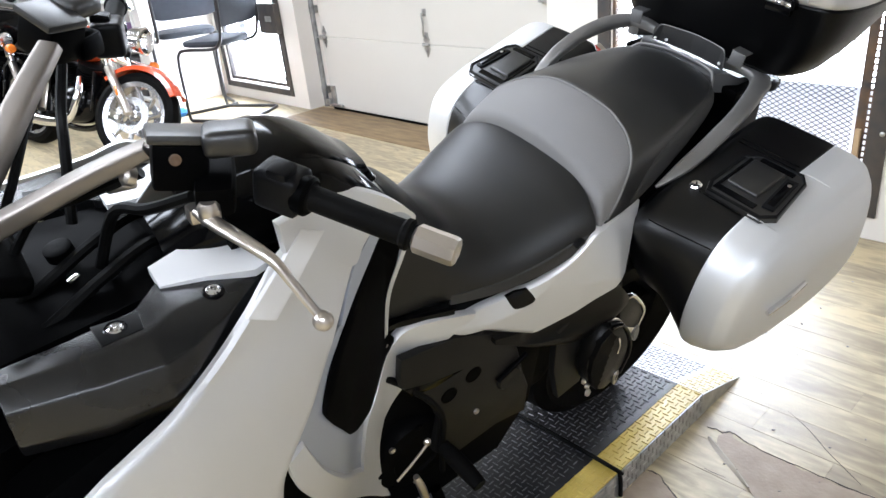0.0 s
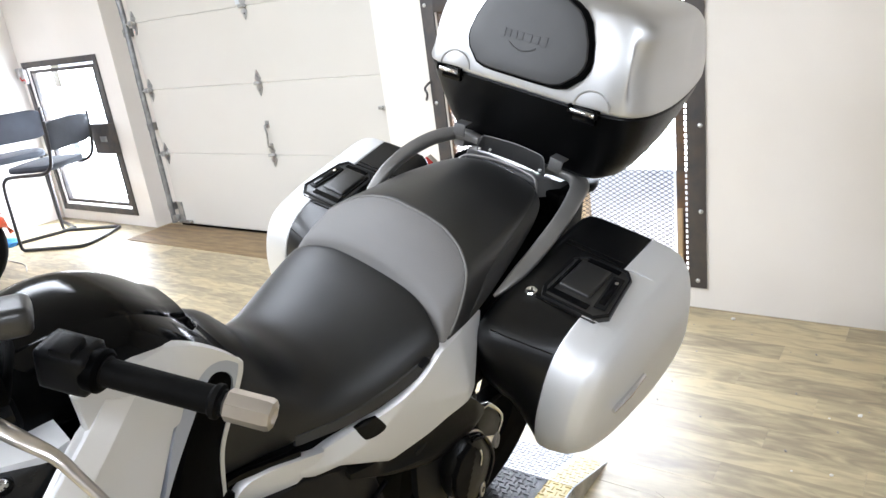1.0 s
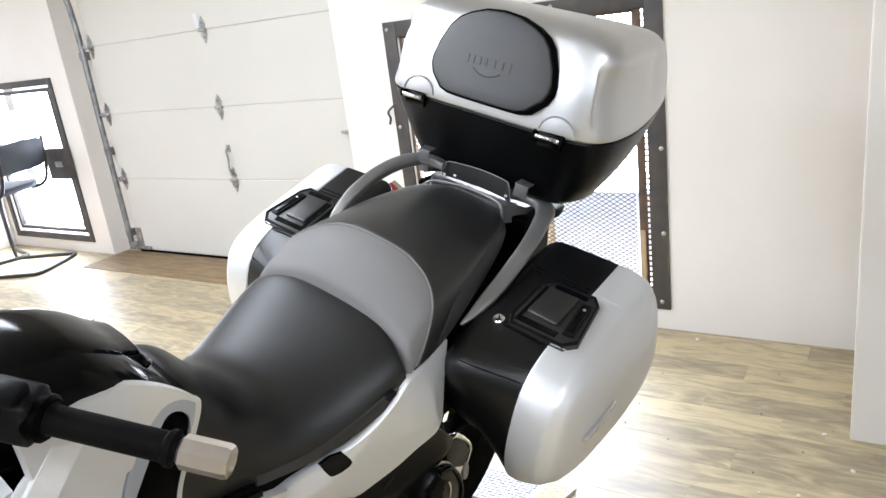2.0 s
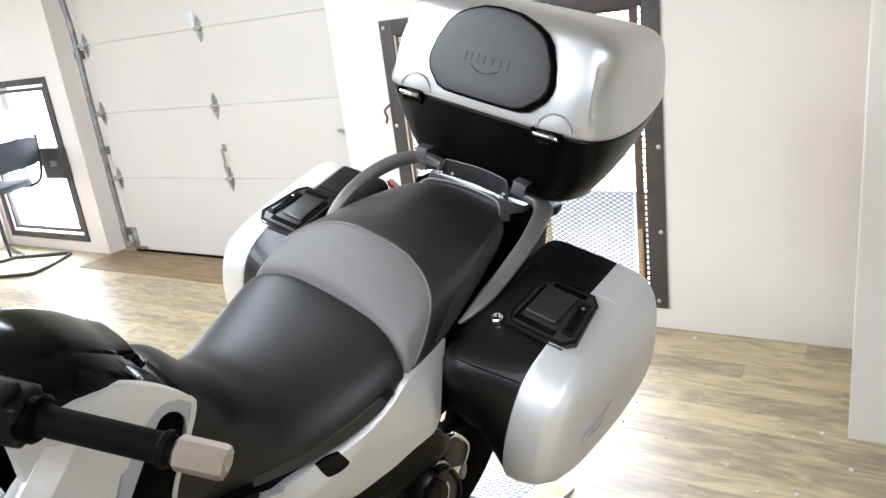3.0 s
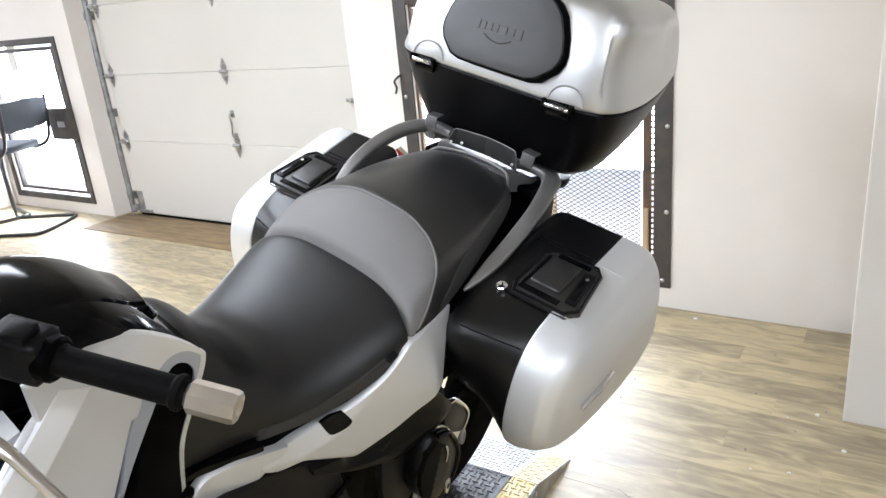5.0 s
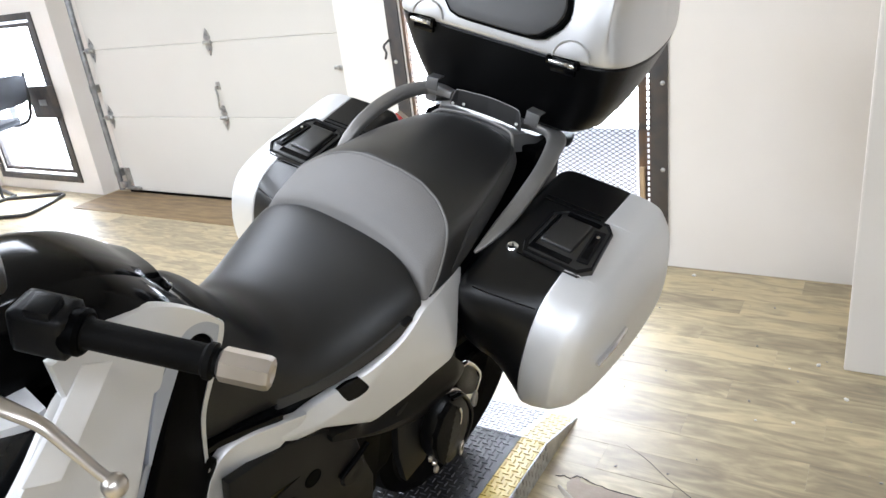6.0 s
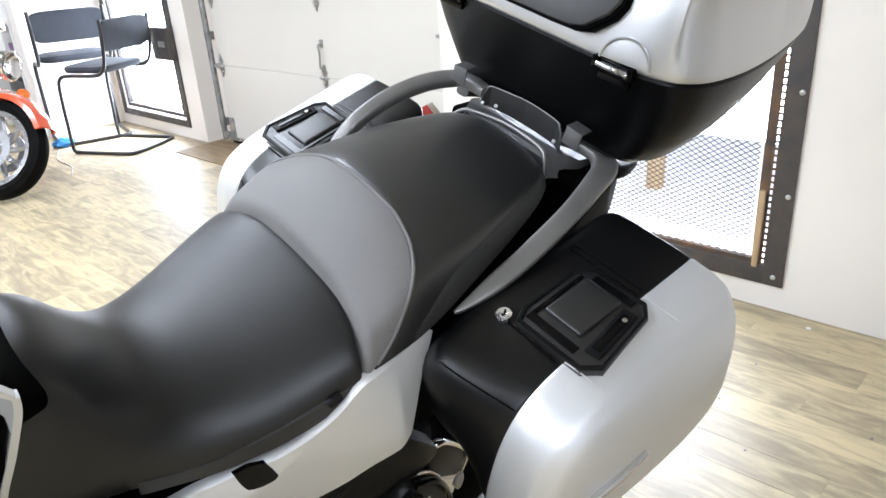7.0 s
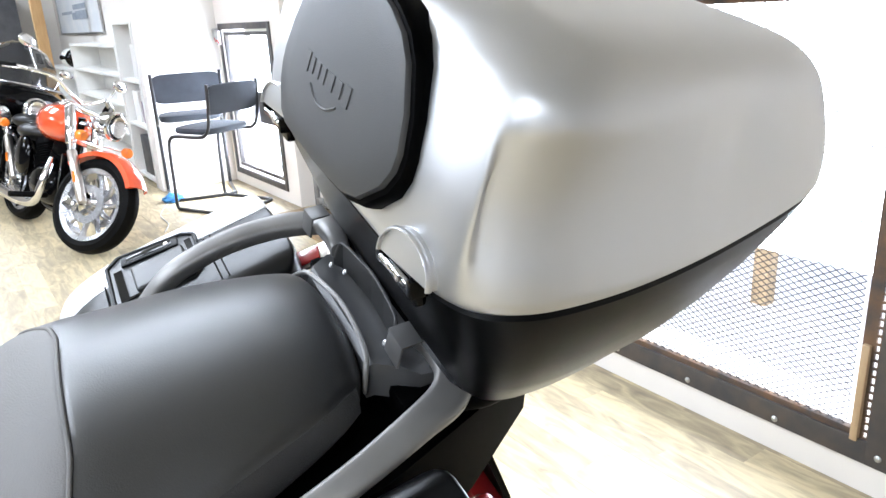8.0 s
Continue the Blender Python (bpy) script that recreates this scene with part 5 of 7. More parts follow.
def seat_skirt(side):
    """The lower edge of the rider seat: a lighter band that widens towards the rear."""
    rings = []
    for i in range(25):
        r = -0.80 + 0.285 * i / 24
        k, w, b, h = 2 / ease(r, RIDER_S), ease(r, RIDER_W), ease(r, RIDER_B), ease(r, RIDER_H)
        s0 = ease(r, ((-0.80, 0.985), (-0.72, 0.93), (-0.6, 0.88), (-0.53, 0.90), (-0.515, 0.98)))
        row = []
        for j in range(7):
            a = (s0 + (1.0 - s0) * j / 6) * math.pi / 2
            lift = 0.0004 if j == 0 or i in (0, 24) else 0.0025
            row.append((side * (w * math.sin(a) ** k + lift), r, b + (h - b) * max(0.0, math.cos(a)) ** k + lift * 0.4 - (0.016 if j == 6 else 0)))
        rings.append(row + [(x - side * 0.007, y, z - 0.002) for x, y, z in row[::-1]])
    part("seat_skirt", loft(bmesh.new(), rings), VINYL_SIDE, bike, "dark grey lower edge of the rider seat")


seat_skirt(1)
seat_skirt(-1)
part("seat_pan", span_box((-0.14, -0.5, 0.90), (0.14, -0.02, 1.02), 0.02), PLASTIC, bike)
part("tail_cover", loft(bmesh.new(), [[(w, r, u0), (w * 0.95, r, u1), (-w * 0.95, r, u1), (-w, r, u0)] for r, w, u0, u1 in ((-0.44, 0.205, 0.80, 0.985), (-0.36, 0.232, 0.80, 1.0), (-0.2, 0.236, 0.82, 1.035), (-0.05, 0.225, 0.9, 1.07), (0.08, 0.19, 0.97, 1.10), (0.2, 0.12, 1.0, 1.1))]), PLASTIC, bike, "black tail cover")


# tank cover
def dome(name, knots, material, label, shape=2.3, n=24):
    bm = bmesh.new()
    rs = [knots[0][0] + (knots[-1][0] - knots[0][0]) * i / 30 for i in range(31)]
    rings = []
    order = sorted(knots)
    for r in rs:
        h, w, b = (ease(r, [(k[0], k[i]) for k in order]) for i in (1, 2, 3))
        ring = []
        for i in range(n + 1):
            a = math.pi * (i / n - 0.5)
            ring.append((w * math.copysign(abs(math.sin(a)) ** (2 / shape), math.sin(a)), r, b + (h - b) * max(0, math.cos(a)) ** (2 / shape)))
        rings.append(ring + [(w * 0.9, r, b - 0.03), (-w * 0.9, r, b - 0.03)])
    loft(bm, rings)
    return part(name, bm, material, bike, label)


dome("tank_cover", [(-0.865, 1.065, 0.085, 1.05), (-0.875, 1.088, 0.102, 1.062), (-0.893, 1.120, 0.116, 1.08), (-0.93, 1.170, 0.130, 1.12), (-1.0, 1.232, 0.138, 1.16), (-1.08, 1.262, 0.136, 1.17), (-1.16, 1.25, 0.125, 1.16), (-1.24, 1.205, 0.10, 1.14), (-1.28, 1.16, 0.07, 1.12)], GLOSSBLACK, "glossy black tank cover")
dome("tank_lid", [(-0.925, 1.172, 0.050, 1.155), (-0.935, 1.186, 0.066, 1.158), (-1.0, 1.2395, 0.088, 1.19), (-1.08, 1.2695, 0.090, 1.21), (-1.16, 1.2575, 0.080, 1.20), (-1.225, 1.222, 0.055, 1.18), (-1.235, 1.208, 0.040, 1.175)], GLOSSBLACK, "raised glossy lid on the tank cover", 2.8)
dome("tank_rim", [(-0.855, 1.06, 0.095, 1.03), (-0.865, 1.09, 0.115, 1.045), (-0.885, 1.115, 0.128, 1.06), (-0.93, 1.15, 0.140, 1.10), (-1.0, 1.19, 0.148, 1.14), (-1.08, 1.215, 0.148, 1.17), (-1.2, 1.23, 0.14, 1.19)], PLASTIC, "black tank rim")
cap = part("filler_hinge", box((0.022, 0.045, 0.012), pose(0.055, -0.935, 1.146, 40, 22, 0), 0.004), GLOSSBLACK, bike, "black filler cap hinge")
part("hinge_screw", lathe([(0.006, 0), (0.006, 0.003), (0.001, 0.004)], pose(0.058, -0.915, 1.148, 44, 22, 0), 10), ALLOY, cap)
part("tank_core", span_box((-0.11, -1.3, 0.7), (0.11, -0.86, 1.06), 0.03), PLASTIC, bike)

# dashboard side, inner cowl and infill panels
part("inner_cowl", loft(bmesh.new(), [[(-w, r, u0), (-w, r, u1), (0, r, u1 + 0.03), (w, r, u1), (w, r, u0)] for r, w, u0, u1 in ((-1.2, 0.13, 0.9, 1.10), (-1.3, 0.15, 0.9, 1.08), (-1.45, 0.2, 0.85, 1.06), (-1.62, 0.24, 0.8, 1.06))]), PLASTIC, bike, "black inner cowl")
for side in (1, -1):
    bm = bmesh.new()
    rows = [[(xi, r, 1.142), ((xi + xo) / 2, r, 1.143), (xo, r, uo), (xl, r, ul)] for r, xi, xo, uo, xl, ul in (
        (-1.178, 0.166, 0.180, 1.138, 0.186, 1.112), (-1.25, 0.142, 0.224, 1.135, 0.236, 1.095), (-1.312, 0.118, 0.252, 1.13, 0.268, 1.088),
        (-1.352, 0.156, 0.262, 1.13, 0.28, 1.085), (-1.43, 0.166, 0.252, 1.128, 0.274, 1.08), (-1.53, 0.172, 0.232, 1.125, 0.245, 1.08))]
    loft(bm, [[(side * x, y, z) for x, y, z in row] + [(side * x * 0.96, y, z - 0.03) for x, y, z in row[::-1]] for row in rows])
    bmesh.ops.bevel(bm, geom=bm.edges[:], offset=0.004, segments=2, profile=0.6, affect="EDGES", clamp_overlap=True)
    infill = part("infill_panel", bm, INFILL, bike, "dark grey inner fairing panel with two screws")
    for x, y, z in ((0.178, -1.252, 1.1425), (0.18, -1.384, 1.1425)):
        part("screw", lathe([(0.0105, 0), (0.0105, 0.003), (0.008, 0.0045), (0.007, 0.002), (0.003, 0.002), (0.001, 0.003)], pose(side * x, y, z, 0, 3 * side, 0), 16), CHROME, infill, "bright screw head")
        if y < -1.3:
            part("screw_plate", slab(bmesh.new(), [(side * (x + dx), y + dy) for dx, dy in ((-0.020, -0.026), (0.022, -0.024), (0.018, 0.030), (-0.016, 0.034))][::side], pose(0, 0, 1.1424), 0.0016, 0.0006), GREYPLASTIC, infill, "recessed plate round the screw")
        part("screw_recess", lathe([(0.0155, -0.004), (0.0155, 0.0012), (0.0135, 0.0022), (0.0125, 0.0008), (0.001, 0.0008)], pose(side * x, y, z, 0, 3 * side, 0), 20), GLOSSBLACK, infill)
    part("side_gap", loft(bmesh.new(), [[(side * x, y, z), (side * (x + 0.03), y, z - 0.04), (side * (x + 0.02), y, z - 0.12), (side * (x - 0.08), y, z - 0.12), (side * (x - 0.08), y, z)] for x, y, z in ((0.17, -1.19, 1.09), (0.215, -1.28, 1.075), (0.255, -1.37, 1.05), (0.27, -1.47, 1.03), (0.285, -1.56, 1.01))]), PLASTIC, bike)
    # upper fairing flank between the inner panel and the tank; reflected light is in its colour
    part("inner_flank", loft(bmesh.new(), [[(side * x0, y, z0), (side * x1, y, z1), (side * x1, y, z1 - 0.012), (side * x0, y, z0 - 0.012)] for x0, z0, x1, z1, y in ((0.098, 1.165, 0.178, 1.160, -1.165), (0.088, 1.16, 0.182, 1.156, -1.19), (0.074, 1.155, 0.152, 1.15, -1.25), (0.09, 1.15, 0.134, 1.146, -1.31))]), LIT_SILVER, bike, "upper fairing flank, its bright reflection put into a pale colour")
    # bright facet: the highlight is painted by the pale colour
    ruled_panel("flank_facet", [(-1.069, 1.165), (-1.13, 1.134), (-1.191, 1.103)], [(-1.112, 1.190), (-1.174, 1.163), (-1.236, 1.136)], LIT_SILVER, bike, side, 0.0075, 0.006, 0.002, "bevelled facet of the fairing, its highlight put into a pale colour", 12, 6)


# handlebars
def bar_half(side):
    q = lambda x, y, z: (side * x, y, z)
    grip_in, grip_out, tip = Vector(q(0.262, -1.145, 1.312)), Vector(q(0.392, -1.07, 1.300)), Vector(q(0.449, -1.038, 1.296))
    d = (grip_out - grip_in).length
    g = part("grip", lathe([(0.017, 0), (0.021, 0.002), (0.021, 0.008), (0.0165, 0.012), (0.0165, d - 0.016), (0.020, d - 0.012), (0.020, d - 0.006), (0.015, d - 0.004), (0.015, d)], aim(grip_in, grip_out), 24), RUBBER, bike, "black rubber grip")
    part("bar_end", lathe([(0.010, -0.004), (0.0155, 0.001), (0.0185, 0.004), (0.0185, 0.05), (0.017, 0.055), (0.010, 0.0565), (0.006, 0.053), (0.001, 0.053)], aim(grip_out, tip), 8), ALLOY, g, "silver bar end weight")
    # switch housing and master cylinder
    along = (grip_out - grip_in).normalized()
    sw_m = aim(grip_in - along * 0.062, grip_out)
    sw = part("switch_housing", box((0.048, 0.056, 0.062), sw_m @ pose(0, 0, 0.03), 0.010, 3), GREYPLASTIC, bike, "black switch housing")
    part("switch_collar", lathe([(0.024, 0), (0.026, 0.004), (0.026, 0.016), (0.022, 0.02)], sw_m @ pose(0, 0, 0.052), 20), PLASTIC, sw)
    part("switch_button", box((0.03, 0.016, 0.028), sw_m @ pose(-0.008 * side, 0.030, 0.034, 0, 0, 8), 0.005), GREYPLASTIC, sw)
    part("switch_button", box((0.016, 0.012, 0.022), sw_m @ pose(0.02 * side, -0.028, 0.03), 0.004), GREYPLASTIC, sw)
    mc = box((0.066, 0.062, 0.056), pose(side * 0.183, -1.266, 1.358, -9, -16 * side, -14 * side), 0.006, 2)
    add_box(mc, (0.10, 0.045, 0.04), pose(side * 0.21, -1.235, 1.335, 0, 0, -24 * side), 0.01)
    mc = part("master_cylinder", mc, PLASTIC, bike, "black square fluid reservoir")
    part("reservoir_lid", box((0.072, 0.068, 0.012), pose(side * 0.176, -1.261, 1.390, -9, -16 * side, -14 * side), 0.004), SATIN, mc, "black reservoir lid")
    part("sight_glass", lathe([(0.007, 0), (0.007, 0.002), (0.005, 0.003), (0.001, 0.002)], pose(side * 0.183, -1.266, 1.358, -9, -16 * side, -14 * side) @ pose(side * 0.0325, -0.006, 0.010, 0, 90 * side, 0), 16), RUSTY, mc, "brown fluid sight glass")
    rear = box((0.058, 0.062, 0.032), pose(side * 0.212, -1.212, 1.388, 0, -10 * side, -20 * side), 0.012, 3)
    part("switch_cover", rear, SATIN, bike, "rounded black cover over the bar clamp")
    # lever
    lev = tube([q(0.235, -1.268, 1.318), q(0.27, -1.262, 1.318), q(0.318, -1.248, 1.318), q(0.350, -1.232, 1.306), q(0.372, -1.222, 1.285), q(0.392, -1.212, 1.262), q(0.402, -1.207, 1.252)], [0.010, 0.010, 0.009, 0.0075, 0.0065, 0.006, 0.006], 12, 6, flat=0.75)
    lev = part("lever", lev, ALLOY, bike, "polished alloy lever")
    bmb = bmesh.new()
    bmesh.ops.create_uvsphere(bmb, u_segments=16, v_segments=10, radius=0.0125, matrix=pose(*q(0.407, -1.205, 1.246)))
    part("lever_ball", bmb, ALLOY, lev)
    bmk = lathe([(0.012, -0.01), (0.013, 0), (0.013, 0.012), (0.009, 0.018), (0.001, 0.018)], pose(*q(0.252, -1.262, 1.322)), 16)
    add_box(bmk, (0.02, 0.016, 0.022), pose(*q(0.225, -1.272, 1.31)), 0.005)
    part("lever_pivot", bmk, ALLOY, lev, "bright pivot and adjuster")
    # cast riser arm
    part("riser_arm", tube([q(0.028, -1.468, 1.240), q(0.058, -1.42, 1.273), q(0.100, -1.352, 1.320), q(0.142, -1.285, 1.362)], [0.022, 0.021, 0.019, 0.016], 20, flat=0.62, power=0.42), RISER, bike, "cast alloy handlebar arm")
    part("clamp_bolt", lathe([(0.013, 0), (0.013, 0.01), (0.008, 0.014), (0.001, 0.014)], pose(*q(0.135, -1.31, 1.325), 60, 0, 0), 14), ALLOY, bike)
    part("brake_line", tube([q(0.14, -1.30, 1.33), q(0.09, -1.36, 1.29), q(0.03, -1.42, 1.24), q(0.02, -1.48, 1.15)], 0.0065, 8), CABLE, bike)
    part("wiring", tube([q(0.19, -1.26, 1.31), q(0.13, -1.30, 1.27), q(0.07, -1.33, 1.24), q(0.04, -1.36, 1.14)], 0.008, 8), CABLE, bike)
    part("cable_end", rod(q(0.10, -1.335, 1.295), q(0.135, -1.31, 1.315), 0.006), ALLOY, bike, "bright cable end")


bar_half(1)
left_parts = set(bike.children)
bar_half(-1)
# the bars are turned a little on the steering head
turned = Matrix.Translation((0, -1.46, 0.018)) @ Matrix.Rotation(radians(10), 4, "Z") @ Matrix.Translation((0, 1.46, 0))
for child in bike.children:
    if child not in left_parts:
        child.matrix_local = turned
yoke = part("top_yoke", box((0.18, 0.09, 0.03), pose(0, -1.49, 1.19, -22), 0.014, 3), PLASTIC, bike, "black top yoke")
part("steering_nut", lathe([(0.018, 0), (0.018, 0.012), (0.012, 0.016), (0.001, 0.016)], pose(0, -1.49, 1.214, -22), 6), CHROME, yoke)
part("ignition", lathe([(0.02, 0), (0.02, 0.015), (0.016, 0.017), (0.001, 0.015)], pose(0.0, -1.40, 1.15, 10), 18), PLASTIC, bike)
part("clock_panel", box((0.30, 0.05, 0.13), pose(0, -1.62, 1.22, 62), 0.02, 3), GLOSSBLACK, bike, "black instrument panel")
part("dash_top", loft(bmesh.new(), [[(-w, r, u - 0.03), (-w * 0.8, r, u), (0, r, u + 0.02), (w * 0.8, r, u), (w, r, u - 0.03)] for r, w, u in ((-1.56, 0.24, 1.13), (-1.66, 0.25, 1.2), (-1.8, 0.2, 1.2))]), GREYPLASTIC, bike, "grey dash surround")
for k, (x, z) in enumerate(((-0.05, 1.15), (0.015, 1.14))):
    part("hose", tube([(x, -1.22, z - 0.03), (x + 0.02, -1.28, z + 0.01), (x + 0.06, -1.36, z + 0.01), (x + 0.09, -1.47, z - 0.03), (x + 0.1, -1.58, z - 0.07)], 0.009, 8), CABLE, bike)
part("headstock_cover", loft(bmesh.new(), [[(-w, r, u - 0.05), (-w * 0.9, r, u), (0, r, u + 0.012), (w * 0.9, r, u), (w, r, u - 0.05)] for r, w, u in ((-1.26, 0.10, 1.125), (-1.33, 0.14, 1.13), (-1.42, 0.15, 1.125), (-1.55, 0.15, 1.11))]), PLASTIC, bike, "black cover under the handlebar")
for x, y, z in ((0.055, -1.40, 1.145), (0.07, -1.35, 1.14), (0.05, -1.46, 1.12)):
    part("hose_clip", box((0.010, 0.018, 0.006), pose(x, y, z, 10, 0, 25), 0.002), CHROME, bike, "bright hose clip")
part("nose_cowl", loft(bmesh.new(), [[(w * math.sin(a), r, c + h * math.cos(a)) for a in (2 * math.pi * i / 24 for i in range(24))] for r, w, c, h in ((-1.60, 0.33, 0.84, 0.2), (-1.7, 0.32, 0.86, 0.21), (-1.85, 0.25, 0.88, 0.18), (-1.95, 0.15, 0.88, 0.12), (-1.99, 0.05, 0.88, 0.05))]), SILVER, bike, "silver nose fairing")


# rear carrier and grab rails
part("carrier_plate", loft(bmesh.new(), [[(-w, r, u), (w, r, u), (w + 0.010, r - 0.004, u - 0.040), (-w - 0.010, r - 0.004, u - 0.040)] for r, w, u in ((-0.034, 0.104, 1.148), (-0.026, 0.110, 1.155), (0.0, 0.128, 1.156), (0.02, 0.142, 1.148), (0.07, 0.14, 1.14), (0.16, 0.13, 1.12))]), CARRIER, bike, "dark grey rear carrier plate")
part("carrier_base", span_box((-0.165, -0.015, 1.07), (0.168, 0.08, 1.132), 0.01), PLASTIC, bike, "black base under the carrier")
part("seat_trim", tube([(-0.126, -0.052, 1.134), (-0.108, -0.041, 1.150), (-0.090, -0.035, 1.156), (-0.04, -0.026, 1.161), (0.0, -0.023, 1.163), (0.05, -0.025, 1.163), (0.095, -0.031, 1.160), (0.110, -0.037, 1.150), (0.119, -0.042, 1.122)], [0.0025] + [0.0036] * 7 + [0.0025], 8), RAIL, bike, "bright thin trim edge behind the seat")
lip = [(-0.101, 0.002, 1.168, 1.157), (-0.094, 0.006, 1.190, 1.157), (-0.086, 0.010, 1.197, 1.157), (-0.04, 0.014, 1.200, 1.157), (0.0, 0.016, 1.202, 1.157), (0.045, 0.013, 1.202, 1.157), (0.086, 0.008, 1.200, 1.157), (0.095, 0.005, 1.195, 1.156), (0.101, 0.003, 1.184, 1.154), (0.107, 0.000, 1.160, 1.140)]
bracket = part("carrier_bracket", loft(bmesh.new(), [[(x, y, b), (x, y, t), (x, y + 0.004, t), (x, y + 0.004, b)] for x, y, t, b in lip]), SATIN, bike, "bent black steel bracket across the carrier", smooth=False)
part("bracket_edge", tube([(x, y + 0.001, t) for x, y, t, b in lip], 0.0017, 6, 3), CLAMP, bracket, "worn grey edge of the bracket")
for x, y, z in ((-0.062, 0.004, 1.168), (-0.088, -0.006, 1.166), (0.099, -0.008, 1.172)):
    part("bracket_screw", lathe([(0.004, 0), (0.004, 0.002), (0.002, 0.003), (0.001, 0.0025)], pose(x, y, z, 60, 0, 0), 10), GALV, bracket)
def blade(stations, n=20):
    """A cast bar along a smooth path with a flattened, squarish section; stations: (out, along, up, half width, half thickness)."""
    mids = spline([q[:3] for q in stations], 8)
    sizes = spline([(q[3], q[4], 0) for q in stations], 8)
    rings = []
    for i, q in enumerate(mids):
        d = (mids[min(i + 1, len(mids) - 1)] - mids[max(i - 1, 0)]).normalized()
        across = d.cross(Vector((0.25, 0, 1))).normalized()
        up = across.cross(d).normalized()
        ring = []
        for a in (2 * math.pi * (j + 0.5) / n for j in range(n)):
            c, v = math.cos(a), math.sin(a)
            ring.append(q + across * sizes[i].x * math.copysign(abs(c) ** 0.55, c) + up * sizes[i].y * math.copysign(abs(v) ** 0.55, v))
        rings.append(ring)
    return loft(bmesh.new(), rings)


LEFT_RAIL = [(0.075, 0.035, 1.158, 0.012, 0.010), (0.115, 0.050, 1.160, 0.017, 0.012), (0.160, 0.052, 1.158, 0.023, 0.012), (0.190, 0.030, 1.152, 0.023, 0.012), (0.207, -0.015, 1.143, 0.020, 0.012), (0.227, -0.095, 1.120, 0.018, 0.011), (0.237, -0.190, 1.083, 0.0175, 0.010), (0.237, -0.255, 1.054, 0.0155, 0.009), (0.232, -0.300, 1.032, 0.009, 0.006), (0.226, -0.325, 1.018, 0.003, 0.004)]
RIGHT_RAIL = [(-0.10, 0.012, 1.178, 0.013, 0.011), (-0.15, 0.018, 1.178, 0.017, 0.013), (-0.19, 0.012, 1.172, 0.018, 0.013), (-0.212, -0.045, 1.166, 0.018, 0.013), (-0.222, -0.116, 1.150, 0.017, 0.013), (-0.227, -0.172, 1.126, 0.016, 0.013), (-0.231, -0.206, 1.102, 0.015, 0.013), (-0.236, -0.237, 1.064, 0.014, 0.012), (-0.226, -0.272, 1.022, 0.010, 0.010), (-0.196, -0.288, 0.99, 0.006, 0.006)]
for side, stations in ((1, LEFT_RAIL), (-1, RIGHT_RAIL)):
    part("grab_rail", blade(stations), RAIL, bike, "cast alloy grab rail")
    part("rail_tail", tube([(side * x, y, z) for x, y, z in ((0.185, 0.030, 1.145), (0.185, 0.08, 1.135), (0.155, 0.16, 1.115), (0.11, 0.22, 1.09))], [0.016, 0.018, 0.016, 0.012], 16, flat=0.7, power=0.6), PLASTIC if side > 0 else RAIL, bike)
    cl = box((0.036, 0.026, 0.003), pose(side * 0.146 - 0.003, -0.004, 1.2165, 6, side * 4, 0), 0.001)
    add_box(cl, (0.035, 0.003, 0.030), pose(side * 0.146 - 0.003, -0.018, 1.2015, -8, side * 4, 0), 0.001)
    part("case_clamp", cl, CLAMP, bike, "grey top case mounting clamp")


# top case
CASE_PLAN = [(0.0, -0.045), (0.10, -0.045), (0.185, -0.044), (0.237, -0.038), (0.276, -0.019), (0.297, 0.020), (0.304, 0.073), (0.301, 0.15), (0.285, 0.254), (0.256, 0.381), (0.232, 0.458), (0.208, 0.492), (0.165, 0.506), (0.08, 0.513), (0.0, 0.515)]


def case_ring(u, keep, inset, long_=1.0, lean=0.0, fall=0.0, hollow=0.0):
    """The plan outline at one height: keep scales what lies outside the flat front, inset draws the whole in."""
    half = [(min(x, 0.19) + max(0.0, x - 0.19) * keep, -0.045 + (y + 0.045) * long_) for x, y in CASE_PLAN]
    full = half + [(-x, y) for x, y in half[-2:0:-1]]
    pts = spline([(x, y, 0) for x, y in full], 12, True)
    out = []
    for q in pts:
        x, y = q.x * (1 - inset), 0.2 + (q.y - 0.2) * (1 - inset)
        front = max(0.0, 1 - (y + 0.045) / 0.25)
        step = min(1.0, max(0.0, (y + 0.032) / 0.014)) * min(1.0, max(0.0, (0.36 - y) / 0.10)) * (1 - 0.45 * min(1.0, max(0.0, y / 0.2)))
        x -= math.copysign(hollow * step * step * (3 - 2 * step) * min(1.0, abs(x) / 0.2), x)
        out.append((0.02 + x, y + lean * front, u - fall * max(0.0, (y - 0.08) / 0.38)))
    return out


def dense(rows, per):
    """More rows between the given ones, along smooth curves; short rows are filled up with their plain values."""
    full = [tuple(r) + (1.0, 1.0, 0.0, 1.0, 0.0, 0.0, 0.0)[len(r):] for r in rows]
    out = []
    for i in range(len(full) - 1):
        a, b, c, d = full[max(i - 1, 0)], full[i], full[i + 1], full[min(i + 2, len(full) - 1)]
        for j in range(per):
            s = j / per
            out.append(tuple(0.5 * (2 * q + (r - p) * s + (2 * p - 5 * q + 4 * r - w) * s * s + (3 * q - p - 3 * r + w) * s ** 3) for p, q, r, w in zip(a, b, c, d)))
    return out + [full[-1]]


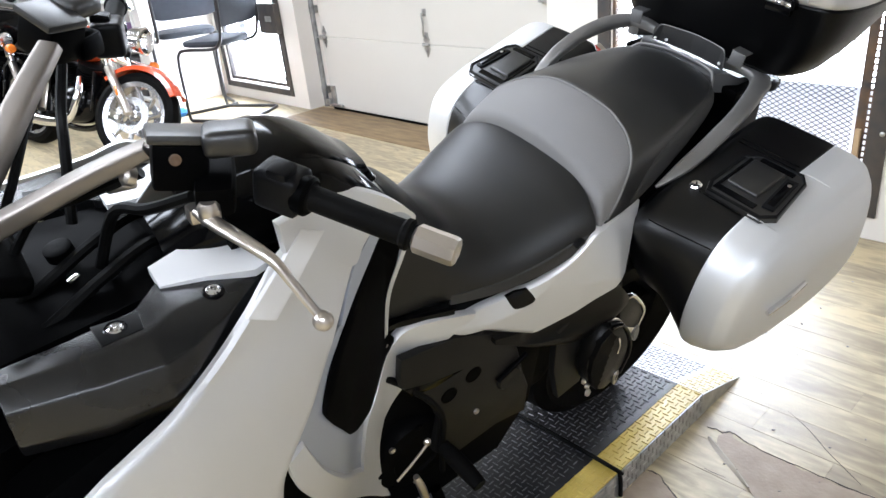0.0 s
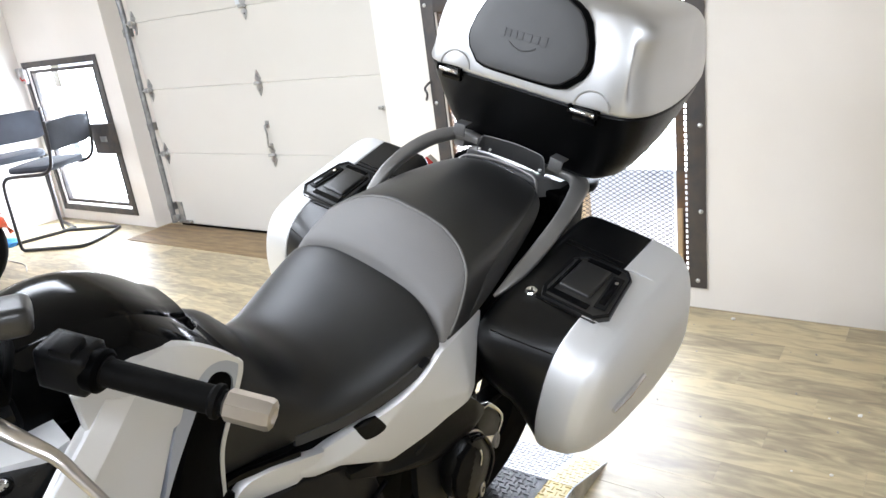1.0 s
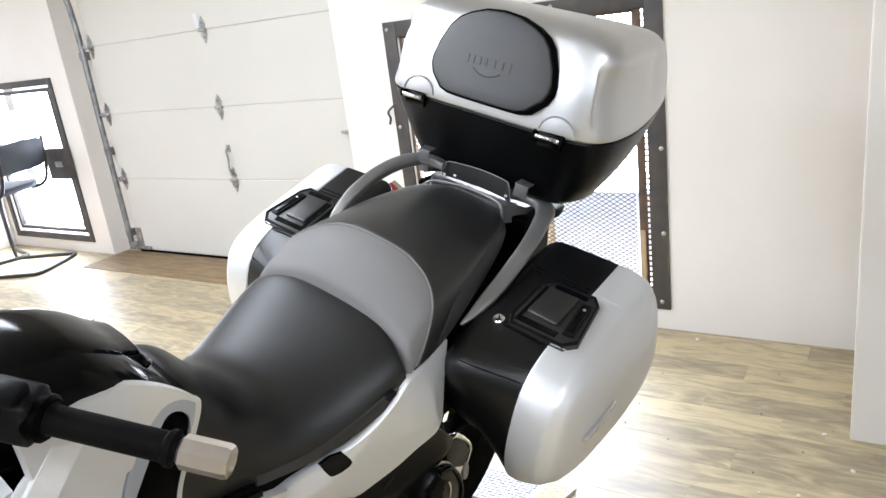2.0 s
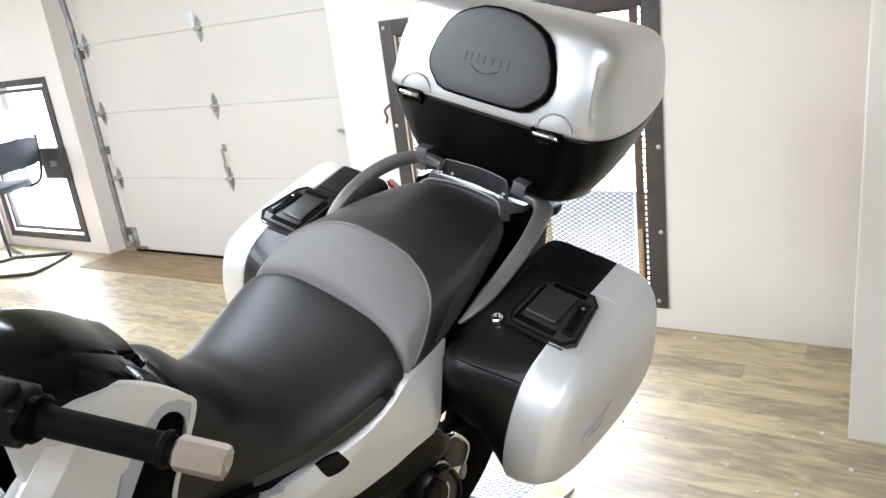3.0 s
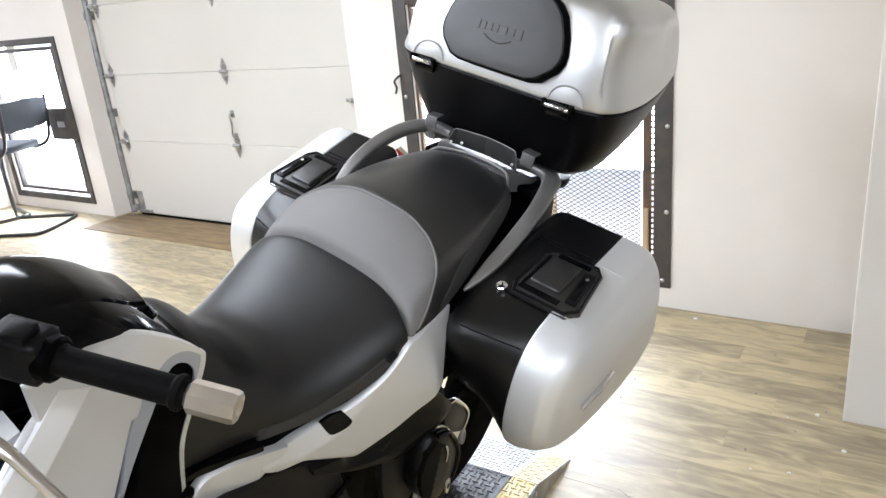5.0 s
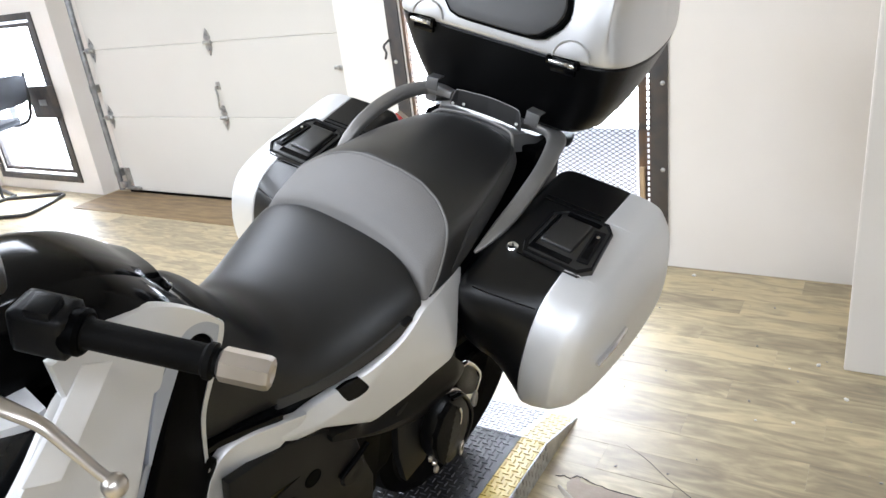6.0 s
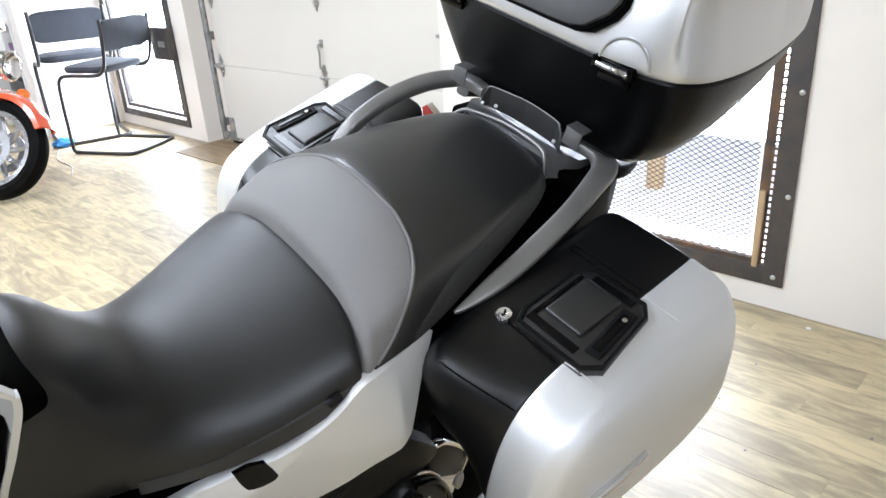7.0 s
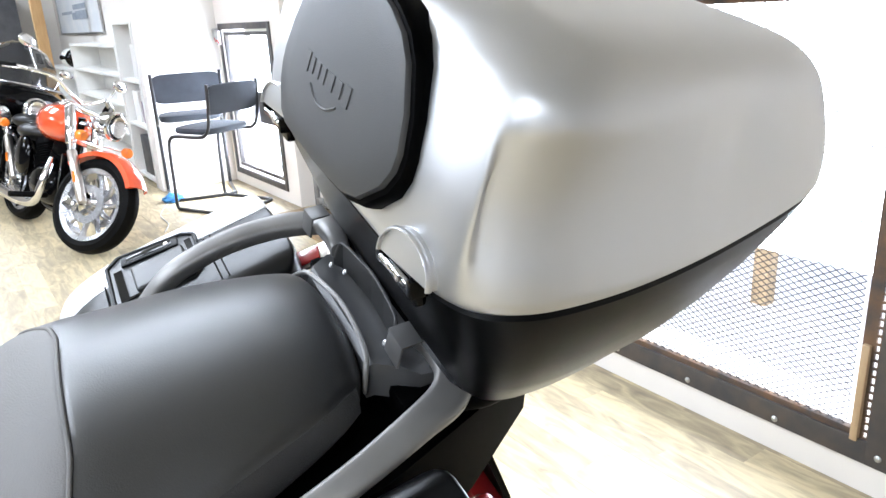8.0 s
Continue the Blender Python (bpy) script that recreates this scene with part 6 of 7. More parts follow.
tub = part("top_case", loft(bmesh.new(), [case_ring(*k) for k in ((1.176, 0.1, 0.12, 0.58, 0.05), (1.180, 0.25, 0.03, 0.62, 0.072), (1.195, 0.42, 0.0, 0.68, 0.07), (1.235, 0.64, 0.0, 0.78, 0.055), (1.28, 0.82, 0.0, 0.87, 0.036), (1.33, 0.95, 0.0, 0.955, 0.015), (1.355, 0.99, 0.0, 0.99, 0.004), (1.360, 0.97, 0.006, 0.985, 0.004))]), TUBPLASTIC, bike, "black lower shell of the top case")
LID = ((1.361, 1.0, 0.012), (1.364, 1.0, 0.0), (1.372, 1.0, -0.004, 1.0), (1.395, 1.0, -0.004, 0.993, 0.003, 0.0, 0.006), (1.425, 1.0, -0.003, 0.972, 0.008, 0.0, 0.017), (1.46, 1.0, 0.001, 0.939, 0.015, 0.0, 0.023), (1.495, 1.0, 0.012, 0.903, 0.024, 0.0, 0.018), (1.52, 1.0, 0.036, 0.876, 0.028, 0.004, 0.006), (1.542, 1.0, 0.085, 0.856, 0.026, 0.012), (1.560, 1.0, 0.17, 0.845, 0.016, 0.024), (1.574, 1.0, 0.32, 0.84, 0.004, 0.036), (1.582, 1.0, 0.55, 0.835, 0.0, 0.046), (1.586, 1.0, 0.86, 0.835, 0.0, 0.05))
part("case_lid", loft(bmesh.new(), [case_ring(*k) for k in dense(LID, 4)]), LIDSILVER, tub, "silver painted top case lid")
# rounded backrest pad on the front of the lid
pad_m = pose(0.035, -0.034, 1.462, 90 - 17, 0, 0)
half_pad = [(0.0, -0.074), (0.05, -0.074), (0.092, -0.073), (0.118, -0.066), (0.150, -0.038), (0.160, -0.018), (0.161, 0.0), (0.152, 0.034), (0.132, 0.074), (0.112, 0.094), (0.085, 0.108), (0.045, 0.121), (0.0, 0.125)]
pad_out = half_pad + [(-x, y) for x, y in half_pad[-2:0:-1]]


def pad_shell(levels):
    """A shallow cushion that bows back towards its sides; levels: (scale, height)."""
    return loft(bmesh.new(), [[pad_m @ Vector((x * k, 0.02 + (y - 0.02) * k, z - 0.35 * (x * k) ** 2)) for x, y in pad_out] for k, z in levels])


rim_shell = pad_shell([(1.03, -0.014), (1.035, 0.002), (1.03, 0.010), (1.012, 0.014), (0.98, 0.0145)])
part("pad_base", rim_shell, PLASTIC, tub, "black rim of the backrest pad")
pad = part("backrest_pad", pad_shell([(0.975, 0.010), (0.975, 0.0165), (0.962, 0.0195), (0.93, 0.0205), (0.7, 0.021), (0.4, 0.0212), (0.15, 0.0212)]), PADMAT, tub, "dark grey moulded backrest pad")
emblem = bmesh.new()
arc = [(-0.036, -0.006), (-0.018, -0.015), (0, -0.018), (0.018, -0.015), (0.036, -0.006)]
tube([pad_m @ Vector((x, y, 0.0212 - 0.35 * x * x)) for x, y in arc], 0.0016, 6, 4, emblem)
emblem = part("emblem", emblem, PADMAT, pad, "embossed curved line under plain bars")
for i, (x, wd) in enumerate(((-0.060, 0.014), (-0.043, 0.011), (-0.026, 0.012), (-0.009, 0.011), (0.011, 0.016), (0.033, 0.012), (0.052, 0.013))):
    part("emblem_bar", box((wd, 0.021 if i in (0, 6) else 0.017, 0.0018), pad_m @ pose(x, 0.012, 0.0214 - 0.35 * x * x, 0, math.degrees(0.7 * x), 0), 0.0006), PADMAT, pad, smooth=False)
for x in (-0.172, 0.207):
    latch = part("case_latch", rod((x - 0.030, -0.050, 1.3555), (x + 0.030, -0.046, 1.3545), 0.0056, 14), CHROME, tub, "bright latch bar at the lid edge")
    bm = bmesh.new()
    for d in (-0.033, 0.033):
        add_box(bm, (0.009, 0.022, 0.020), pose(x + d, -0.043, 1.358), 0.003)
    add_box(bm, (0.058, 0.012, 0.018), pose(x, -0.037, 1.340), 0.004)
    add_box(bm, (0.070, 0.010, 0.008), pose(x, -0.041, 1.3665), 0.003)
    part("latch_frame", bm, GLOSSBLACK, latch, "black latch frame")
    mark = lathe([(0.004, 0), (0.004, 0.001), (0.001, 0.0015)], pose(x + 0.012, -0.0545, 1.358, 90, 0, 0), 10)
    part("latch_mark", mark, ALLOY, latch)
    # half-round cover over the hinge, with a raised rim
    half = [(0.040 * math.cos(a), -0.004 + 0.037 * math.sin(a)) for a in (math.pi * i / 16 for i in range(17))]
    m = pose(x + 0.018, -0.049, 1.374, 90 - 6, 0, 8)
    cover = part("hinge_cover", slab(bmesh.new(), half, m @ pose(0, 0, -0.016), 0.019, 0.002), LIDSILVER, tub, "half-round silver hinge cover")
    part("cover_rim", tube([m @ Vector((hx, hy, 0.003)) for hx, hy in half], 0.0034, 8, 2, flat=0.6), LIDSILVER, cover)


# side cases: corners of the outline seen from the side (along, up, rounding), at the joint between the two shells
CASE_CORNERS = [(0.004, 1.112, 0.008), (-0.285, 1.0425, 0.09), (-0.390, 0.980, 0.09), (-0.408, 0.79, 0.08), (-0.335, 0.700, 0.07), (-0.06, 0.712, 0.09), (0.045, 0.90, 0.08)]


def rounded_outline(corners, per=7):
    """A closed outline with rounded corners, always with the same number of points."""
    n, out = len(corners), []
    for i, (y, z, r) in enumerate(corners):
        c = Vector((y, z))
        a, b = Vector(corners[i - 1][:2]) - c, Vector(corners[(i + 1) % n][:2]) - c
        ra, rb = min(r, a.length * 0.48), min(r, b.length * 0.48)
        p, q = c + a.normalized() * ra, c + b.normalized() * rb
        for j in range(per):
            t = j / (per - 1)
            out.append(p * (1 - t) ** 2 + c * 2 * t * (1 - t) + q * t * t)
    dense_out = []
    for i, p in enumerate(out):
        q = out[(i + 1) % len(out)]
        steps = 6 if i % per == per - 1 else 1
        dense_out += [p.lerp(q, k / steps) for k in range(steps)]
    return dense_out


def case_section(x, side, shrink=0.0):
    """The outline of a side case at a distance x from the middle of the machine."""
    nose = interp(x, ((0.22, -0.03), (0.29, -0.025), (0.35, -0.008), (0.405, 0.012), (0.44, 0.008), (0.48, 0.010), (0.505, 0.026), (0.522, 0.055), (0.536, 0.10), (0.540, 0.13)))
    top = interp(x, ((0.38, 0.0), (0.45, -0.003), (0.485, -0.011), (0.505, -0.024), (0.520, -0.048), (0.532, -0.080), (0.540, -0.11)))
    low = interp(x, ((0.38, 0.0), (0.43, 0.012), (0.47, 0.032), (0.505, 0.062), (0.525, 0.095), (0.540, 0.13)))
    tail = interp(x, ((0.40, 0.0), (0.48, -0.004), (0.515, -0.016), (0.54, -0.04)))
    cut = interp(x, ((0.22, 0.062), (0.32, 0.05), (0.37, 0.026), (0.41, 0.0)))      # the lower front is cut away towards the wheel
    rows = []
    for i, (y, z, r) in enumerate(CASE_CORNERS):
        if i == 0:
            y, z = y + tail, z + top
        elif i == 1:
            y, z = y + nose * 0.25, z + top
        elif i in (2, 3):
            y, z = y + nose + (cut if i == 3 else 0.0), z + (top * 0.6 if i == 2 else low * 0.5 + cut * 0.9)
        elif i in (4, 5):
            y, z = y + (nose * 0.5 + cut if i == 4 else tail), z + low + (cut * 0.9 if i == 4 else 0.0)
        else:
            y, z = y + tail, z
        rows.append((y, z, r + (0.03 * min(1.0, max(0.0, x - 0.47) / 0.05) if i == 0 else 0.0)))
    mid = Vector((-0.17, 0.89))
    return [(side * x, *(mid + (q - mid) * (1 - shrink))) for q in rounded_outline(rows)]


def side_case(side):
    inner = [(0.226, 0.16), (0.229, 0.10), (0.236, 0.055), (0.248, 0.02), (0.262, 0.004), (0.285, 0.0), (0.31, 0.0), (0.335, 0.0), (0.36, 0.0), (0.385, 0.0), (0.400, 0.0), (0.4045, 0.002), (0.4055, 0.012)]
    body = part("side_case", loft(bmesh.new(), [case_section(x, side, k) for x, k in inner]), CASEPLASTIC, bike, "black inner shell of the side case")
    outer = [(0.4060, 0.012), (0.4065, 0.003), (0.4085, -0.003), (0.413, -0.004), (0.42, -0.004), (0.43, -0.004)] + [(0.44 + 0.006 * i, -0.004) for i in range(14)] + [(0.523, -0.003), (0.527, -0.001), (0.530, 0.003), (0.533, 0.012), (0.5355, 0.03), (0.537, 0.07), (0.5378, 0.2), (0.538, 0.5)]
    lid = part("case_shell", loft(bmesh.new(), [case_section(x, side, k) for x, k in outer]), CASESILVER, body, "silver painted side case lid")
    # latch plate on the sloping top; its outer half reaches over the silver shell
    m = Matrix.Translation((side * 0.375, -0.200, 1.0630)) @ pose(0, 0, 0, 13.5, 0, 0)
    flip = lambda pts: [(side * x, y) for x, y in pts][::side]
    octo = flip([(-0.074, -0.062), (-0.062, -0.086), (0.062, -0.084), (0.084, -0.060), (0.066, 0.058), (0.048, 0.078), (-0.05, 0.072), (-0.074, 0.050)])
    plate = part("latch_plate", slab(bmesh.new(), octo, m @ pose(0, 0, -0.020), 0.0245, 0.003), SATIN, body, "black latch surround")
    part("latch_rim", loft(bmesh.new(), [[m @ Vector((x * k, y * k, z)) for x, y in octo] for k, z in ((0.99, 0.0035), (0.975, 0.0075), (0.925, 0.0075), (0.90, 0.0045))], True, False), GREYPLASTIC, plate, "raised rim of the latch surround")
    part("latch_handle", box((0.072, 0.092, 0.012), m @ pose(side * -0.012, 0.004, 0.006), 0.006, 3), SATIN, plate, "black latch handle")
    part("latch_groove", slab(bmesh.new(), flip([(-0.058, -0.070), (0.036, -0.070), (0.036, -0.056), (-0.052, -0.056), (-0.052, 0.05), (-0.058, 0.05)]), m @ pose(0, 0, 0.0042), 0.003), GLOSSBLACK, plate)
    part("latch_groove", slab(bmesh.new(), flip([(-0.04, 0.055), (0.036, 0.055), (0.036, 0.066), (-0.04, 0.066)]), m @ pose(0, 0, 0.0042), 0.003), GLOSSBLACK, plate)
    tab = part("label_plate", box((0.026, 0.100, 0.006), m @ pose(side * 0.050, -0.004, 0.0065, 0, 0, side * 7), 0.003), GREYPLASTIC, plate)
    part("label_recess", box((0.014, 0.080, 0.002), m @ pose(side * 0.050, -0.004, 0.0092, 0, 0, side * 7), 0.0008), GLOSSBLACK, tab)
    part("tab_rivet", lathe([(0.004, 0), (0.004, 0.001), (0.001, 0.0016)], m @ pose(side * 0.048, 0.026, 0.0102), 10), ALLOY, tab)
    part("lock", lathe([(0.013, -0.004), (0.013, 0.004), (0.0105, 0.0065), (0.004, 0.0055), (0.001, 0.0045)], pose(side * 0.291, -0.287, 1.0435, 16, side * -6, 0), 20), CHROME, body, "round chrome key lock")
    part("lock_slot", box((0.003, 0.011, 0.002), pose(side * 0.291, -0.287, 1.0495, 16, side * -6, 30), 0.0006), GLOSSBLACK, body)
    # moulded joints across the black shell: behind the handle, before it and across the nose
    for y0, x0, x1 in ((-0.118, 0.262, 0.398), (-0.288, 0.300, 0.402)):
        bm = bmesh.new()
        for d in (0.0, 0.012):
            tube([(side * x, y0 + d, 1.0425 + 0.2405 * (y0 + d + 0.285) + (0.0006 if y0 > -0.2 else -0.004)) for x in (x0, (x0 + x1) / 2, x1)], 0.0016, 6, 3, bm)
        part("shell_joint", bm, GLOSSBLACK, body)
    nose = [case_section(x, side, -0.001)[NOSE_AT] for x in (0.27, 0.30, 0.33, 0.36, 0.385, 0.402)]
    part("shell_crease", tube(nose, 0.0015, 6, 3), GLOSSBLACK, body)
    for y0, x1 in ((-0.118, 0.47), (-0.285, 0.475)):
        pts = [(side * x, y0 + 0.01 * (x - 0.41) / 0.06, 1.0425 + 0.2405 * (y0 + 0.285) + interp(x, ((0.38, 0.0), (0.45, -0.003), (0.485, -0.011))) + 0.0036) for x in (0.412, 0.44, x1)]
        part("lid_crease", tube(pts, [0.0014, 0.0012, 0.0004], 6, 3), CASESILVER, lid)
    strip = tube([(side * 0.537, -0.322, 0.899), (side * 0.5395, -0.268, 0.915), (side * 0.5395, -0.215, 0.931)], [0.005, 0.008, 0.006], 8)
    part("edge_strip", strip, CHROME, lid, "thin bright inset strip")
    return body


NOSE_AT = 26
side_case(1)
# the far case hangs a little lower and turned on its mounts
hung = Matrix.Translation((-0.35, -0.15, 1.0))
side_case(-1).matrix_local = Matrix.Translation((-0.014, 0.002, -0.0400)) @ hung @ pose(0, 0, 0, 3.93, -1.76, 0.89) @ hung.inverted()
lens_back = part("rear_reflector", box((0.046, 0.080, 0.006), pose(-0.300, 0.026, 1.036, 24, 10, -12), 0.002), ALLOY, bike, "pale reflector holder")
part("reflector_lens", box((0.032, 0.054, 0.006), pose(-0.301, 0.022, 1.0405, 24, 10, -12), 0.002), REDLENS, lens_back, "red reflector lens")
part("tail_light", loft(bmesh.new(), [[(-w, r, u), (w, r, u), (w, r, u - 0.05), (-w, r, u - 0.05)] for r, w, u in ((0.17, 0.09, 0.77), (0.22, 0.085, 0.75), (0.24, 0.06, 0.73))]), REDLENS, bike, "red tail light")
part("indicator", lathe([(0.012, 0), (0.022, 0.01), (0.024, 0.03), (0.015, 0.045), (0.001, 0.048)], pose(0.115, 0.145, 0.825, 0, 90, 0), 16), REDLENS, bike, "red tail lamp lens")
part("mudguard", loft(bmesh.new(), [[(-w, r, u), (w, r, u), (w, r + 0.015, u - 0.01), (-w, r + 0.015, u - 0.01)] for r, w, u in ((0.08, 0.10, 1.0), (0.16, 0.10, 0.9), (0.21, 0.095, 0.78), (0.25, 0.09, 0.66))]), PLASTIC, bike, "black rear mudguard")


# engine, stand and wheels
eng = part("engine", loft(bmesh.new(), [[(w, r, u0), (w * 1.04, r, (u0 + u1) / 2), (w * 0.9, r, u1), (-w * 0.9, r, u1), (-w * 1.04, r, (u0 + u1) / 2), (-w, r, u0)] for r, w, u0, u1 in ((-1.2, 0.11, 0.30, 0.8), (-1.05, 0.12, 0.24, 0.82), (-0.9, 0.12, 0.22, 0.80), (-0.78, 0.15, 0.22, 0.77), (-0.6, 0.16, 0.27, 0.74), (-0.48, 0.13, 0.35, 0.73))]), ENGINE, bike, "black coated engine block")
for y, z, r in ((-0.86, 0.44, 0.11), (-0.66, 0.47, 0.085)):
    part("engine_cover", lathe([(r, 0), (r, 0.02), (r * 0.93, 0.032), (r * 0.6, 0.036), (r * 0.55, 0.03), (0.001, 0.03)], pose(0.125, y, z, 0, 90, 0), 36), ENGINE, eng, "round black engine cover")
    for i in range(8):
        a = 2 * math.pi * i / 8
        part("cover_bolt", lathe([(0.008, 0), (0.008, 0.006), (0.004, 0.008), (0.001, 0.006)], pose(0.155, y + r * 0.9 * math.cos(a), z + r * 0.9 * math.sin(a), 0, 90, 0), 6), ALLOY if i % 3 == 0 else ENGINE, eng)
SIDEWAYS = lambda x: Matrix(((0, 0, 1, x), (1, 0, 0, 0), (0, 1, 0, 0), (0, 0, 0, 1)))
fp = part("frame_plate", slab(bmesh.new(), [(-0.93, 0.81), (-0.80, 0.80), (-0.66, 0.735), (-0.61, 0.66), (-0.585, 0.58), (-0.55, 0.50), (-0.545, 0.40), (-0.64, 0.425), (-0.72, 0.405), (-0.78, 0.39), (-0.83, 0.45), (-0.82, 0.56), (-0.85, 0.64), (-0.93, 0.73)], SIDEWAYS(0.162), 0.018, 0.006), FRAMECAST, bike, "black cast frame side plate with two round holes")
part("frame_step", slab(bmesh.new(), [(-0.92, 0.722), (-0.85, 0.70), (-0.77, 0.690), (-0.84, 0.68), (-0.90, 0.69)], SIDEWAYS(0.178), 0.003, 0.001), GLOSSBLACK, fp)
# no holes are cut: black discs paint the shade inside them
for y, z in ((-0.738, 0.654), (-0.802, 0.628)):
    part("plate_hole", lathe([(0.0215, -0.004), (0.0215, 0.0012), (0.0198, 0.0018), (0.019, 0.0006), (0.001, 0.0006)], pose(0.1803, y, z, 0, 90, 0), 24), PLASTIC, fp, "black disc, the dark of a round hole put into its colour")
for y, z in ((-0.635, 0.561), (-0.716, 0.518)):
    part("plate_bolt", lathe([(0.0075, 0), (0.0075, 0.005), (0.004, 0.0065), (0.001, 0.005)], pose(0.180, y, z, 0, 90, 0), 6), ALLOY, fp)
part("pivot_boss", lathe([(0.035, 0), (0.035, 0.006), (0.030, 0.011), (0.012, 0.012), (0.001, 0.010)], pose(0.176, -0.625, 0.575, 0, 90, 0), 24), FRAMECAST, fp)
part("frame_strut", tube([(0.185, -0.665, 0.590), (0.187, -0.63, 0.612), (0.188, -0.588, 0.640)], [0.006, 0.007, 0.006], 10, flat=0.7), PLASTIC, bike, "black frame strut")
part("wiring_loom", tube([(0.150, -0.96, 0.76), (0.170, -0.91, 0.716), (0.186, -0.850, 0.640), (0.188, -0.818, 0.562), (0.186, -0.813, 0.46), (0.18, -0.80, 0.36)], 0.0075, 10), CABLE, bike, "thick black cable beside the engine")
part("frame_rail", tube([(0.14, -0.78, 0.79), (0.15, -0.6, 0.735), (0.165, -0.45, 0.70), (0.17, -0.34, 0.735)], 0.018, 10), PLASTIC, bike)
part("wheel_guard", slab(bmesh.new(), [(-0.60, 0.72), (-0.30, 0.76), (-0.27, 0.66), (-0.36, 0.50), (-0.44, 0.40), (-0.58, 0.38)], SIDEWAYS(0.118), 0.010, 0.004), ENGINE, bike, "black guard beside the rear wheel")
hang = part("peg_hanger", slab(bmesh.new(), [(-0.53, 0.70), (-0.42, 0.74), (-0.33, 0.75), (-0.31, 0.66), (-0.36, 0.57), (-0.40, 0.45), (-0.47, 0.43), (-0.51, 0.55)], SIDEWAYS(0.196), 0.020, 0.006), FRAMECAST, bike, "black passenger peg hanger")
pod = [(-0.399, 0.684), (-0.345, 0.655), (-0.302, 0.590), (-0.289, 0.533), (-0.303, 0.465), (-0.335, 0.425), (-0.375, 0.437), (-0.43, 0.50), (-0.452, 0.56), (-0.455, 0.605), (-0.437, 0.655)]
pod = [(-0.385 + (q.x + 0.385) * 0.93, 0.555 + (q.y - 0.555) * 0.95) for q in spline([(y, z, 0) for y, z in pod], 4, True)]
peg = part("passenger_peg", loft(bmesh.new(), [[(x, -0.372 + (y + 0.372) * k, 0.555 + (z - 0.555) * k) for y, z in pod] for x, k in ((0.218, 0.86), (0.224, 0.97), (0.234, 1.0), (0.248, 1.0), (0.258, 0.96), (0.263, 0.86), (0.265, 0.4))]), WINGPLASTIC, hang, "folded passenger footpeg")
teeth = []
for i in range(9):
    y, z = -0.388 - 0.002 * i, 0.650 - 0.021 * i
    teeth += [(y, z), (y + 0.011, z - 0.007)]
part("peg_rubber", slab(bmesh.new(), [(-0.448, 0.60), (-0.443, 0.555), (-0.425, 0.505), (-0.405, 0.475)] + teeth[::-1] + [(-0.402, 0.672), (-0.432, 0.648)], SIDEWAYS(0.255), 0.016, 0.002), RUBBER, peg, "serrated black rubber of the footpeg", smooth=False)
# the one alloy coil imitates the highlight on the black ones
for k, (rad, lift, mat) in enumerate(((0.0042, 0.262, GLOSSBLACK), (0.0045, 0.252, GLOSSBLACK), (0.0045, 0.241, ALLOY), (0.0042, 0.231, GLOSSBLACK))):
    part("return_spring", tube([(lift, -0.392, 0.672 + 0.004 * k), (lift, -0.345, 0.652 + 0.002 * k), (lift, -0.306 + 0.003 * k, 0.592), (lift, -0.290 + 0.003 * k, 0.533), (lift, -0.306 + 0.002 * k, 0.468)], rad, 8), mat, hang, "coiled return spring round the peg")
# highlight on the black peg, added as a thin chrome tube
part("peg_glint", tube([(0.266, -0.362, 0.628), (0.268, -0.352, 0.600), (0.267, -0.350, 0.570)], 0.003, 6), CHROME, peg, "highlight on the peg, added as a bright line")
badge = part("peg_badge", lathe([(0.019, 0), (0.019, 0.004), (0.014, 0.005), (0.010, 0.0035), (0.001, 0.004)], pose(0.262, -0.322, 0.462, 0, 86, 16) @ Matrix.Diagonal((1.25, 0.7, 1, 1)), 20), ALLOY, peg, "round bright end cap")
part("badge_mark", lathe([(0.007, 0), (0.007, 0.002), (0.001, 0.0025)], pose(0.266, -0.322, 0.462, 0, 86, 16), 12), GLOSSBLACK, badge)
for y, z, r in ((-0.401, 0.439, 0.0105), (-0.430, 0.500, 0.0085), (-0.412, 0.470, 0.007)):
    part("hanger_bolt", lathe([(r, 0), (r, 0.005), (r * 0.6, 0.009), (r * 0.1, 0.0085)], pose(0.245, y, z, 0, 80, 20), 12), ALLOY, hang, "bright bolt head")
part("peg_bracket", slab(bmesh.new(), [(-0.354, 0.690), (-0.345, 0.722), (-0.318, 0.716), (-0.268, 0.668), (-0.250, 0.632), (-0.258, 0.58), (-0.272, 0.524), (-0.30, 0.56), (-0.335, 0.64)], SIDEWAYS(0.226), 0.016, 0.005), WINGPLASTIC, hang, "dark peg bracket")
part("bracket_edge", tube([(0.238, -0.350, 0.716), (0.242, -0.333, 0.726), (0.243, -0.312, 0.718), (0.243, -0.268, 0.671), (0.243, -0.248, 0.634), (0.241, -0.254, 0.585)], [0.0035, 0.0065, 0.0055, 0.0035, 0.0035, 0.003], 10), CHROME, hang, "polished rounded edge of the peg bracket")
part("bracket_web", slab(bmesh.new(), [(-0.345, 0.640), (-0.290, 0.606), (-0.262, 0.590), (-0.270, 0.535), (-0.298, 0.565)], SIDEWAYS(0.238), 0.007, 0.002), CHROME, hang, "bright peg bracket web")
part("bracket_eye", lathe([(0.015, 0), (0.015, 0.004), (0.011, 0.006), (0.006, 0.004), (0.001, 0.002)], pose(0.244, -0.262, 0.572, 0, 84, 0) @ Matrix.Diagonal((1.6, 0.75, 1, 1)), 16), RAIL, hang)
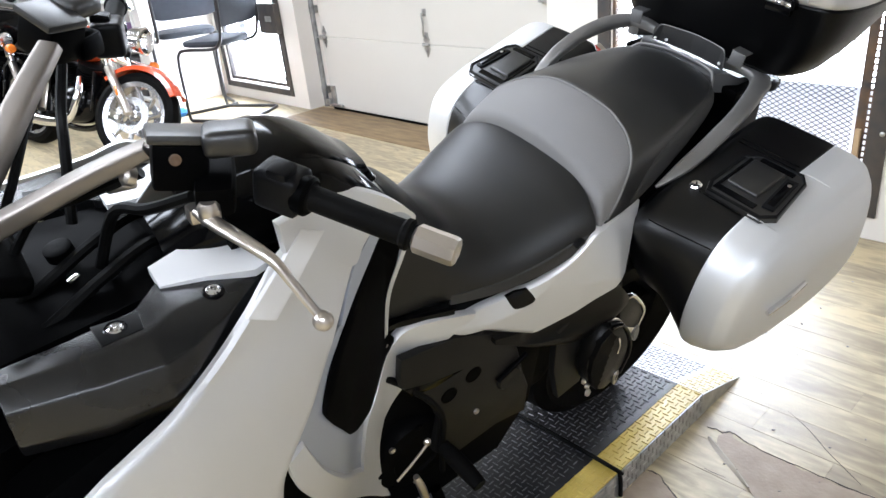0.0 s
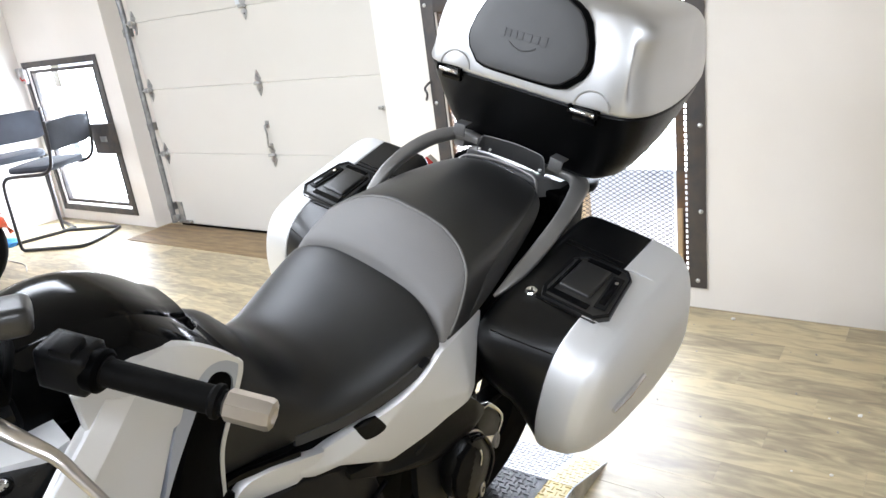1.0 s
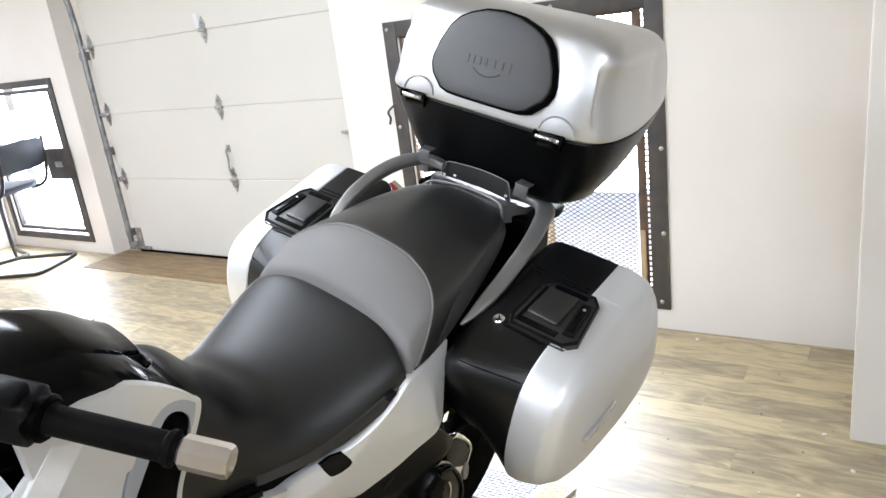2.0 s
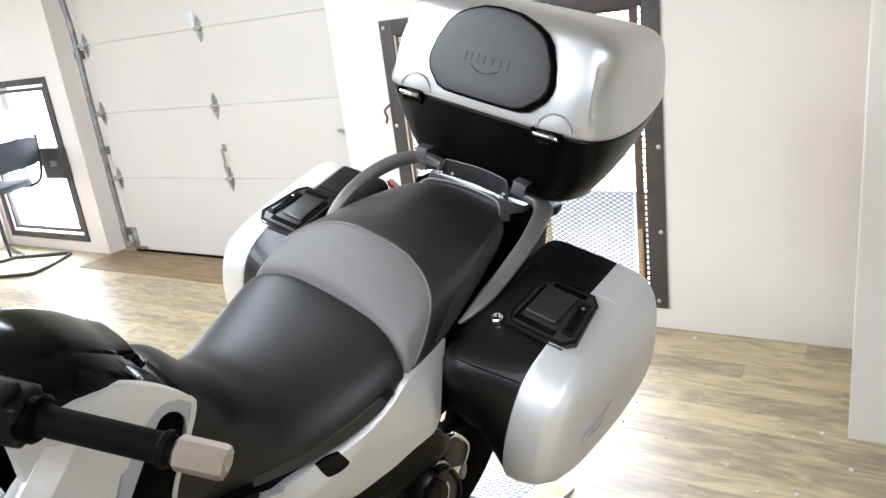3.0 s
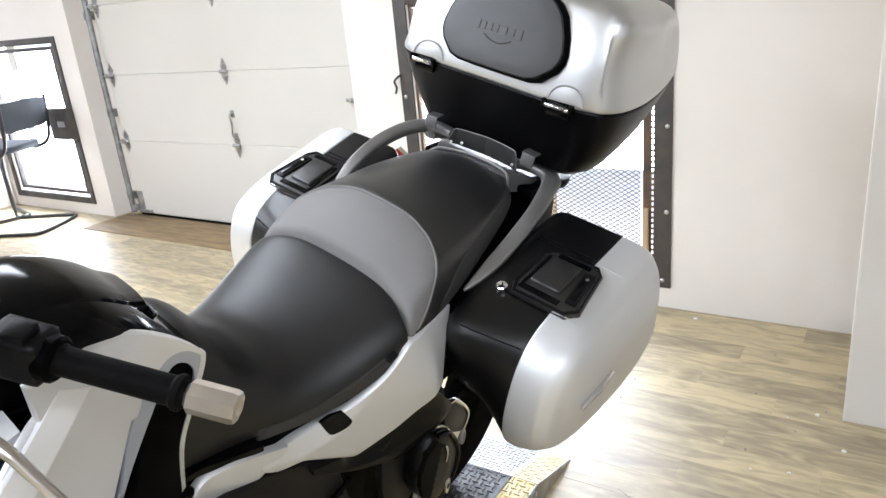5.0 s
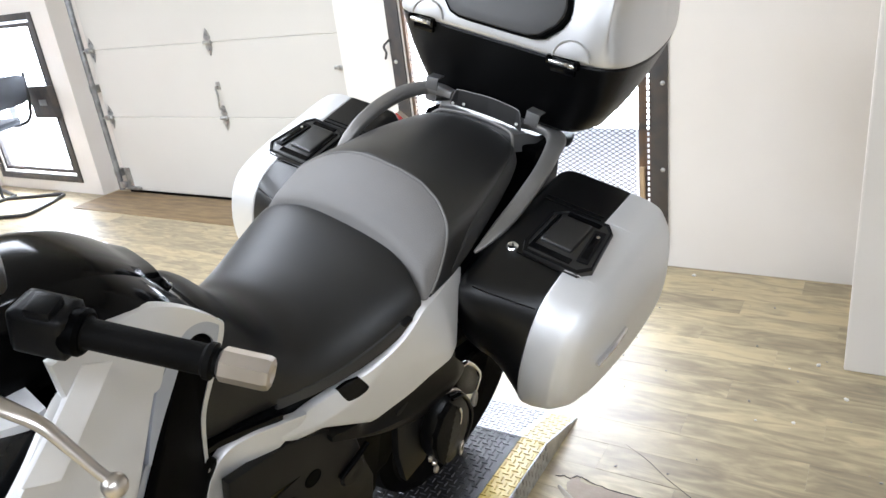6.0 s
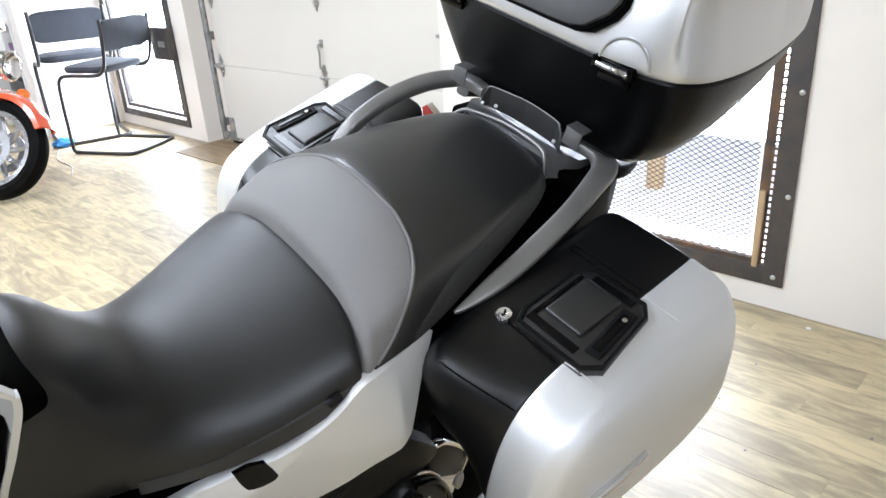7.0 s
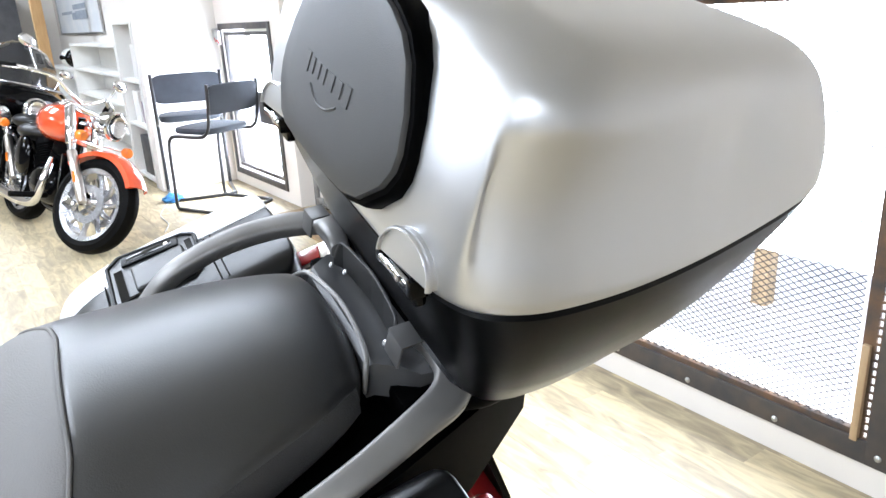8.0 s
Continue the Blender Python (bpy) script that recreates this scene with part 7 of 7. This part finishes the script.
part("hanger_bolt", lathe([(0.010, 0), (0.010, 0.006), (0.004, 0.008), (0.001, 0.007)], pose(0.238, -0.362, 0.742, -30, 40, 0), 12), CHROME, hang, "bright bolt head")
part("shock", lathe([(0.03, 0), (0.045, 0.02), (0.045, 0.2), (0.03, 0.22)], pose(0.05, -0.42, 0.42, -20), 16), ENGINE, bike)
part("side_stand", tube([(0.16, -0.80, 0.26), (0.22, -0.78, 0.14), (0.30, -0.76, -0.035)], [0.016, 0.014, 0.014], 10), PLASTIC, bike, "black side stand")
part("stand_foot", box((0.07, 0.06, 0.01), pose(0.302, -0.76, -0.037, 0, -16, 0), 0.003), PLASTIC, bike)
part("footrest", tube([(0.19, -0.815, 0.478), (0.23, -0.812, 0.474), (0.27, -0.81, 0.472), (0.315, -0.808, 0.470)], [0.016, 0.021, 0.021, 0.017], 14, flat=0.8), RUBBER, bike, "black rubber footrest")
lever = part("gear_lever", tube([(0.215, -0.905, 0.462), (0.222, -0.893, 0.42), (0.224, -0.872, 0.345), (0.22, -0.85, 0.30)], [0.007, 0.010, 0.009, 0.008], 10), ALLOY, bike, "polished gear lever")
part("shift_rod", tube([(0.218, -0.880, 0.566), (0.22, -0.920, 0.530), (0.22, -0.958, 0.497)], 0.003, 8), ALLOY, lever, "thin bright shift rod")
part("rod_joint", lathe([(0.008, -0.004), (0.009, 0), (0.006, 0.006), (0.001, 0.007)], pose(0.216, -0.882, 0.568, 0, 90, 0), 12), ALLOY, lever)
part("exhaust", lathe([(0.03, 0), (0.055, 0.04), (0.07, 0.15), (0.07, 0.5), (0.06, 0.56), (0.045, 0.57)], pose(-0.2, -0.45, 0.4, -80, 0, 0), 24), ALLOY, bike, "brushed silencer")


def road_wheel(name, y, radius, width, parent):
    z = 0.032 + radius
    m = pose(0, y, z, 0, 90, 0)
    tyre = part(name, ring_lathe([(radius * 0.68, -width * 0.36), (radius * 0.84, -width * 0.5), (radius * 0.95, -width * 0.42), (radius, -width * 0.12), (radius, width * 0.12), (radius * 0.95, width * 0.42), (radius * 0.84, width * 0.5), (radius * 0.68, width * 0.36)], m, 48), RUBBER, parent, "black road tyre")
    part("rim", ring_lathe([(radius * 0.62, -width * 0.34), (radius * 0.7, -width * 0.4), (radius * 0.7, width * 0.4), (radius * 0.62, width * 0.34)], m, 40), ENGINE, tyre)
    for i in range(5):
        a = 72 * i
        part("spoke", box((0.03, 0.05, radius * 0.62), m @ pose(0, 0, 0, 0, 0, a) @ pose(0, radius * 0.32, 0, 90, 0, 0), 0.008), ENGINE, tyre)
    part("hub", lathe([(0.04, -0.08), (0.05, -0.07), (0.05, 0.07), (0.04, 0.08)], m, 20), ENGINE, tyre)
    return tyre


road_wheel("rear_wheel", -0.10, 0.33, 0.19, bike)
road_wheel("front_wheel", -1.72, 0.32, 0.13, bike)
part("swing_arm", tube([(-0.07, -0.55, 0.42), (-0.13, -0.35, 0.4), (-0.13, -0.1, 0.36)], [0.05, 0.04, 0.03], 12), ENGINE, bike)
for side in (1, -1):
    part("fork_leg", rod((side * 0.1, -1.70, 0.36), (side * 0.1, -1.50, 1.08), 0.028, 14), PLASTIC, bike)

boards()
